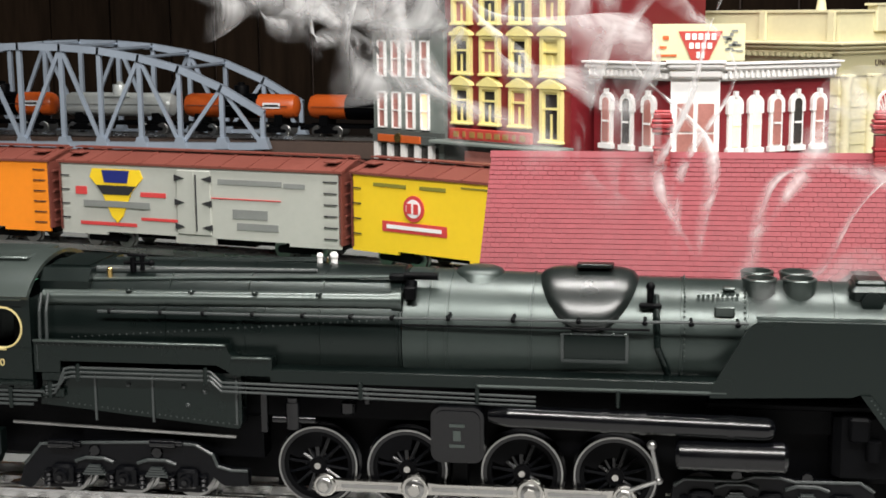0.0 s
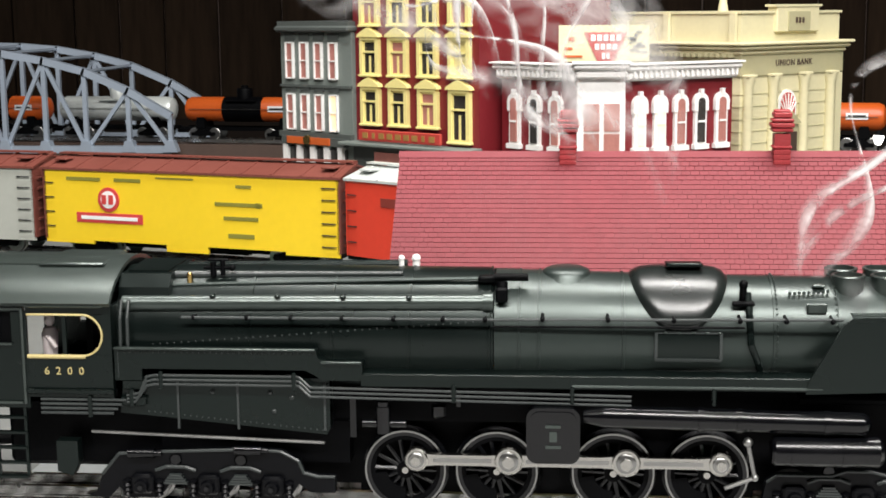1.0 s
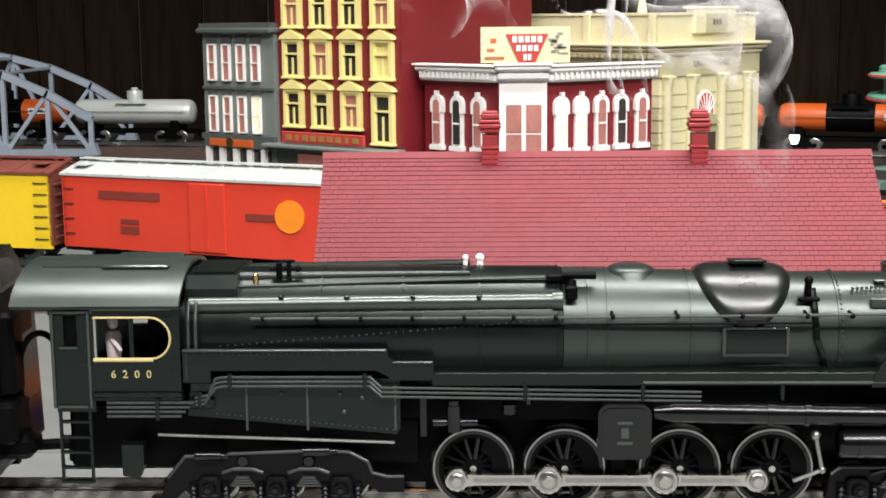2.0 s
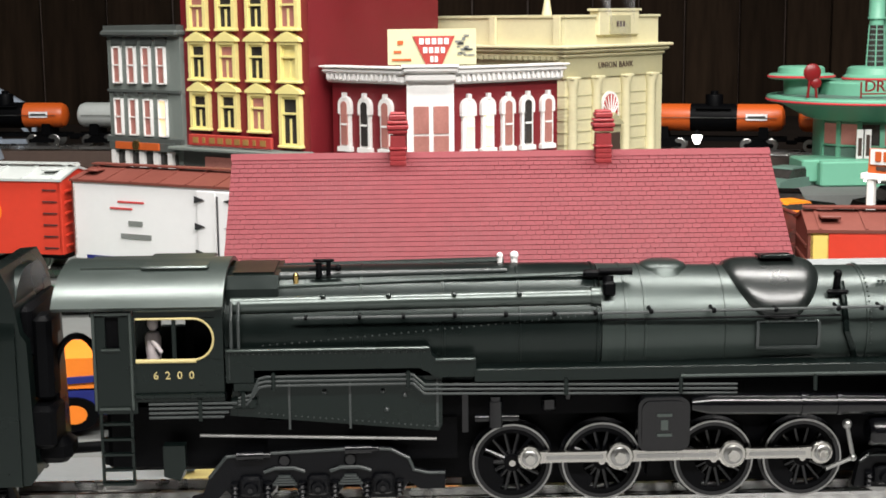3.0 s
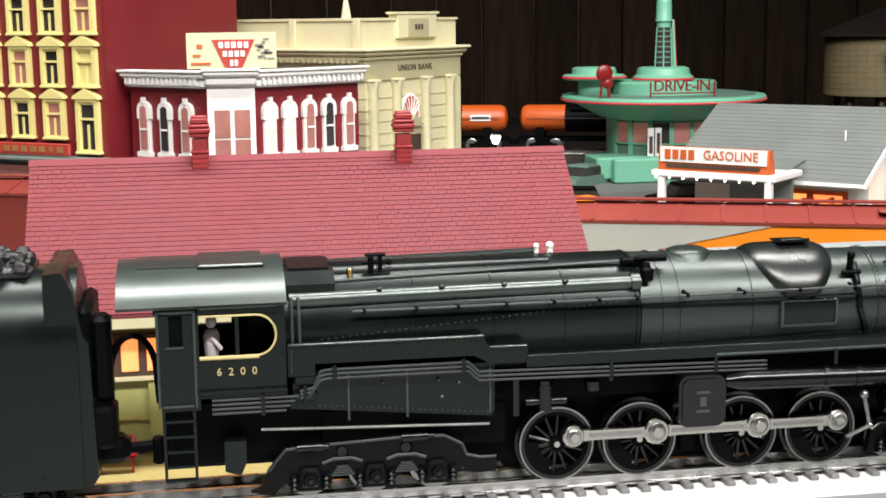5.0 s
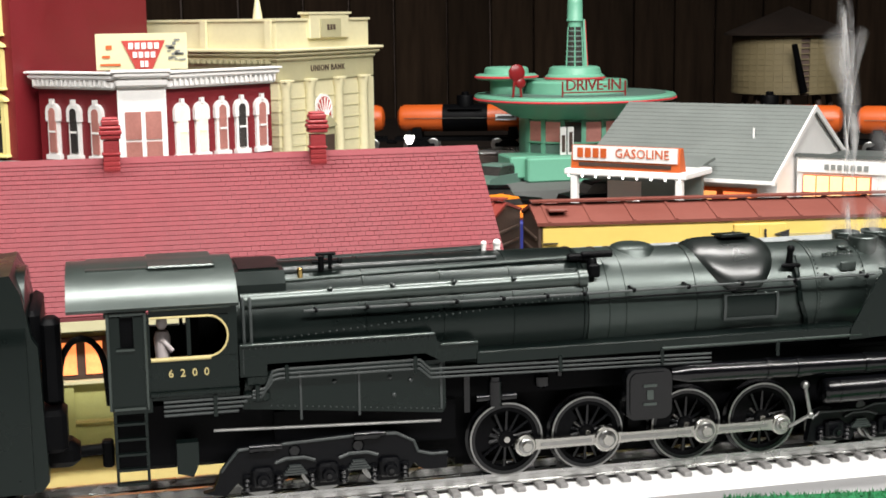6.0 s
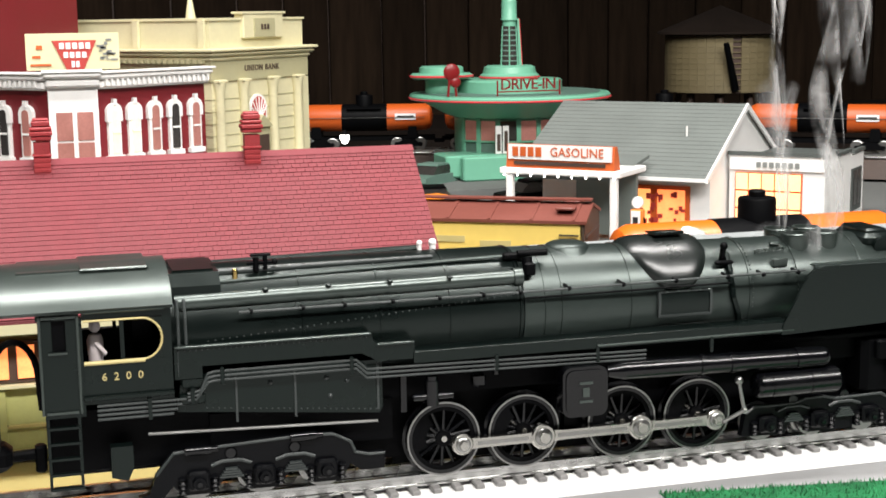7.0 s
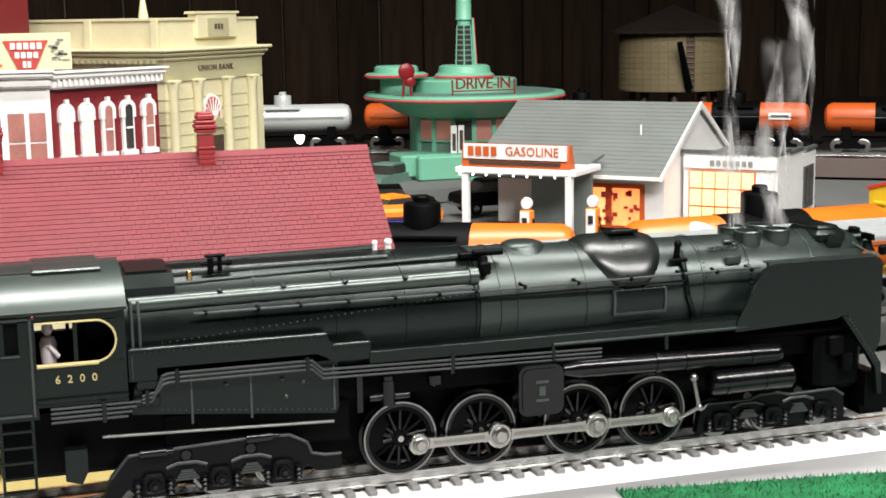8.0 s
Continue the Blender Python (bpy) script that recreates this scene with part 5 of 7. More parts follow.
# tank cars on the back line, running to the right
back_cars = []
specs = [("t", "tank_white" if k in (2, 6) else "tank_dull", k in (2, 6)) for k in range(14)]
proto = {}
for kind, m, silver in specs:
    if m not in proto:
        words = {"tank_dull": "orange tank car with a black band and a white label", "tank_white": "silver grey tank car with a domed top"}[m]
        ob = tank_car(words, M[m], None if silver else M["black"], M[m] if silver else M["black"], 0.2, 0.0195)
        if not silver:
            part("label_plate", Shape().box(0.06, -0.0204, 0.0705, 0.03, 0.0008, 0.009), M["car_white"], ob, "white label")
            part("label_bar", Shape().box(0.06, -0.0211, 0.0705, 0.024, 0.0008, 0.003), M["ink"], ob)
        proto[m] = ob
        back_cars.append(ob)
    else:
        back_cars.append(copy_thing(proto[m], pose(0, 0, 0)))
# ---- station ----
M["shingle"] = mat("red_shingle", (0.175, 0.033, 0.040), 0.6, 0, 0.10, 60, 0.2, 700, 0.2, per_island=0.05, per_object=0.05)
station = thing("station", "model railway station with a red shingled roof and two chimneys", "building", (0.0582, 0.767, 0.0095))
RID, EAV, DEP, HL = 0.1440, 0.0745, 0.077, 0.1460
part("wall", Shape().box(0, 0, 0.036, 0.262, 0.124, 0.072), M["green_wall"], station, "olive green plaster walls", smooth=False)
part("gable", Shape().prism([(-0.062, 0.072), (0.062, 0.072), (0, 0.134)], -0.131, 0.131, "x"), M["green_wall"], station)
band = part("window_band", Shape().box(0, -0.0628, 0.0515, 0.262, 0.002, 0.021), M["brown_dark"], station)
for i in range(20):
    part("pane", Shape().box(-0.121 + 0.0127 * i, -0.0642, 0.0515, 0.0084, 0.0012, 0.0165), M["lit_store"], band, "pane lit orange from inside")
part("sill_band", Shape().box(0, -0.0642, 0.0395, 0.266, 0.005, 0.0016), M["cream"], station)
for z in (0.0185, 0.0055):
    part("rail_moulding", Shape().box(0, -0.0632, z, 0.264, 0.0026, 0.0014), M["yellow_paint"], station)
for i in range(7):
    part("pilaster", Shape().box(-0.126 + 0.042 * i, -0.0635, 0.019, 0.006, 0.003, 0.038), M["green_wall"], station)
slope = math.degrees(math.atan2(RID - EAV, DEP))
run = math.hypot(RID - EAV, DEP)
roof = part("roof", Shape().prism([(0, RID), (DEP, EAV), (DEP, EAV - 0.003), (0, RID - 0.0035), (-DEP, EAV - 0.003), (-DEP, EAV)], -HL, HL, "x"), M["mortar"], station, smooth=False)
part("ridge_cap", Shape().prism([(-0.0035, RID - 0.0015), (0, RID + 0.0016), (0.0035, RID - 0.0015)], -HL - 0.0005, HL + 0.0005, "x"), M["shingle"], roof)
for side in (-1, 1):
    part("fascia", Shape().box(0, side * (DEP - 0.0005), EAV - 0.004, HL * 2, 0.002, 0.005), M["cream"], roof)
# shingles, course by course down the slope
ROWS, COLS = 32, 62
pitch, wid = run / ROWS, 2 * HL / COLS
tile = Shape().box(0, 0, 0, wid - 0.00016, pitch - 0.00022, 0.0009, chamfer=0.0001).mesh("shingle", M["shingle"])
rest = Shape()
tilt = Euler((radians(slope), 0, 0)).to_matrix()
lean = Euler((radians(slope - 3.0), 0, 0))
for r in range(ROWS):
    d = (r + 0.5) * pitch
    y, z = -d * math.cos(radians(slope)), RID - d * math.sin(radians(slope)) + 0.0006
    for k in range(COLS + 1):
        x = -HL + (k + (0.5 if r % 2 else 0.0)) * wid
        w = wid
        if x - wid / 2 < -HL - 1e-6:
            x, w = -HL + wid / 4, wid / 2
        elif x > HL - 1e-6:
            if r % 2:
                continue
            x, w = HL - wid / 4, wid / 2
        if 2 <= r < 6 and w == wid:
            ob = new("shingle", tile)
            ob.parent = roof
            ob.matrix_basis = Matrix.LocRotScale((x, y, z), lean, None)
        else:
            s0 = len(rest.v)
            rest.box(0, 0, 0, w - 0.00016, pitch - 0.00022, 0.0009)
            m3 = lean.to_matrix()
            rest.v[s0:] = [tuple(m3 @ Vector(p) + Vector((x, y, z))) for p in rest.v[s0:]]
part("shingle_field", rest, M["shingle"], roof, kind="stuff", smooth=False)
M["chimney"] = mat("chimney_brick", (0.30, 0.03, 0.034), 0.5, 0, 0.15, 120, 0.3, 700, per_object=0.1)
for cx in (-0.0565, 0.0545):
    ch = new("chimney")
    ch.parent = station
    ch.empty_display_size = 0.01
    cz = 0.1410
    part("stem", Shape().box(cx, -0.003, cz + 0.0005, 0.0082, 0.0082, 0.027), M["chimney"], ch)
    for k in range(6):
        part("brick_course", Shape().box(cx, -0.003, cz - 0.009 + 0.0027 * k, 0.0088, 0.0088, 0.0021, chamfer=0.0003), M["chimney"], ch)
    for zz, w, hh in ((0.1445, 0.0098, 0.0016), (0.1535, 0.0106, 0.0020), (0.1560, 0.0118, 0.0024), (0.1585, 0.0110, 0.0018), (0.1612, 0.0094, 0.0028), (0.1632, 0.0082, 0.0014)):
        part("corbel", Shape().box(cx, -0.003, zz + 0.0035, w, w, hh, chamfer=0.0005), M["chimney"], ch)
lone("platform", Shape().box(0.075, 0.722, 0.004, 0.36, 0.125, 0.0085, chamfer=0.001), M["yellow_paint"], "yellow station platform base beside the track", "platform")
for dx in (0.0, 0.0052):
    lone("roof_lamp", Shape().lathe([(0.0011, 0), (0.0015, 0.0024), (0.0012, 0.0034), (0, 0.0036)], (0, 0, 0), "z", 10), M["white"], "tiny white cap on the station eave", "lamp", (0.127 + dx, 0.6905, 0.0858), group="eave lamps")

# platform canopy beyond the station
can = thing("platform_canopy", "long grey corrugated canopy over the platform", "canopy", (0.2, 0.70, 0))
part("roof", Shape().box(0.45, 0, 0.0975, 0.88, 0.058, 0.002), M["canopy"], can, smooth=False)
for k in range(12):
    part("corrugation", Shape().rod((0.01, -0.0275 + 0.005 * k, 0.0985), (0.89, -0.0275 + 0.005 * k, 0.0985), 0.0013, n=8), M["canopy"], can)
for k in range(8):
    part("post", Shape().box(0.06 + 0.11 * k, 0, 0.0485, 0.004, 0.004, 0.097, chamfer=0.0006), M["canopy"], can)


def window_unit(parent, x, z, w, h, frame, pane, y=-0.002, mullion=True, rail=True):
    """A framed sash window standing proud of a wall that faces -y; x its middle, z its foot."""
    f = part("window", Shape().box(x - w * 0.44, y, z + h / 2, w * 0.12, 0.004, h).box(x + w * 0.44, y, z + h / 2, w * 0.12, 0.004, h).box(x, y, z + h - w * 0.06, w, 0.004, w * 0.12).box(x, y, z + w * 0.06, w, 0.004, w * 0.12), frame, parent, smooth=False)
    part("pane", Shape().box(x, y + 0.0006, z + h / 2, w * 0.8, 0.001, h * 0.94), pane, f)
    if rail:
        part("sash_bar", Shape().box(x, y - 0.0006, z + h / 2, w * 0.8, 0.0026, w * 0.1), frame, f)
    if mullion:
        part("mullion", Shape().box(x, y - 0.0004, z + h * 0.3, w * 0.09, 0.0024, h * 0.5), frame, f)
    return f


# ---- grey corner shop ----
g = thing("grey_building", "grey-green three-storey model shop building with white sashes", "building", (-0.3297, 1.667, 0), -36)
W = 0.1145
part("wall", Shape().box(W / 2, 0.06, 0.104, W, 0.12, 0.208), M["grey_wall"], g, smooth=False)
part("cornice", Shape().box(W / 2, 0.055, 0.2105, W + 0.006, 0.128, 0.007, chamfer=0.002).box(W / 2, 0.055, 0.2165, W + 0.001, 0.12, 0.005), M["grey_dark"], g)
part("belt_course", Shape().box(W / 2, -0.001, 0.1455, W, 0.004, 0.003), M["grey_dark"], g)
part("belt_course", Shape().box(W / 2, -0.002, 0.0895, W + 0.003, 0.006, 0.006), M["grey_dark"], g)
for k in range(4):
    u = 0.0165 + 0.0235 * k
    part("panel", Shape().box(u, -0.0008, 0.2015, 0.0165, 0.002, 0.008), M["grey_dark"], g)
    part("panel", Shape().box(u, -0.0008, 0.1430, 0.0165, 0.002, 0.006), M["grey_dark"], g)
    window_unit(g, u, 0.1535, 0.0128, 0.042, M["white"], M["lit_soft"], mullion=False)
    window_unit(g, u, 0.0945, 0.0128, 0.042, M["white"], M["lit_yellow"] if k == 3 else M["lit_soft"], mullion=False)
part("shop_front", Shape().box(W / 2, -0.004, 0.083, W * 0.9, 0.008, 0.009), M["grey_dark"], g)
part("shop_sign", Shape().box(W * 0.45, -0.009, 0.0835, W * 0.6, 0.003, 0.008), M["gas_orange"], g)
part("shop_emblem", Shape().prism(disc(W * 0.45, 0.0845, 0.0055), -0.012, -0.009), M["brass"], g)
for k in range(5):
    part("shop_post", Shape().box(0.01 + 0.0225 * k, -0.004, 0.039, 0.007, 0.006, 0.078), M["white"], g)
part("shop_window", Shape().box(W / 2, -0.0012, 0.04, W * 0.86, 0.002, 0.07), M["dark_glass"], g)

# ---- tall red store ----
g = thing("red_store", "tall dark red model store with yellow pedimented windows", "building", (-0.2356, 1.607, 0), -36)
W, D = 0.182, 0.24
part("wall", Shape().box(W / 2, D / 2, 0.22, W, D, 0.44), M["store_red"], g, smooth=False)
part("sign_ledge", Shape().box(W / 2, -0.012, 0.0845, W + 0.004, 0.03, 0.004, chamfer=0.001), M["grey_wall"], g)
part("name_board", Shape().box(0.083, -0.0165, 0.0945, 0.12, 0.004, 0.0125, chamfer=0.0008), M["sign_red"], g)
s = Shape()
for k in range(9):
    s.box(0.034 + 0.0122 * k, -0.0188, 0.0945, 0.0078 if k not in (1, 7) else 0.004, 0.001, 0.0062)
part("lettering", s, M["dull_gold"], g, smooth=False)
part("shop_front", Shape().box(W / 2, -0.003, 0.041, W * 0.96, 0.006, 0.078), M["grey_dark"], g)
part("shop_window", Shape().box(W * 0.35, -0.0065, 0.05, W * 0.3, 0.002, 0.05).box(W * 0.78, -0.0065, 0.05, W * 0.3, 0.002, 0.05), M["lit_soft"], g)
for k, u in enumerate((0.0285, 0.0705, 0.1135, 0.158)):
    w = 0.027 if k < 3 else 0.0285
    for r in range(6):
        z = 0.1055 + 0.0545 * r
        hh = 0.0385
        if k == 3 and r == 0:
            z, hh = 0.0915, 0.0525
        pane = M["lit_soft"] if (k + r) % 3 == 2 else M["dark_glass"]
        if k == 3 and r == 1:
            pane = M["yellow_trim"]
        f = window_unit(g, u, z, w * 0.82, hh, M["yellow_trim"], pane, y=-0.0025, rail=False)
        part("jamb", Shape().box(u - w * 0.43, -0.003, z + hh / 2, w * 0.16, 0.006, hh).box(u + w * 0.43, -0.003, z + hh / 2, w * 0.16, 0.006, hh), M["yellow_trim"], f)
        part("transom", Shape().box(u, -0.003, z + hh * 0.66, w * 0.74, 0.005, 0.0022), M["yellow_trim"], f)
        part("sill", Shape().box(u, -0.0035, z - 0.0006, w * 1.12, 0.008, 0.0028, chamfer=0.0006), M["yellow_trim"], f)
        part("pediment", Shape().prism([(u - w * 0.6, z + hh + 0.003), (u + w * 0.6, z + hh + 0.003), (u + w * 0.56, z + hh + 0.006), (u + w * 0.2, z + hh + 0.0115), (u, z + hh + 0.0135), (u - w * 0.2, z + hh + 0.0115), (u - w * 0.56, z + hh + 0.006)], -0.008, 0).box(u, -0.0035, z + hh + 0.0012, w * 0.98, 0.006, 0.003), M["yellow_trim"], f)

# ---- feed and tool store with angled wings ----
t = thing("supply_store", "red and white model store with arched windows and angled wings", "building", (0.0125, 1.44, 0))
t_floor = [(-0.0653, 1.515), (0.0125, 1.44), (0.0601, 1.44), (0.1736, 1.5165), (0.16, 1.62), (-0.05, 1.62)]
part("roof_deck", Shape().prism([(x - 0.0125, y - 1.44) for x, y in t_floor], 0.158, 0.164, "z"), M["grey_wall"], t)


def wing(a, b2, body, centres, awning=None, lit=()):
    """One straight front of the store from a to b2, with round-headed white windows."""
    ang = math.degrees(math.atan2(b2[1] - a[1], b2[0] - a[0]))
    w = math.hypot(b2[0] - a[0], b2[1] - a[1])
    m = pose(a[0] - 0.0125, a[1] - 1.44, 0, 0, 0, ang)

    def fix(ob):
        ob.matrix_basis = m
        return ob
    wl = fix(part("wall", Shape().box(w / 2, 0.003, 0.08, w, 0.006, 0.16), body, t, smooth=False))
    fix(part("cornice", Shape().box(w / 2, -0.002, 0.1635, w + 0.004, 0.012, 0.009, chamfer=0.002).box(w / 2, -0.004, 0.1715, w + 0.009, 0.016, 0.006, chamfer=0.002).box(w / 2, -0.005, 0.1755, w + 0.012, 0.018, 0.0022, chamfer=0.0005), M["white"], t))
    for k in range(int(w / 0.0065)):
        fix(part("bracket", Shape().box(0.004 + 0.0065 * k, -0.0085, 0.1655, 0.0022, 0.005, 0.006), M["white"], t))
    for k, u in enumerate(centres):
        f = Shape()
        f.arch(u, 0.0885, 0.0150, 0.0530, -0.0035, 0.0005, 12)
        f.arch(u, 0.126, 0.0185, 0.0185, -0.0045, 0.0002, 12)
        f.box(u, -0.0035, 0.1455, 0.0042, 0.004, 0.006).box(u, -0.003, 0.0895, 0.019, 0.006, 0.005)
        fr = fix(part("window", f, M["white"], t))
        pane = M["lit_yellow"] if k in lit else (M["lit_soft"] if (k + len(lit)) % 2 == 0 else M["dark_glass"])
        part("pane", Shape().arch(u, 0.0940, 0.0088, 0.0455, -0.0052, -0.0034, 12), pane, fr)
        part("sash_bar", Shape().box(u, -0.0050, 0.1155, 0.0088, 0.0022, 0.0020), M["white"], fr)
    return wl


wing((-0.0653, 1.515), (0.0125, 1.44), M["store_red"], (0.0215, 0.051, 0.081), lit=())
wing((0.0601, 1.44), (0.1736, 1.5165), M["store_red"], (0.0165, 0.0415, 0.0675, 0.0935, 0.121), lit=(0, 1))
w = 0.0476
part("entrance_bay", Shape().box(w / 2, 0.002, 0.082, w, 0.012, 0.164), M["white"], t, smooth=False)
part("cornice", Shape().box(w / 2, -0.004, 0.1655, w + 0.004, 0.014, 0.008, chamfer=0.002).box(w / 2, -0.006, 0.1735, w + 0.008, 0.018, 0.006, chamfer=0.002).box(w / 2, -0.007, 0.1775, w + 0.010, 0.02, 0.002), M["white"], t)
for ux in (0.0145, 0.0345):
    for z0, hh in ((0.1095, 0.0275), (0.085, 0.022)):
        part("pane", Shape().box(ux, -0.0046, z0 + hh / 2, 0.0155, 0.0016, hh), M["lit_soft"], t, "window lit rosy from inside")
part("side_wall", Shape().prism([(-0.0778, 0.078), (-0.0625, 0.18), (-0.0585, 0.18), (-0.0738, 0.078)], 0, 0.16, "z").prism([(0.1611, 0.0795), (0.1475, 0.18), (0.1435, 0.18), (0.1571, 0.0795)], 0, 0.16, "z"), M["store_red"], t)

# billboard on the store's roof: brand wording as plain shapes
bb = thing("billboard", "cream roof billboard with a red shield and white blocks", "sign", (-0.006, 1.475, 0.164))
part("panel", Shape().box(0.0455, 0, 0.0315, 0.091, 0.003, 0.0365), M["cream"], bb, smooth=False)
part("post", Shape().box(0.01, 0.004, 0.008, 0.003, 0.004, 0.02), M["grey_dark"], bb)
part("post", Shape().box(0.08, 0.004, 0.008, 0.003, 0.004, 0.02), M["grey_dark"], bb)
part("shield", Shape().prism([(0.0255, 0.0425), (0.0690, 0.0425), (0.0555, 0.0135), (0.0390, 0.0135)], -0.0028, -0.0014), M["sign_red"], bb)
s = Shape()
for x, z, ww, hh in ((0.0475, 0.0372, 0.032, 0.0062), (0.0475, 0.0282, 0.024, 0.0058), (0.0475, 0.0190, 0.009, 0.0062)):
    k = max(2, int(ww / 0.0055))
    for i in range(k):
        s.box(x - ww / 2 + (i + 0.5) * ww / k, -0.0032, z, ww / k * 0.72, 0.001, hh)
part("lettering", s, M["white"], bb, smooth=False)
s = Shape()
rng = random.Random(7)
for i in range(16):
    s.box(0.079 + rng.uniform(-0.007, 0.007), -0.002, 0.034 + rng.uniform(-0.012, 0.010), rng.uniform(0.003, 0.008), 0.001, rng.uniform(0.001, 0.003))
part("picture", s, M["ink_grey"], bb, smooth=False)
part("picture", Shape().box(0.013, -0.002, 0.036, 0.006, 0.001, 0.004).box(0.010, -0.002, 0.0265, 0.008, 0.001, 0.0025).box(0.014, -0.002, 0.0185, 0.020, 0.001, 0.0022), M["gas_orange"], bb, smooth=False)

# ---- bank ----
bk = thing("bank", "cream stone model bank with columns and a fanlight", "building", (0.1915, 1.6, 0), 45)
bk.scale = (1.0, 1.0, 1.015)
FW, SD = 0.186, 0.21
part("wall", Shape().box(FW / 2, SD / 2, 0.078, FW, SD, 0.156), M["bank"], bk, smooth=False)
for k in range(10):
    part("stone_joint", Shape().box(FW / 2, -0.0003, 0.012 + 0.0135 * k, FW, 0.0008, 0.0006).box(-0.0003, SD / 2, 0.012 + 0.0135 * k, 0.0008, SD, 0.0006), M["bank_dark"], bk)
part("frieze", Shape().box(FW / 2, SD / 2, 0.1645, FW + 0.004, SD + 0.004, 0.0225), M["bank_dark"], bk)
part("cornice", Shape().box(FW / 2, SD / 2, 0.1785, FW + 0.010, SD + 0.010, 0.0055, chamfer=0.002).box(FW / 2, SD / 2, 0.1835, FW + 0.018, SD + 0.018, 0.005, chamfer=0.002).box(FW / 2, SD / 2, 0.1878, FW + 0.024, SD + 0.024, 0.0036, chamfer=0.001), M["bank"], bk)
for k in range(24):
    part("dentil", Shape().box(-0.006, 0.008 + 0.0085 * k, 0.1755, 0.006, 0.0045, 0.004), M["bank_dark"], bk)
part("parapet", Shape().box(FW / 2, SD / 2, 0.2055, FW - 0.004, SD - 0.004, 0.032).box(FW / 2, SD / 2, 0.2215, FW, SD, 0.0026), M["bank"], bk)
part("crest", Shape().box(FW * 0.53, 0.004, 0.2135, 0.078, 0.014, 0.028, chamfer=0.001).box(FW * 0.53, 0.004, 0.2285, 0.085, 0.016, 0.0026), M["bank"], bk)
part("date_stone", Shape().box(FW * 0.53, -0.0035, 0.2115, 0.040, 0.002, 0.021), M["bank_dark"], bk)
part("lettering", Shape().box(FW * 0.53 - 0.006, -0.0048, 0.2125, 0.0035, 0.001, 0.006).box(FW * 0.53, -0.0048, 0.2125, 0.0035, 0.001, 0.006).box(FW * 0.53 + 0.006, -0.0048, 0.2125, 0.0035, 0.001, 0.006), M["brown_dark"], bk)
part("name_letters", moved(text_shape("UNION BANK", 0.0098, 0.0004, 1.15), 0.093, -0.0026, 0.1660), M["brown_dark"], bk, "small dark raised letters UNION BANK", smooth=False)
for k in range(3):
    part("parapet_pier", Shape().box(-0.0015 + 0.0, 0.01 + 0.095 * k, 0.2055, 0.004, 0.008, 0.031), M["bank"], bk)
for u in (0.010, 0.055, 0.112, 0.163):
    col = part("column", Shape().lathe([(0.0078, 0.0), (0.0078, 0.006), (0.0066, 0.009), (0.0062, 0.08), (0.0056, 0.142), (0.0072, 0.147), (0.0080, 0.1525)], (u, -0.003, 0), "z", 18), M["bank"], bk)
    part("capital", Shape().box(u, -0.003, 0.1535, 0.0165, 0.014, 0.003, chamfer=0.0006), M["bank"], col)
part("corner_pilaster", Shape().box(0.179, -0.001, 0.076, 0.012, 0.006, 0.152), M["bank"], bk)
fan = part("fanlight", Shape().arch(0.0835, 0.1, 0.032, 0.036, -0.0024, 0.0004, 14), M["white"], bk)
part("fan_glass", Shape().arch(0.0835, 0.1015, 0.026, 0.0315, -0.003, -0.002, 14), M["sign_red"], fan)
for k in range(7):
    a = radians(12 + 26 * k)
    part("fan_bar", Shape().rod((0.0835, -0.0034, 0.104), (0.0835 + 0.0145 * math.cos(a), -0.0034, 0.1185 + 0.0145 * math.sin(a) * 0.95), 0.0008, n=6), M["white"], fan)
part("door_pediment", Shape().prism([(0.066, 0.098), (0.101, 0.098), (0.0835, 0.112)], -0.01, 0), M["bank_dark"], bk)
part("door_case", Shape().box(0.0835, -0.003, 0.05, 0.03, 0.008, 0.096), M["bank_dark"], bk)
part("door", Shape().box(0.0835, -0.0075, 0.045, 0.022, 0.002, 0.088), M["brown_dark"], bk)
part("spire", Shape().lathe([(0.0062, 0.2215), (0.0048, 0.230), (0.0012, 0.252), (0, 0.254)], (0.03, 0.05, 0), "z", 14), M["bank"], bk)

# ---- drive-in ----
dr = thing("drive_in", "mint green round model drive-in with red neon trim", "building", (0.6175, 1.82, 0.0145))
part("pedestal", Shape().box(-0.055, -0.075, 0.0155, 0.082, 0.05, 0.031, chamfer=0.002).box(-0.06, -0.055, 0.018, 0.11, 0.06, 0.028, chamfer=0.002), M["mint"], dr, smooth=False)
part("steps", Shape().box(-0.02, -0.1, 0.008, 0.012, 0.012, 0.016).box(-0.032, -0.102, 0.005, 0.012, 0.014, 0.01), M["mint"], dr)
part("core", Shape().lathe([(0.075, 0.0), (0.075, 0.076), (0.086, 0.079), (0.116, 0.0955), (0.127, 0.0985)], (0, 0, 0), "z", 48), M["mint"], dr)
for a in range(-160, -19, 20):
    x, y = math.cos(radians(a)), math.sin(radians(a))
    part("window_post", Shape().box(x * 0.0765, y * 0.0765, 0.05, 0.006, 0.006, 0.056, rz=a), M["mint"], dr)
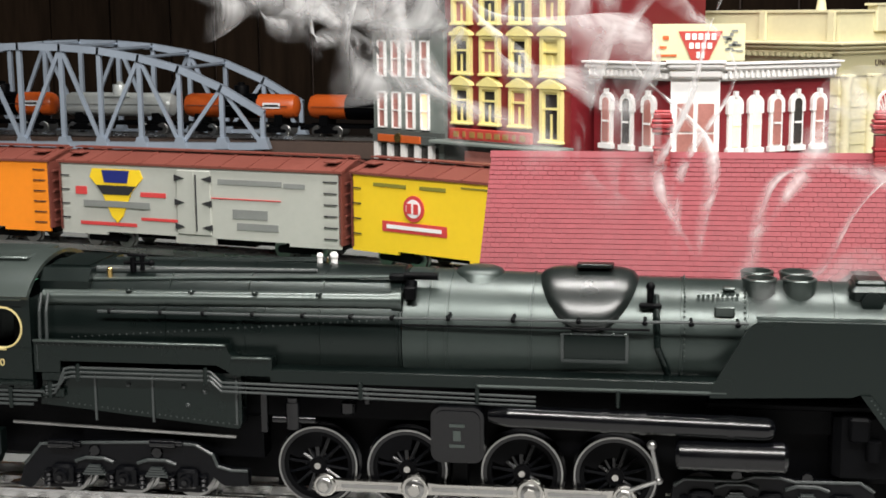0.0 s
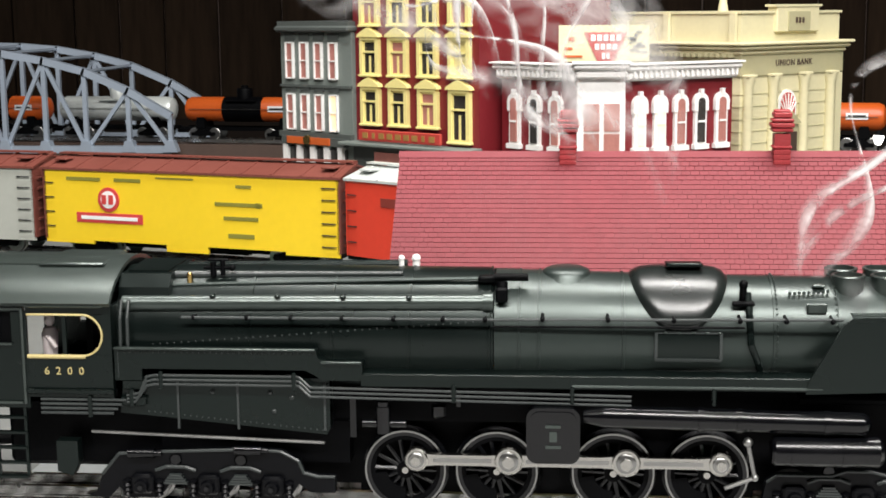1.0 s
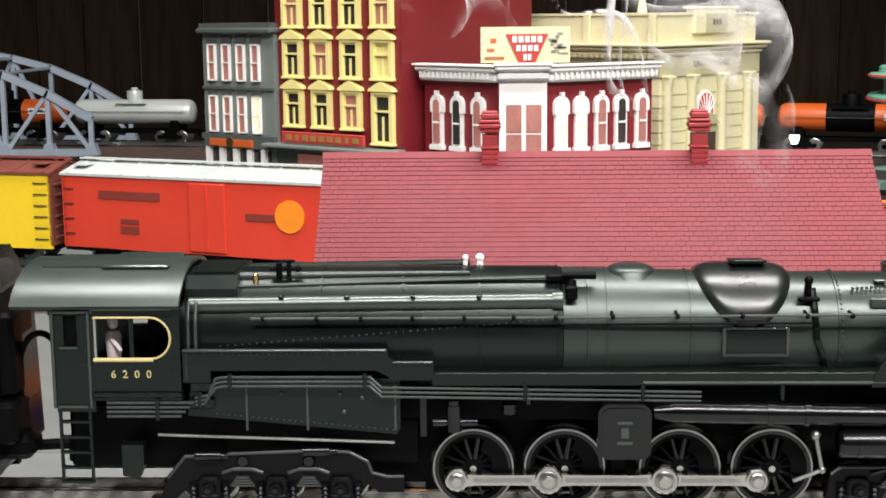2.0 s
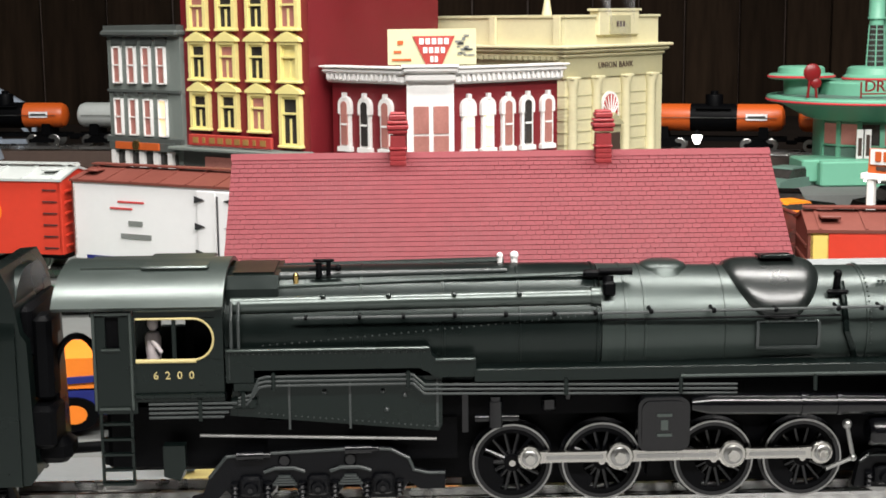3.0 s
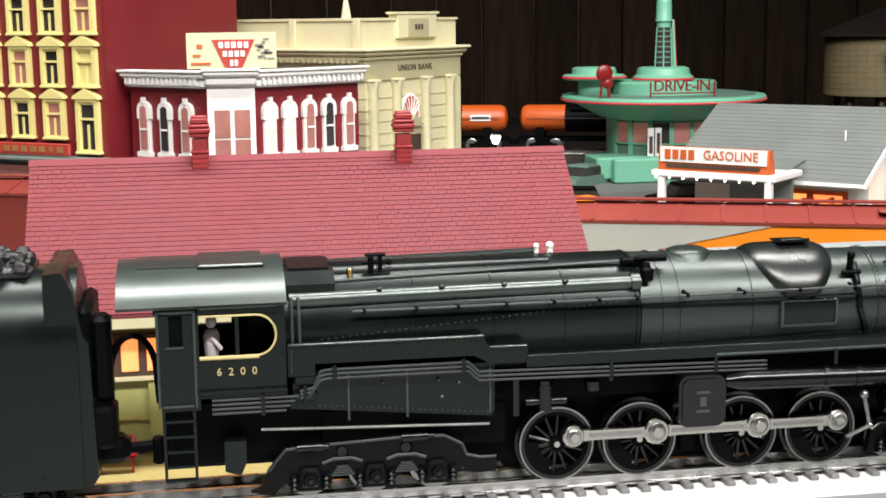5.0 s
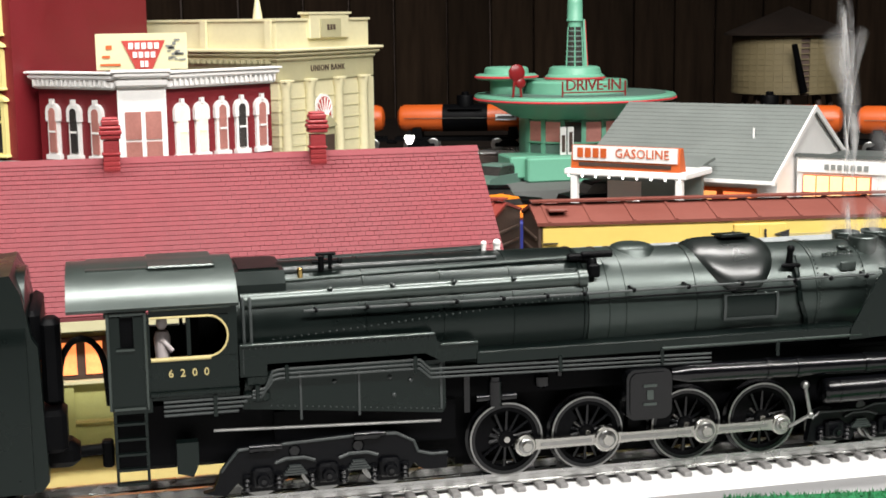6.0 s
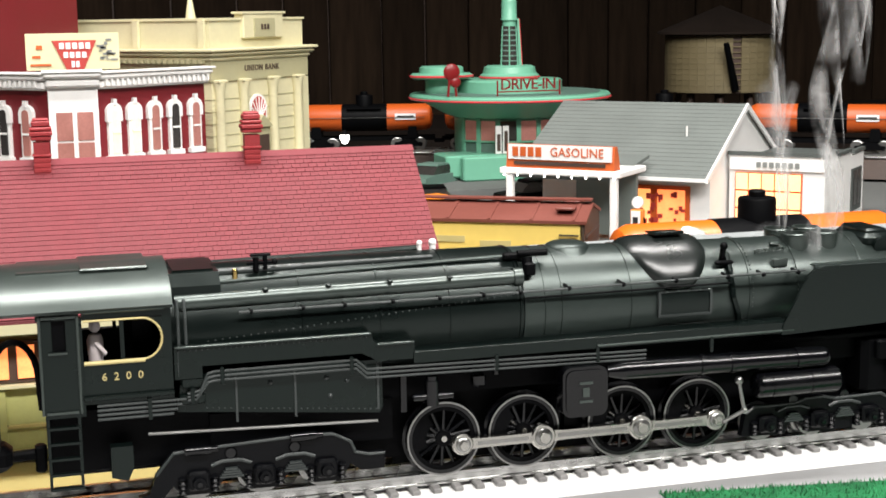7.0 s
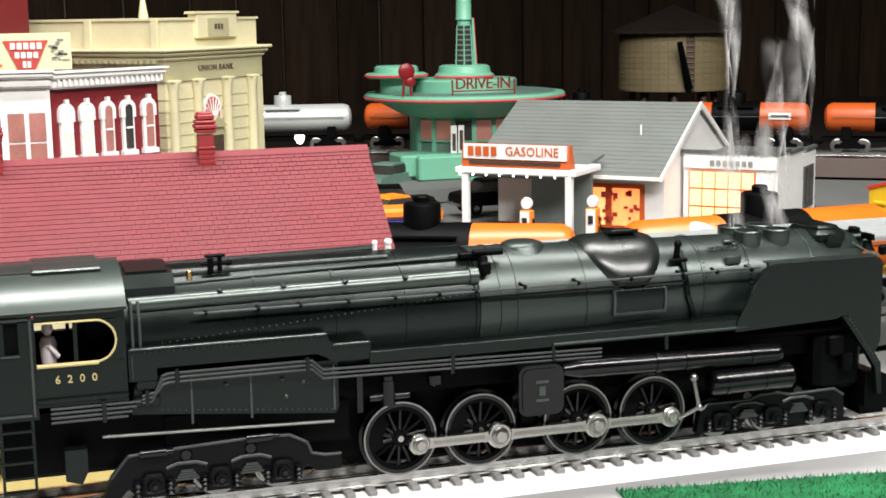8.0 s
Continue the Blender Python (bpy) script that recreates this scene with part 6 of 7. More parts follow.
for i, a in enumerate(range(-150, -29, 20)):
    x, y = math.cos(radians(a)), math.sin(radians(a))
    m = (M["lit_soft"], M["lit_soft"], M["dark_glass"], M["lit_soft"], M["lit_soft"], M["dark_glass"], M["lit_soft"])[i]
    part("window", Shape().box(x * 0.0752, y * 0.0752, 0.0605, 0.003, 0.0225, 0.0255, rz=a), m, dr, "window with a rosy glow")
    part("ledge", Shape().box(x * 0.0765, y * 0.0765, 0.0465, 0.006, 0.026, 0.0018, rz=a), M["mint"], dr)
    part("opening", Shape().box(x * 0.0752, y * 0.0752, 0.034, 0.003, 0.0215, 0.020, rz=a), M["mint_dark"], dr)
pst = part("poster", Shape().box(-0.043, -0.0815, 0.0505, 0.008, 0.002, 0.036), M["white"], dr)
part("poster", Shape().box(-0.033, -0.0815, 0.0505, 0.008, 0.002, 0.036), M["white"], dr)
part("poster_picture", Shape().box(-0.043, -0.0828, 0.047, 0.0045, 0.001, 0.022).box(-0.033, -0.0828, 0.049, 0.0045, 0.001, 0.026), M["brown_dark"], pst)
part("canopy_disc", Shape().lathe([(0.122, 0.0975), (0.1335, 0.099), (0.1355, 0.1015), (0.1355, 0.1045), (0.1335, 0.1068), (0.126, 0.1075), (0.0, 0.1078)], (0, 0, 0), "z", 64), M["mint"], dr)
part("deck", Shape().lathe([(0.122, 0.1074), (0.122, 0.1084), (0, 0.1086)], (0, 0, 0), "z", 48), M["mint_dark"], dr)
part("neon_ring", Shape().lathe([(0.1352, 0.1002), (0.1365, 0.1010), (0.1365, 0.1022), (0.1352, 0.1030)], (0, 0, 0), "z", 64), M["neon"], dr, "glowing red tube round the canopy")
part("upper_drum", Shape().lathe([(0.0705, 0.1080), (0.0705, 0.1230), (0.0685, 0.1250), (0.0, 0.1256)], (0, 0, 0), "z", 48), M["mint"], dr)
part("turret_base", Shape().lathe([(0.040, 0.1250), (0.040, 0.1300), (0.036, 0.1330), (0.034, 0.1410), (0.030, 0.1430), (0.0, 0.1435)], (0, 0, 0), "z", 40), M["mint"], dr)
part("neon_ring", Shape().lathe([(0.0402, 0.1265), (0.0412, 0.1272), (0.0412, 0.1284), (0.0402, 0.129)], (0, 0, 0), "z", 40), M["neon"], dr)
tw = part("tower", Shape().lathe([(0.0124, 0.142), (0.0100, 0.195)], (0, 0, 0), "z", 20), M["dark_glass"], dr, "dark glazed tower")
for k in range(6):
    a = radians(60 * k + 12)
    part("tower_rib", Shape().rod((0.0128 * math.cos(a), 0.0128 * math.sin(a), 0.142), (0.0103 * math.cos(a), 0.0103 * math.sin(a), 0.195), 0.0010, 0.0008, 6), M["mint"], tw)
part("tower_fin", Shape().prism([(0.0122, 0.142), (0.0165, 0.142), (0.0128, 0.205), (0.0100, 0.205)], -0.0035, 0.0035), M["mint"], tw, "tall mint green fin")
for k in range(7):
    part("tower_hoop", Shape().lathe([(0.0122 - 0.0003 * k, 0.148 + 0.0068 * k), (0.0127 - 0.0003 * k, 0.1486 + 0.0068 * k), (0.0127 - 0.0003 * k, 0.1494 + 0.0068 * k), (0.0122 - 0.0003 * k, 0.150 + 0.0068 * k)], (0, 0, 0), "z", 20), M["mint_dark"], tw)
part("tower_neck", Shape().lathe([(0.0092, 0.194), (0.0092, 0.2035)], (0, 0, 0), "z", 20), M["mint"], tw)
part("tower_cap", Shape().lathe([(0.0112, 0.2028), (0.0112, 0.2050), (0.0104, 0.2062), (0.0102, 0.2260), (0.0094, 0.2310), (0.0070, 0.2350), (0.0, 0.2362)], (0, 0, 0), "z", 28), M["mint"], dr)
part("neon_strip", Shape().rod((0.0172, -0.0030, 0.143), (0.0132, -0.0030, 0.205), 0.0006, n=6), M["neon"], dr)
part("small_disc", Shape().lathe([(0.0, 0.127), (0.038, 0.1275), (0.0418, 0.1295), (0.0418, 0.1325), (0.039, 0.1345), (0.03, 0.1350), (0.029, 0.1420), (0.026, 0.1440), (0.0, 0.1445)], (-0.094, 0.005, 0), "z", 40), M["mint"], dr)
part("small_disc_stem", Shape().rod((-0.094, 0.005, 0.107), (-0.094, 0.005, 0.128), 0.022, n=24), M["mint"], dr)
part("neon_ring", Shape().lathe([(0.0418, 0.1297), (0.0428, 0.1303), (0.0428, 0.1320), (0.0418, 0.1326)], (-0.094, 0.005, 0), "z", 40), M["neon"], dr)
sign = moved(text_shape("DRIVE-IN", 0.0200, 0.0012, 0.92), -0.011, -0.108, 0.1225)
sg = part("roof_letters", sign, M["sign_bright"], dr, "red upright letters DRIVE-IN", smooth=False)
part("letter_rail", Shape().box(-0.011, -0.108, 0.1138, 0.082, 0.002, 0.0016).rod((-0.0525, -0.108, 0.105), (-0.0525, -0.108, 0.128), 0.0011).rod((0.0315, -0.108, 0.107), (0.0315, -0.108, 0.128), 0.0011), M["sign_bright"], sg)
part("roof_ornament", Shape().ball((-0.104, -0.078, 0.139), 0.011, 14, 10, sy=0.3).rod((-0.109, -0.078, 0.108), (-0.107, -0.078, 0.131), 0.0016).rod((-0.098, -0.078, 0.108), (-0.1, -0.078, 0.131), 0.0016).ball((-0.099, -0.078, 0.126), 0.007, 12, 8, sy=0.4), M["sign_bright"], dr, "plain red cut-out ornament")

lone("parking_lot", Shape().box(0.70, 1.83, 0.0060, 0.62, 0.38, 0.0165), M["table"], "raised grey lot under the drive-in", "parking lot")

# ---- petrol station ----
gs = thing("petrol_station", "white model petrol station with a grey roof and lit windows", "building", (0.745, 1.39, 0), -45)
gs.scale = (1.0, 1.0, 1.065)
part("house_wall", Shape().box(-0.098, 0, 0.029, 0.19, 0.222, 0.058), M["white"], gs, smooth=False)
part("gable", Shape().prism([(-0.118, 0.058), (0.118, 0.058), (0, 0.115)], -0.196, -0.003, "x"), M["white"], gs)
rf = part("roof", Shape().prism([(-0.134, 0.0545), (0, 0.1185), (0.134, 0.0545), (0.134, 0.0515), (0, 0.1150), (-0.134, 0.0515)], -0.218, 0.0, "x"), M["gas_roof"], gs, smooth=False)
part("barge_board", Shape().prism([(-0.134, 0.0552), (0, 0.1192), (0.134, 0.0552), (0.134, 0.0500), (0, 0.1130), (-0.134, 0.0500)], 0.0, 0.0022, "x"), M["white"], rf)
part("eave_board", Shape().box(-0.109, -0.1345, 0.0528, 0.218, 0.002, 0.0035), M["white"], rf)
for k in range(18):
    y = -0.128 + 0.0072 * k
    part("shingle_course", Shape().box(-0.109, y, 0.1187 - 0.0640 * abs(y) / 0.134 - 0.00012, 0.2175, 0.0008, 0.0004), M["gas_roof"], rf)
part("roof_vent", Shape().rod((-0.046, -0.062, 0.088), (-0.046, -0.062, 0.099), 0.0010, n=8), M["white"], rf)
shop = part("shop_window", Shape().box(-0.078, -0.1118, 0.022, 0.108, 0.003, 0.044), M["gas_orange"], gs)
for k, x in enumerate((-0.117, -0.082, -0.044)):
    part("pane", Shape().box(x, -0.1138, 0.0215, 0.030, 0.0016, 0.037), M["lit_garage"] if k == 1 else M["lit_store"], shop, "warm lit shop pane")
goods = Shape()
rng = random.Random(3)
for i in range(34):
    goods.box(-0.075 + rng.uniform(-0.052, 0.048), -0.1152, rng.uniform(0.008, 0.036), rng.uniform(0.002, 0.006), 0.0012, rng.uniform(0.002, 0.006))
part("goods", goods, M["sign_red"], shop, kind="stuff", smooth=False)
part("porch_roof", Shape().prism([(-0.215, 0.0605), (-0.12, 0.0745), (-0.12, 0.0715), (-0.215, 0.0575)], -0.185, -0.066, "x"), M["gas_roof"], gs)
ga = part("garage", Shape().box(0.0515, 0.026, 0.032, 0.101, 0.17, 0.064).box(0.0515, -0.0570, 0.068, 0.101, 0.004, 0.008).box(0.1, -0.034, 0.068, 0.004, 0.046, 0.0078).box(0.1, 0.021, 0.0665, 0.004, 0.06, 0.005), M["white"], gs, smooth=False)
part("flat_roof", Shape().box(0.050, 0.027, 0.0645, 0.095, 0.162, 0.0012), M["grey_dark"], ga, "dark flat garage roof")
part("coping", Shape().box(0.0515, -0.0585, 0.0735, 0.105, 0.005, 0.0035).box(0.1015, -0.035, 0.0735, 0.005, 0.05, 0.0035).box(0.1015, 0.02, 0.0705, 0.005, 0.055, 0.0035).box(0.1015, 0.085, 0.0675, 0.005, 0.05, 0.0035), M["grey_dark"], ga)
part("sign_band", Shape().box(0.0515, -0.0605, 0.063, 0.1, 0.002, 0.011), M["white"], ga)
s = Shape()
for k in range(7):
    s.box(0.033 + 0.0068 * k, -0.0622, 0.063, 0.0046, 0.001, 0.0052)
part("lettering", s, M["ink_grey"], ga, smooth=False)
gd = part("garage_door", Shape().box(0.0435, -0.0602, 0.0275, 0.071, 0.003, 0.055), M["gas_orange"], ga)
for r in range(3):
    for k in range(5):
        part("pane", Shape().box(0.0155 + 0.014 * k, -0.0622, 0.0105 + 0.0178 * r, 0.0125, 0.0016, 0.016), M["lit_garage"], gd, "glowing garage pane")
part("side_door", Shape().box(0.1025, 0.075, 0.028, 0.002, 0.045, 0.044), M["grey_dark"], ga)
part("side_pane", Shape().box(0.1038, 0.066, 0.03, 0.001, 0.012, 0.036).box(0.1038, 0.083, 0.03, 0.001, 0.012, 0.036), M["dark_glass"], ga)
cn = part("pump_canopy", Shape().box(-0.122, -0.19, 0.0648, 0.132, 0.072, 0.006, chamfer=0.001), M["white"], gs, smooth=False)
for k in range(9):
    part("canopy_bulb", Shape().ball((-0.182 + 0.015 * k, -0.227, 0.0612), 0.0011, 8, 6), M["lamp_glow"], cn, "small white bulb")
part("post", Shape().box(-0.178, -0.221, 0.031, 0.0075, 0.007, 0.062, chamfer=0.001), M["white"], cn)
part("post", Shape().box(-0.064, -0.221, 0.031, 0.0075, 0.007, 0.062, chamfer=0.001), M["white"], cn)
# plain grey panel below the right part of the canopy
part("grey_panel", Shape().box(-0.095, -0.165, 0.031, 0.066, 0.006, 0.062), M["grey_wall"], cn)
rb = part("roof_sign", Shape().prism([(-0.222, 0.068), (-0.205, 0.068), (-0.213, 0.0900), (-0.2195, 0.0900)], -0.182, -0.064, "x"), M["gas_orange"], gs, "orange roof sign box")
part("sign_panel", Shape().box(-0.123, -0.2212, 0.0830, 0.113, 0.003, 0.0140), M["white"], rb)
part("sign_letters", moved(text_shape("GASOLINE", 0.0122, 0.0004, 1.02), -0.1035, -0.2232, 0.0835), M["gas_orange"], rb, "orange letters GASOLINE", smooth=False)
s = Shape()
for k in range(4):
    s.box(-0.171 + 0.0086 * k, -0.2232, 0.0835, 0.0062, 0.001, 0.0088)
part("lettering", s, M["gas_orange"], rb, smooth=False)
part("lettering", Shape().box(-0.123, -0.2222, 0.0725, 0.10, 0.001, 0.0035), M["brown_dark"], rb)

# petrol pumps under the canopy
pump = thing("petrol_pump", "orange and white petrol pump with a round globe", "petrol pump", (0.492, 1.262, 0), -45, group="pumps at the petrol station")
pb = part("body", Shape().box(0, 0, 0.019, 0.012, 0.010, 0.038, chamfer=0.001), M["pump_orange"], pump)
part("face", Shape().box(0, -0.0054, 0.022, 0.0095, 0.001, 0.030), M["white"], pb)
part("dial", Shape().box(0, -0.0062, 0.027, 0.005, 0.001, 0.008), M["ink"], pb)
part("globe", Shape().lathe([(0, -0.002), (0.0055, -0.002), (0.006, 0), (0.0055, 0.002), (0, 0.002)], (0, 0, 0.0445), "y", 18), M["white"], pump)
part("hose", Shape().pipe([(0.0065, 0, 0.03), (0.0095, -0.001, 0.016), (0.0075, -0.002, 0.008), (0.0065, 0, 0.02)], 0.0008), M["black"], pump)
copy_thing(pump, pose(0.556, 1.25, 0, 0, 0, -45))

# ---- water tower ----
wt = thing("water_tower", "cream slatted model water tower with a dark conical roof", "water tower", (1.172, 2.3, 0.0155))
part("tank", Shape().lathe([(0.092, 0.068), (0.094, 0.07), (0.094, 0.168), (0.092, 0.17)], (0, 0, 0), "z", 40), M["brown_dark"], wt)
for k in range(40):
    a = 360 * k / 40
    if -106 < ((a + 180) % 360 - 180) < -93:
        continue
    part("stave", Shape().box(0.0945 * math.cos(radians(a)), 0.0945 * math.sin(radians(a)), 0.119, 0.003, 0.0147, 0.098, rz=a), M["tank_wood"], wt)
for k in range(11):
    part("hoop", Shape().lathe([(0.0955, 0.072 + 0.0094 * k), (0.0968, 0.0726 + 0.0094 * k), (0.0968, 0.0736 + 0.0094 * k), (0.0955, 0.0742 + 0.0094 * k)], (0, 0, 0), "z", 40), M["tank_wood"], wt)
part("roof", Shape().lathe([(0.112, 0.170), (0.110, 0.174), (0.0, 0.219)], (0, 0, 0), "z", 24), M["black_ground"], wt)
part("spout", Shape().rod((-0.02, -0.1, 0.075), (-0.045, -0.112, 0.155), 0.007, 0.005, 12), M["black"], wt)
for k in range(8):
    a = radians(45 * k + 20)
    part("leg", Shape().rod((0.085 * math.cos(a), 0.085 * math.sin(a), -0.0155), (0.07 * math.cos(a), 0.07 * math.sin(a), 0.068), 0.006, n=8), M["brown_dark"], wt)

# ---- truss bridge ----
br = thing("truss_bridge", "silver bowstring truss railway bridge over the back track", "bridge", (-0.614, 2.2, -0.003))
xs = [0.0, -0.066, -0.135, -0.2, -0.266, -0.33, -0.4, -0.467, -0.533, -0.599, -0.665, -0.734, -0.8]
tops = [0.0747, 0.1136, 0.1438, 0.161, 0.1725, 0.178, 0.180, 0.178, 0.1725, 0.161, 0.1438, 0.1136, 0.0747]
for y in (0.0, 0.25):
    tr = new("truss")
    tr.parent = br
    tr.empty_display_size = 0.01
    for i in range(12):
        a, c2 = (xs[i], y, tops[i]), (xs[i + 1], y, tops[i + 1])
        d = (Vector(c2) - Vector(a))
        ang = math.degrees(math.atan2(-d.z, d.x))
        mid = (Vector(a) + Vector(c2)) / 2
        part("top_chord", Shape().box(*mid, d.length + 0.004, 0.014, 0.011, ry=ang), M["bridge"], tr)
        part("bottom_chord", Shape().box(mid.x, y, 0.022, abs(d.x) + 0.001, 0.014, 0.011), M["bridge"], tr)
        lo, hi = ((xs[i + 1], 0.022), (xs[i], tops[i])) if i < 6 else ((xs[i], 0.022), (xs[i + 1], tops[i + 1]))
        if i % 2 == 0:
            lo, hi = ((xs[i], 0.022), (xs[i + 1], tops[i + 1]))
        else:
            lo, hi = ((xs[i + 1], 0.022), (xs[i], tops[i]))
        dv = Vector((hi[0] - lo[0], 0, hi[1] - lo[1]))
        part("diagonal", Shape().box((lo[0] + hi[0]) / 2, y, (lo[1] + hi[1]) / 2, dv.length, 0.006, 0.006, ry=math.degrees(math.atan2(-dv.z, dv.x))), M["bridge"], tr)
    for i in range(13):
        part("upright", Shape().box(xs[i], y, (tops[i] + 0.022) / 2, 0.007, 0.008, tops[i] - 0.022), M["bridge"], tr)
        part("gusset", Shape().prism([(xs[i] - 0.012, 0.018), (xs[i] + 0.012, 0.018), (xs[i] + 0.006, 0.036), (xs[i] - 0.006, 0.036)], y - 0.009, y + 0.009), M["bridge"], tr)
for i in range(2, 11):
    part("cross_brace", Shape().rod((xs[i], 0, tops[i]), (xs[i], 0.25, tops[i]), 0.003, n=6), M["bridge"], br)

# ---- small things of the town ----
def lamp_post(x, y, h, glow):
    p = thing("street_lamp", "small black street lamp with a glowing white globe", "street lamp", (x, y, 0), group="street lamps")
    part("pole", Shape().lathe([(0.004, 0), (0.003, 0.004), (0.0014, 0.008), (0.0012, h)], (0, 0, 0), "z", 10), M["black"], p)
    part("globe", Shape().lathe([(0.003, h - 0.001), (0.0058, h + 0.006), (0.0052, h + 0.0095), (0.0, h + 0.0105)], (0, 0, 0), "z", 14), glow, p, "glowing white globe")
    part("cap", Shape().lathe([(0.006, h + 0.0092), (0.002, h + 0.0135), (0, h + 0.015)], (0, 0, 0), "z", 12), M["black"], p)


lamp_post(0.3358, 1.57, 0.0845, M["lamp_glow"])


def motor_car(name, label, x, y, rz, paint, group="", size=1.0, cab=True):
    """A small model car: body, cabin, glass, wheels, bumper."""
    v = thing(name, label, "car", (x, y, 0), rz, group)
    v.scale = (size, size, size)
    bd = [(-0.048, 0.010), (0.048, 0.010), (0.0495, 0.018), (0.046, 0.0235), (0.02, 0.026), (-0.03, 0.026), (-0.047, 0.0235), (-0.0495, 0.018)]
    bo = part("body", Shape().prism(bd, -0.018, 0.018), paint, v)
    part("cabin", Shape().prism([(-0.028, 0.025), (0.018, 0.025), (0.008, 0.037), (-0.018, 0.037)], -0.0155, 0.0155), M["dark_glass"], bo)
    part("roof", Shape().prism([(-0.0195, 0.0365), (0.0095, 0.0365), (0.0075, 0.039), (-0.0165, 0.039)], -0.0152, 0.0152), paint, bo)
    part("bumper", Shape().box(0.0495, 0, 0.013, 0.003, 0.037, 0.004, chamfer=0.001), M["steel"], bo)
    part("bumper", Shape().box(-0.0495, 0, 0.013, 0.003, 0.037, 0.004, chamfer=0.001), M["steel"], bo)
    for sx in (-0.03, 0.03):
        for sy in (-0.0165, 0.0165):
            w = part("wheel", Shape().rod((sx, sy - 0.003, 0.0075), (sx, sy + 0.003, 0.0075), 0.0075, n=16), M["black"], v)
            part("hubcap", Shape().rod((sx, sy - 0.0035, 0.0075), (sx, sy + 0.0035, 0.0075), 0.0035, n=12), M["steel"], w)
    return v


motor_car("model_car", "yellow model taxi parked by the drive-in", 0.405, 1.42, 20, M["car_orange"])
motor_car("model_car", "black model car with chrome bumpers parked near the pumps", 0.425, 1.50, -12, M["black"])
motor_car("model_car", "black model car parked under the trees of the drive-in lot", 0.55, 1.52, 5, M["black"])
motor_car("model_car", "dark red model car parked before the grey shop", -0.43, 1.56, 12, M["red_car"])
motor_car("model_car", "white model car parked before the grey shop", -0.36, 1.49, -8, M["white"])
motor_car("model_car", "green model car at the drive-in", 0.49, 1.74, 40, M["mint_dark"])
bs = thing("blue_van", "blue model van with an orange stripe parked behind the station", "van", (0.325, 1.22, 0), -8)
part("body", Shape().box(0, 0, 0.028, 0.11, 0.036, 0.036, chamfer=0.004), M["blue"], bs)
part("stripe", Shape().box(0, 0, 0.050, 0.108, 0.034, 0.010, chamfer=0.003), M["pump_orange"], bs)
part("lettering", Shape().box(-0.03, -0.0185, 0.030, 0.024, 0.001, 0.010), M["white"], bs)
for sx in (-0.034, 0.034):
    for sy in (-0.016, 0.016):
        part("wheel", Shape().rod((sx, sy - 0.003, 0.009), (sx, sy + 0.003, 0.009), 0.009, n=16), M["black"], bs)

# lorry and figure on the road beside the station
lr = thing("model_lorry", "orange and dark blue model lorry beside the station", "lorry", (-0.145, 0.80, 0), 4)
lr.scale = (1.0, 1.0, 0.72)
part("box_body", Shape().prism([(-0.06, 0.034), (0.06, 0.034), (0.06, 0.054), (0.05, 0.058), (-0.06, 0.058)], -0.024, 0.024), M["pump_orange"], lr)
part("stripe", Shape().prism([(-0.06, 0.042), (0.06, 0.050), (0.06, 0.045), (-0.06, 0.037)], -0.0255, -0.024), M["blue"], lr)
part("chassis", Shape().box(0, 0, 0.023, 0.122, 0.046, 0.026, chamfer=0.004), M["blue"], lr)
for sx in (-0.038, 0.04):
    for sy in (-0.021, 0.021):
        w = part("wheel", Shape().rod((sx, sy - 0.004, 0.0135), (sx, sy + 0.004, 0.0135), 0.0135, n=20), M["black"], lr)
        part("hub", Shape().rod((sx, sy - 0.0047, 0.0135), (sx, sy + 0.0047, 0.0135), 0.0075, n=14), M["pump_orange"], w)
fg = Shape().ball((0, 0, 0.0345), 0.0034, 10, 8).lathe([(0.0052, 0.013), (0.0058, 0.02), (0.0062, 0.028), (0.004, 0.0312), (0, 0.032)], (0, 0, 0), "z", 12).rod((-0.0026, 0, 0.0), (-0.0026, 0, 0.0145), 0.0022).rod((0.0026, 0, 0), (0.0026, 0, 0.0145), 0.0022).rod((0.006, -0.001, 0.029), (0.0075, -0.002, 0.017), 0.0016)
lone("toy_figure", fg, M["cloth_teal"], "small painted toy figure standing by the track", "figurine", (-0.105, 0.672, 0.009))
lone("loading_dock", Shape().box(-0.185, 0.672, 0.0045, 0.15, 0.05, 0.009, chamfer=0.001), M["canopy"], "grey slab beside the station platform", "slab")
lone("bench", Shape().box(0, 0, 0.008, 0.02, 0.006, 0.0014).box(0, 0.003, 0.013, 0.02, 0.0014, 0.008).box(-0.008, 0, 0.004, 0.0014, 0.006, 0.008).box(0.008, 0, 0.004, 0.0014, 0.006, 0.008), M["red_car"], "tiny dark red bench on the platform", "bench", (-0.045, 0.678, 0.0083))
lone("grass_bank", Shape().box(-0.35, 1.115, 0.009, 0.5, 0.03, 0.018, chamfer=0.006), M["dark_green"], "dark green hedge strip before the freight train", "hedge")

# boards of the back wall
rng = random.Random(11)
x = -2.75
board = {}
while x < 3.5:
    wv = rng.choice((0.10, 0.12, 0.14))
    if wv not in board:
        board[wv] = Shape().box(0, 0, 0, wv - 0.004, 0.014, 2.66, chamfer=0.002).mesh("board", M["wall_wood"])
    ob = new("board", board[wv])
    ob.parent = north
    ob.matrix_basis = pose(x + wv / 2, 3.102 + rng.uniform(-0.003, 0.003), 0.45)
    x += wv

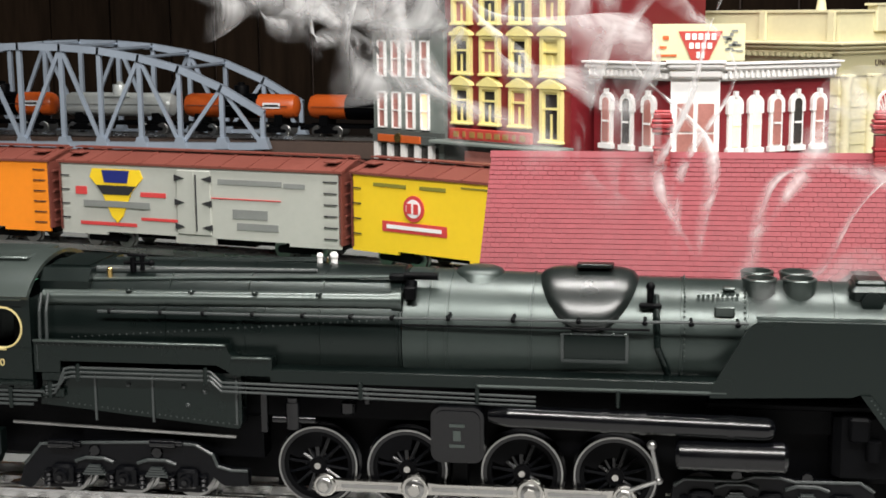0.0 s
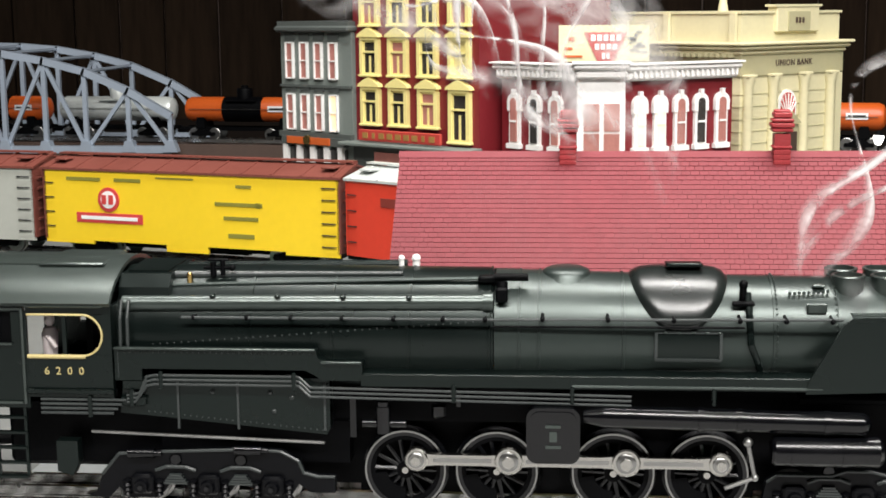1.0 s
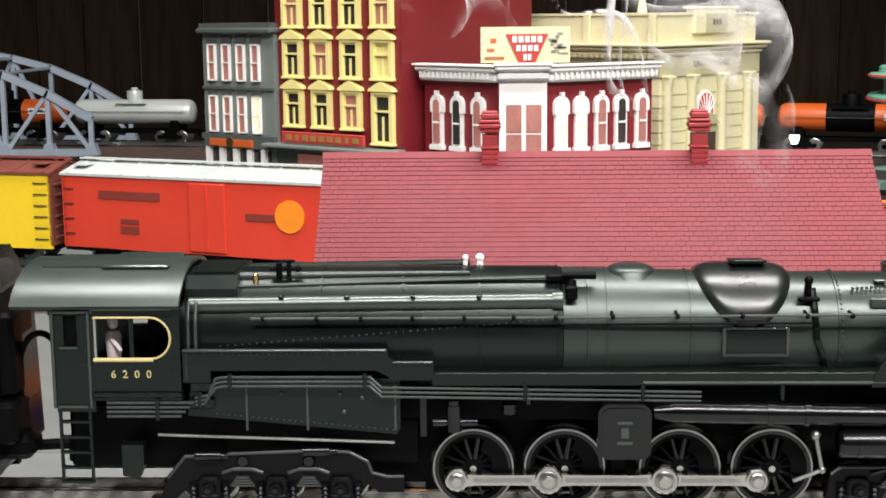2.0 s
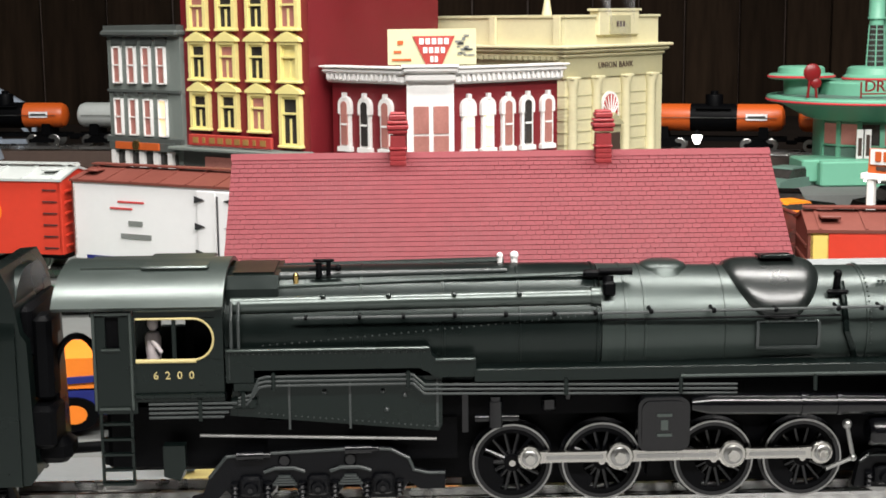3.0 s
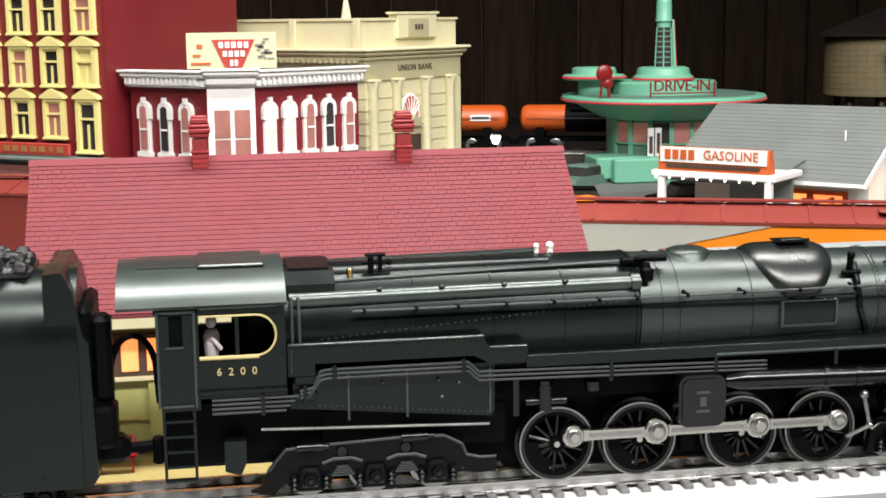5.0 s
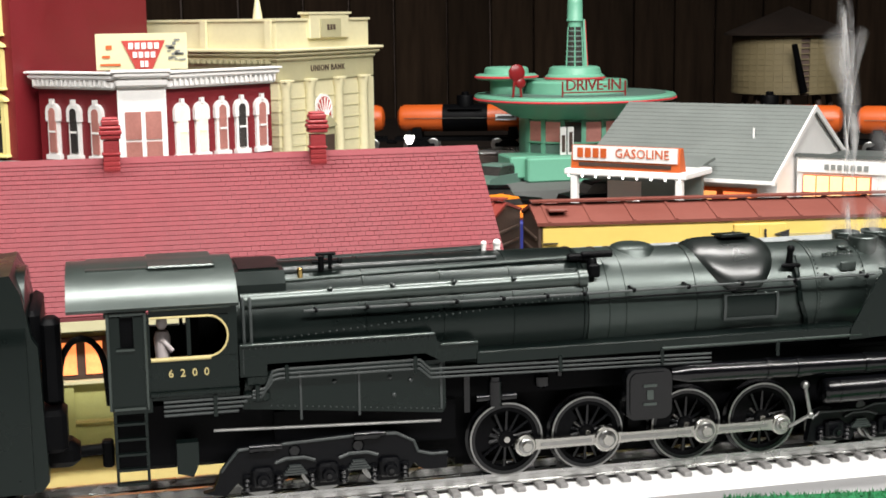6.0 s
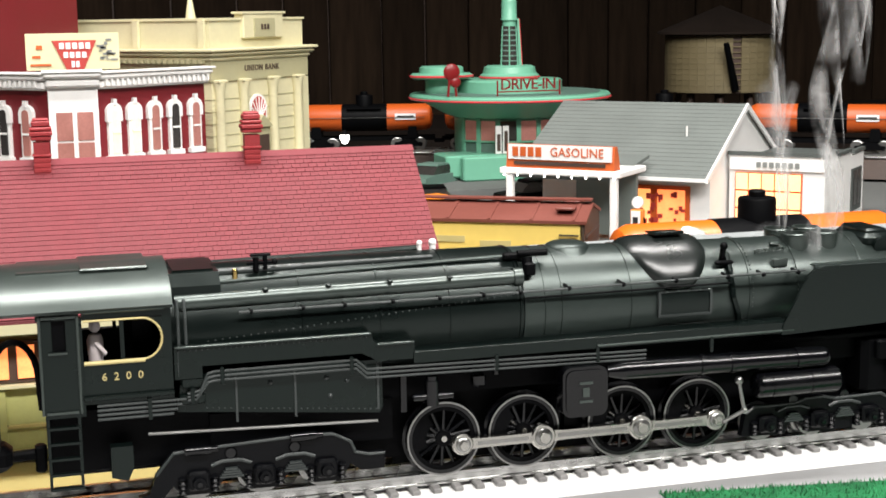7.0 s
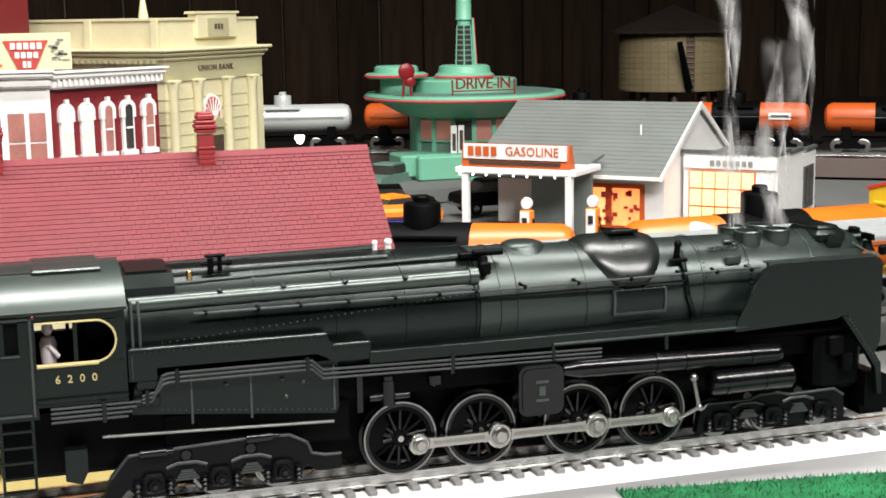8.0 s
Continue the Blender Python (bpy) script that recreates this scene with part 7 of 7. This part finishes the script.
# ---- smoke: rigid wisps that leave the stack, rise and drift ----
def smoke_mat(name, density, scale):
    m = bpy.data.materials.new(name)
    m.use_nodes = True
    n, l = m.node_tree.nodes, m.node_tree.links
    n.remove(n["Principled BSDF"])
    out = n["Material Output"]
    uv, sep = n.new("ShaderNodeUVMap"), n.new("ShaderNodeSeparateXYZ")
    l.new(uv.outputs[0], sep.inputs[0])

    def bell(sock, power):
        a = n.new("ShaderNodeMath"); a.operation = "MULTIPLY_ADD"; a.inputs[1].default_value, a.inputs[2].default_value = 2, -1
        b = n.new("ShaderNodeMath"); b.operation = "ABSOLUTE"
        c = n.new("ShaderNodeMath"); c.operation = "SUBTRACT"; c.inputs[0].default_value = 1
        d = n.new("ShaderNodeMath"); d.operation = "POWER"; d.inputs[1].default_value = power
        l.new(sock, a.inputs[0]); l.new(a.outputs[0], b.inputs[0]); l.new(b.outputs[0], c.inputs[1]); l.new(c.outputs[0], d.inputs[0])
        return d.outputs[0]
    across, length = bell(sep.outputs[0], 1.3), bell(sep.outputs[1], 0.7)
    tc, ns, mr = n.new("ShaderNodeTexCoord"), n.new("ShaderNodeTexNoise"), n.new("ShaderNodeMapRange")
    ns.inputs["Scale"].default_value, ns.inputs["Detail"].default_value, ns.inputs["Distortion"].default_value = scale, 5, 1.2
    mr.inputs[1].default_value, mr.inputs[2].default_value = 0.36, 0.66
    l.new(tc.outputs["Object"], ns.inputs[0]); l.new(ns.outputs[0], mr.inputs[0])
    m1, m2, m3 = (n.new("ShaderNodeMath") for _ in range(3))
    for q in (m1, m2, m3):
        q.operation = "MULTIPLY"
    l.new(across, m1.inputs[0]); l.new(length, m1.inputs[1])
    l.new(m1.outputs[0], m2.inputs[0]); l.new(mr.outputs[0], m2.inputs[1])
    l.new(m2.outputs[0], m3.inputs[0]); m3.inputs[1].default_value = density
    m3.use_clamp = True
    clear, white, thin, mix, both = n.new("ShaderNodeBsdfTransparent"), n.new("ShaderNodeBsdfDiffuse"), n.new("ShaderNodeBsdfTranslucent"), n.new("ShaderNodeMixShader"), n.new("ShaderNodeMixShader")
    white.inputs[0].default_value = (0.92, 0.92, 0.92, 1)
    thin.inputs[0].default_value = (0.92, 0.92, 0.92, 1)
    l.new(white.outputs[0], both.inputs[1]); l.new(thin.outputs[0], both.inputs[2])
    l.new(m3.outputs[0], mix.inputs[0]); l.new(clear.outputs[0], mix.inputs[1]); l.new(both.outputs[0], mix.inputs[2])
    l.new(mix.outputs[0], out.inputs[0])
    return m


SMOKE = [smoke_mat("smoke_dense", 1.7, 60), smoke_mat("smoke_thin", 0.95, 34), smoke_mat("smoke_column", 1.15, 24)]


def ribbon_mesh(seed, height, width, swirl, material):
    """A curling sheet of smoke along z, standing on its foot, soft at its edges."""
    rng = random.Random(seed)
    vs, fs, uv = [], [], []
    rows, cols = 40, 10
    for layer in range(3):
        p = [rng.uniform(0, 6.28) for _ in range(6)]
        tw = rng.uniform(-1.5, 1.5)
        k0 = len(vs)
        for i in range(rows + 1):
            u = i / rows
            grow = 0.35 + 0.85 * u
            cx = swirl * height * 0.16 * grow * (math.sin(5.5 * u + p[0]) + 0.28 * math.sin(11 * u + p[1]))
            cy = swirl * height * 0.07 * grow * math.sin(6 * u + p[2])
            cz = height * u
            w = width * grow * (0.55 + 0.45 * math.sin(7 * u + p[3])) + width * 0.08
            a = tw * u + p[4] * 0.1
            for j in range(cols + 1):
                v = j / cols - 0.5
                curl = 1.9 * v + a
                vs.append((cx + w * math.sin(curl) * 0.62, cy + w * (0.3 - 0.3 * math.cos(curl * 1.6)), cz + 0.12 * w * math.sin(9 * u + 5 * v + p[5])))
                uv.append((j / cols, u))
        for i in range(rows):
            for j in range(cols):
                q = k0 + i * (cols + 1) + j
                fs.append((q, q + 1, q + cols + 2, q + cols + 1))
    me = bpy.data.meshes.new("smoke_wisp")
    me.from_pydata(vs, [], fs)
    layer = me.uv_layers.new(name="UVMap")
    for poly in me.polygons:
        poly.use_smooth = True
        for li in poly.loop_indices:
            layer.data[li].uv = uv[me.loops[li].vertex_index]
    me.materials.append(material)
    return me


STACK_X, STACK_Z = 0.358, 0.126
wisps = []
rng = random.Random(21)
kinds = [ribbon_mesh(5, 0.14, 0.019, 0.42, SMOKE[2]), ribbon_mesh(9, 0.12, 0.016, 0.9, SMOKE[0]), ribbon_mesh(14, 0.12, 0.050, 1.3, SMOKE[1]), ribbon_mesh(23, 0.14, 0.020, 0.46, SMOKE[2]), ribbon_mesh(31, 0.16, 0.055, 1.4, SMOKE[1]), ribbon_mesh(47, 0.14, 0.040, 1.1, SMOKE[1])]
early = [-3.3 + 0.22 * i for i in range(17)] + [0.7, 1.2]
late = [2.4 + 0.7 * i for i in range(8)]
for i, te in enumerate(early + late):
    if te < 2:
        mesh = kinds[1] if te > -0.6 and i % 2 else kinds[(2, 4, 5)[i % 3]]
    else:
        mesh = kinds[(0, 3)[i % 2]]
    ob = new("smoke_wisp", mesh)
    tagged(ob, "thin curling wisp of white smoke from the stack", "smoke", "smoke wisps")
    wisps.append((ob, te, rng.uniform(0, 360), rng.uniform(-1, 1) if te < 2 else (-1, 1)[i % 2]))


# ---- what moves ----
RUN = [(0, -0.3092), (0.5, -0.2678), (1, -0.2344), (1.5, -0.2019), (2.0, -0.1745), (2.5, -0.1475), (3, -0.1200), (3.5, -0.0886), (4, -0.0577), (4.4, -0.0375), (4.8, -0.0215), (5.0, -0.0150), (5.3, -0.0076), (5.5, -0.0026), (5.8, -0.0004), (6, 0), (7, 0), (8, 0)]
ROLL = 0.0171
LAG = [(0, 0.0), (1.0, -0.014), (2.2, -0.014), (3.5, -0.012), (5.5, -0.003), (7.0, -0.007), (8.0, -0.004)]


def run_at(t):
    if t < 0:
        return -0.3092 + 0.083 * t
    return curve_at(RUN, t)


def motions():
    half = [i * 0.5 for i in range(17)]
    fine = [i * 0.2 for i in range(41)]
    walk(loco, [(t, pose(AHEAD + run_at(t), LOCO_Y, 0)) for t in fine])
    walk(tender, [(t, pose(AHEAD + run_at(t), LOCO_Y, 0)) for t in fine])
    walk(driver, [(t, pose(AHEAD + 0.0145 + run_at(t), LOCO_Y - 0.021, 0.0865)) for t in fine])

    def phase(t):
        return -16.0 + math.degrees(-run_at(t) / ROLL)
    for ws, ax in zip(wheel_sets, AXLES):
        walk(ws, [(t, pose(ax, 0, AZ, 0, -phase(t), 0)) for t in fine])
    for rod in rods:
        walk(rod, [(t, pose(CRANK * math.cos(radians(phase(t))), 0, AZ + CRANK * math.sin(radians(phase(t))))) for t in [i * 0.1 for i in range(81)]])
    # the freight train, running to the left round the bend
    start = min(range(len(MID)), key=lambda k: abs(MID[k][0] + 0.2345))
    offset = length_of(MID[:start + 1]) - 1.281
    for car, u0 in cars:
        h = car["half"]
        rows = []
        for t in half:
            u = max(u0 - 0.199 * t + offset + 0.004 + curve_at(LAG, t), 0.05)
            ax, ay, _ = along(MID, u + 0.045)
            bx, by, _ = along(MID, u + 2 * h - 0.045)
            rows.append((t, pose((ax + bx) / 2, (ay + by) / 2, 0, 0, 0, math.degrees(math.atan2(by - ay, bx - ax)))))
        walk(car, rows)
    # the tank train on the back line
    mark = min(range(len(BACK)), key=lambda k: abs(BACK[k][0] - 0.42))
    silver_at = length_of(BACK[:mark + 1])
    for k, car in enumerate(back_cars):
        rows = []
        for t in half:
            u = silver_at + 0.218 * (k - 6) + 0.165 * (t - 8.0)
            ax, ay, _ = along(BACK, u - 0.066)
            bx, by, _ = along(BACK, u + 0.066)
            rows.append((t, pose((ax + bx) / 2, (ay + by) / 2, 0.010, 0, 0, math.degrees(math.atan2(by - ay, bx - ax)))))
        walk(car, rows)
    # smoke: held inside the smokebox until it leaves the stack
    for ob, te, turn, side in wisps:
        rows = []
        for t in [i * 0.25 for i in range(33)]:
            age = t - te
            if te > 2:
                # two upright columns that climb out of the stack
                up = max(age, 0)
                x = STACK_X + run_at(t) + 0.003 + 0.0078 * side + 0.006 * max(up - 1.0, 0) * (0.4 + side)
                rows.append((t, pose(x, LOCO_Y - 0.004 * side, STACK_Z - 0.146 + 0.066 * up, 0, 0, min(turn, 75))))
                continue
            if age <= 0:
                rows.append((t, pose(STACK_X + run_at(t) - 0.03, LOCO_Y, BZ - 0.004, 0, 90, 0)))
                continue
            free = min(age / 0.5, 1)
            x = STACK_X + run_at(te) + (run_at(t) - run_at(te)) * max(0, 1 - age / 0.8) - 0.03 * age * (1 + 0.3 * side) - 0.03 * (1 - free)
            z = BZ - 0.004 + (STACK_Z - BZ + 0.004) * free + 0.065 * max(age - 0.35, 0)
            rows.append((t, pose(x, LOCO_Y + 0.006 * side * free, z, 0, 90 * (1 - free) - 55 * min(age / 1.5, 1) * free, min(turn, 75) * free * min(age / 1.5, 1))))
        walk(ob, rows)


motions()
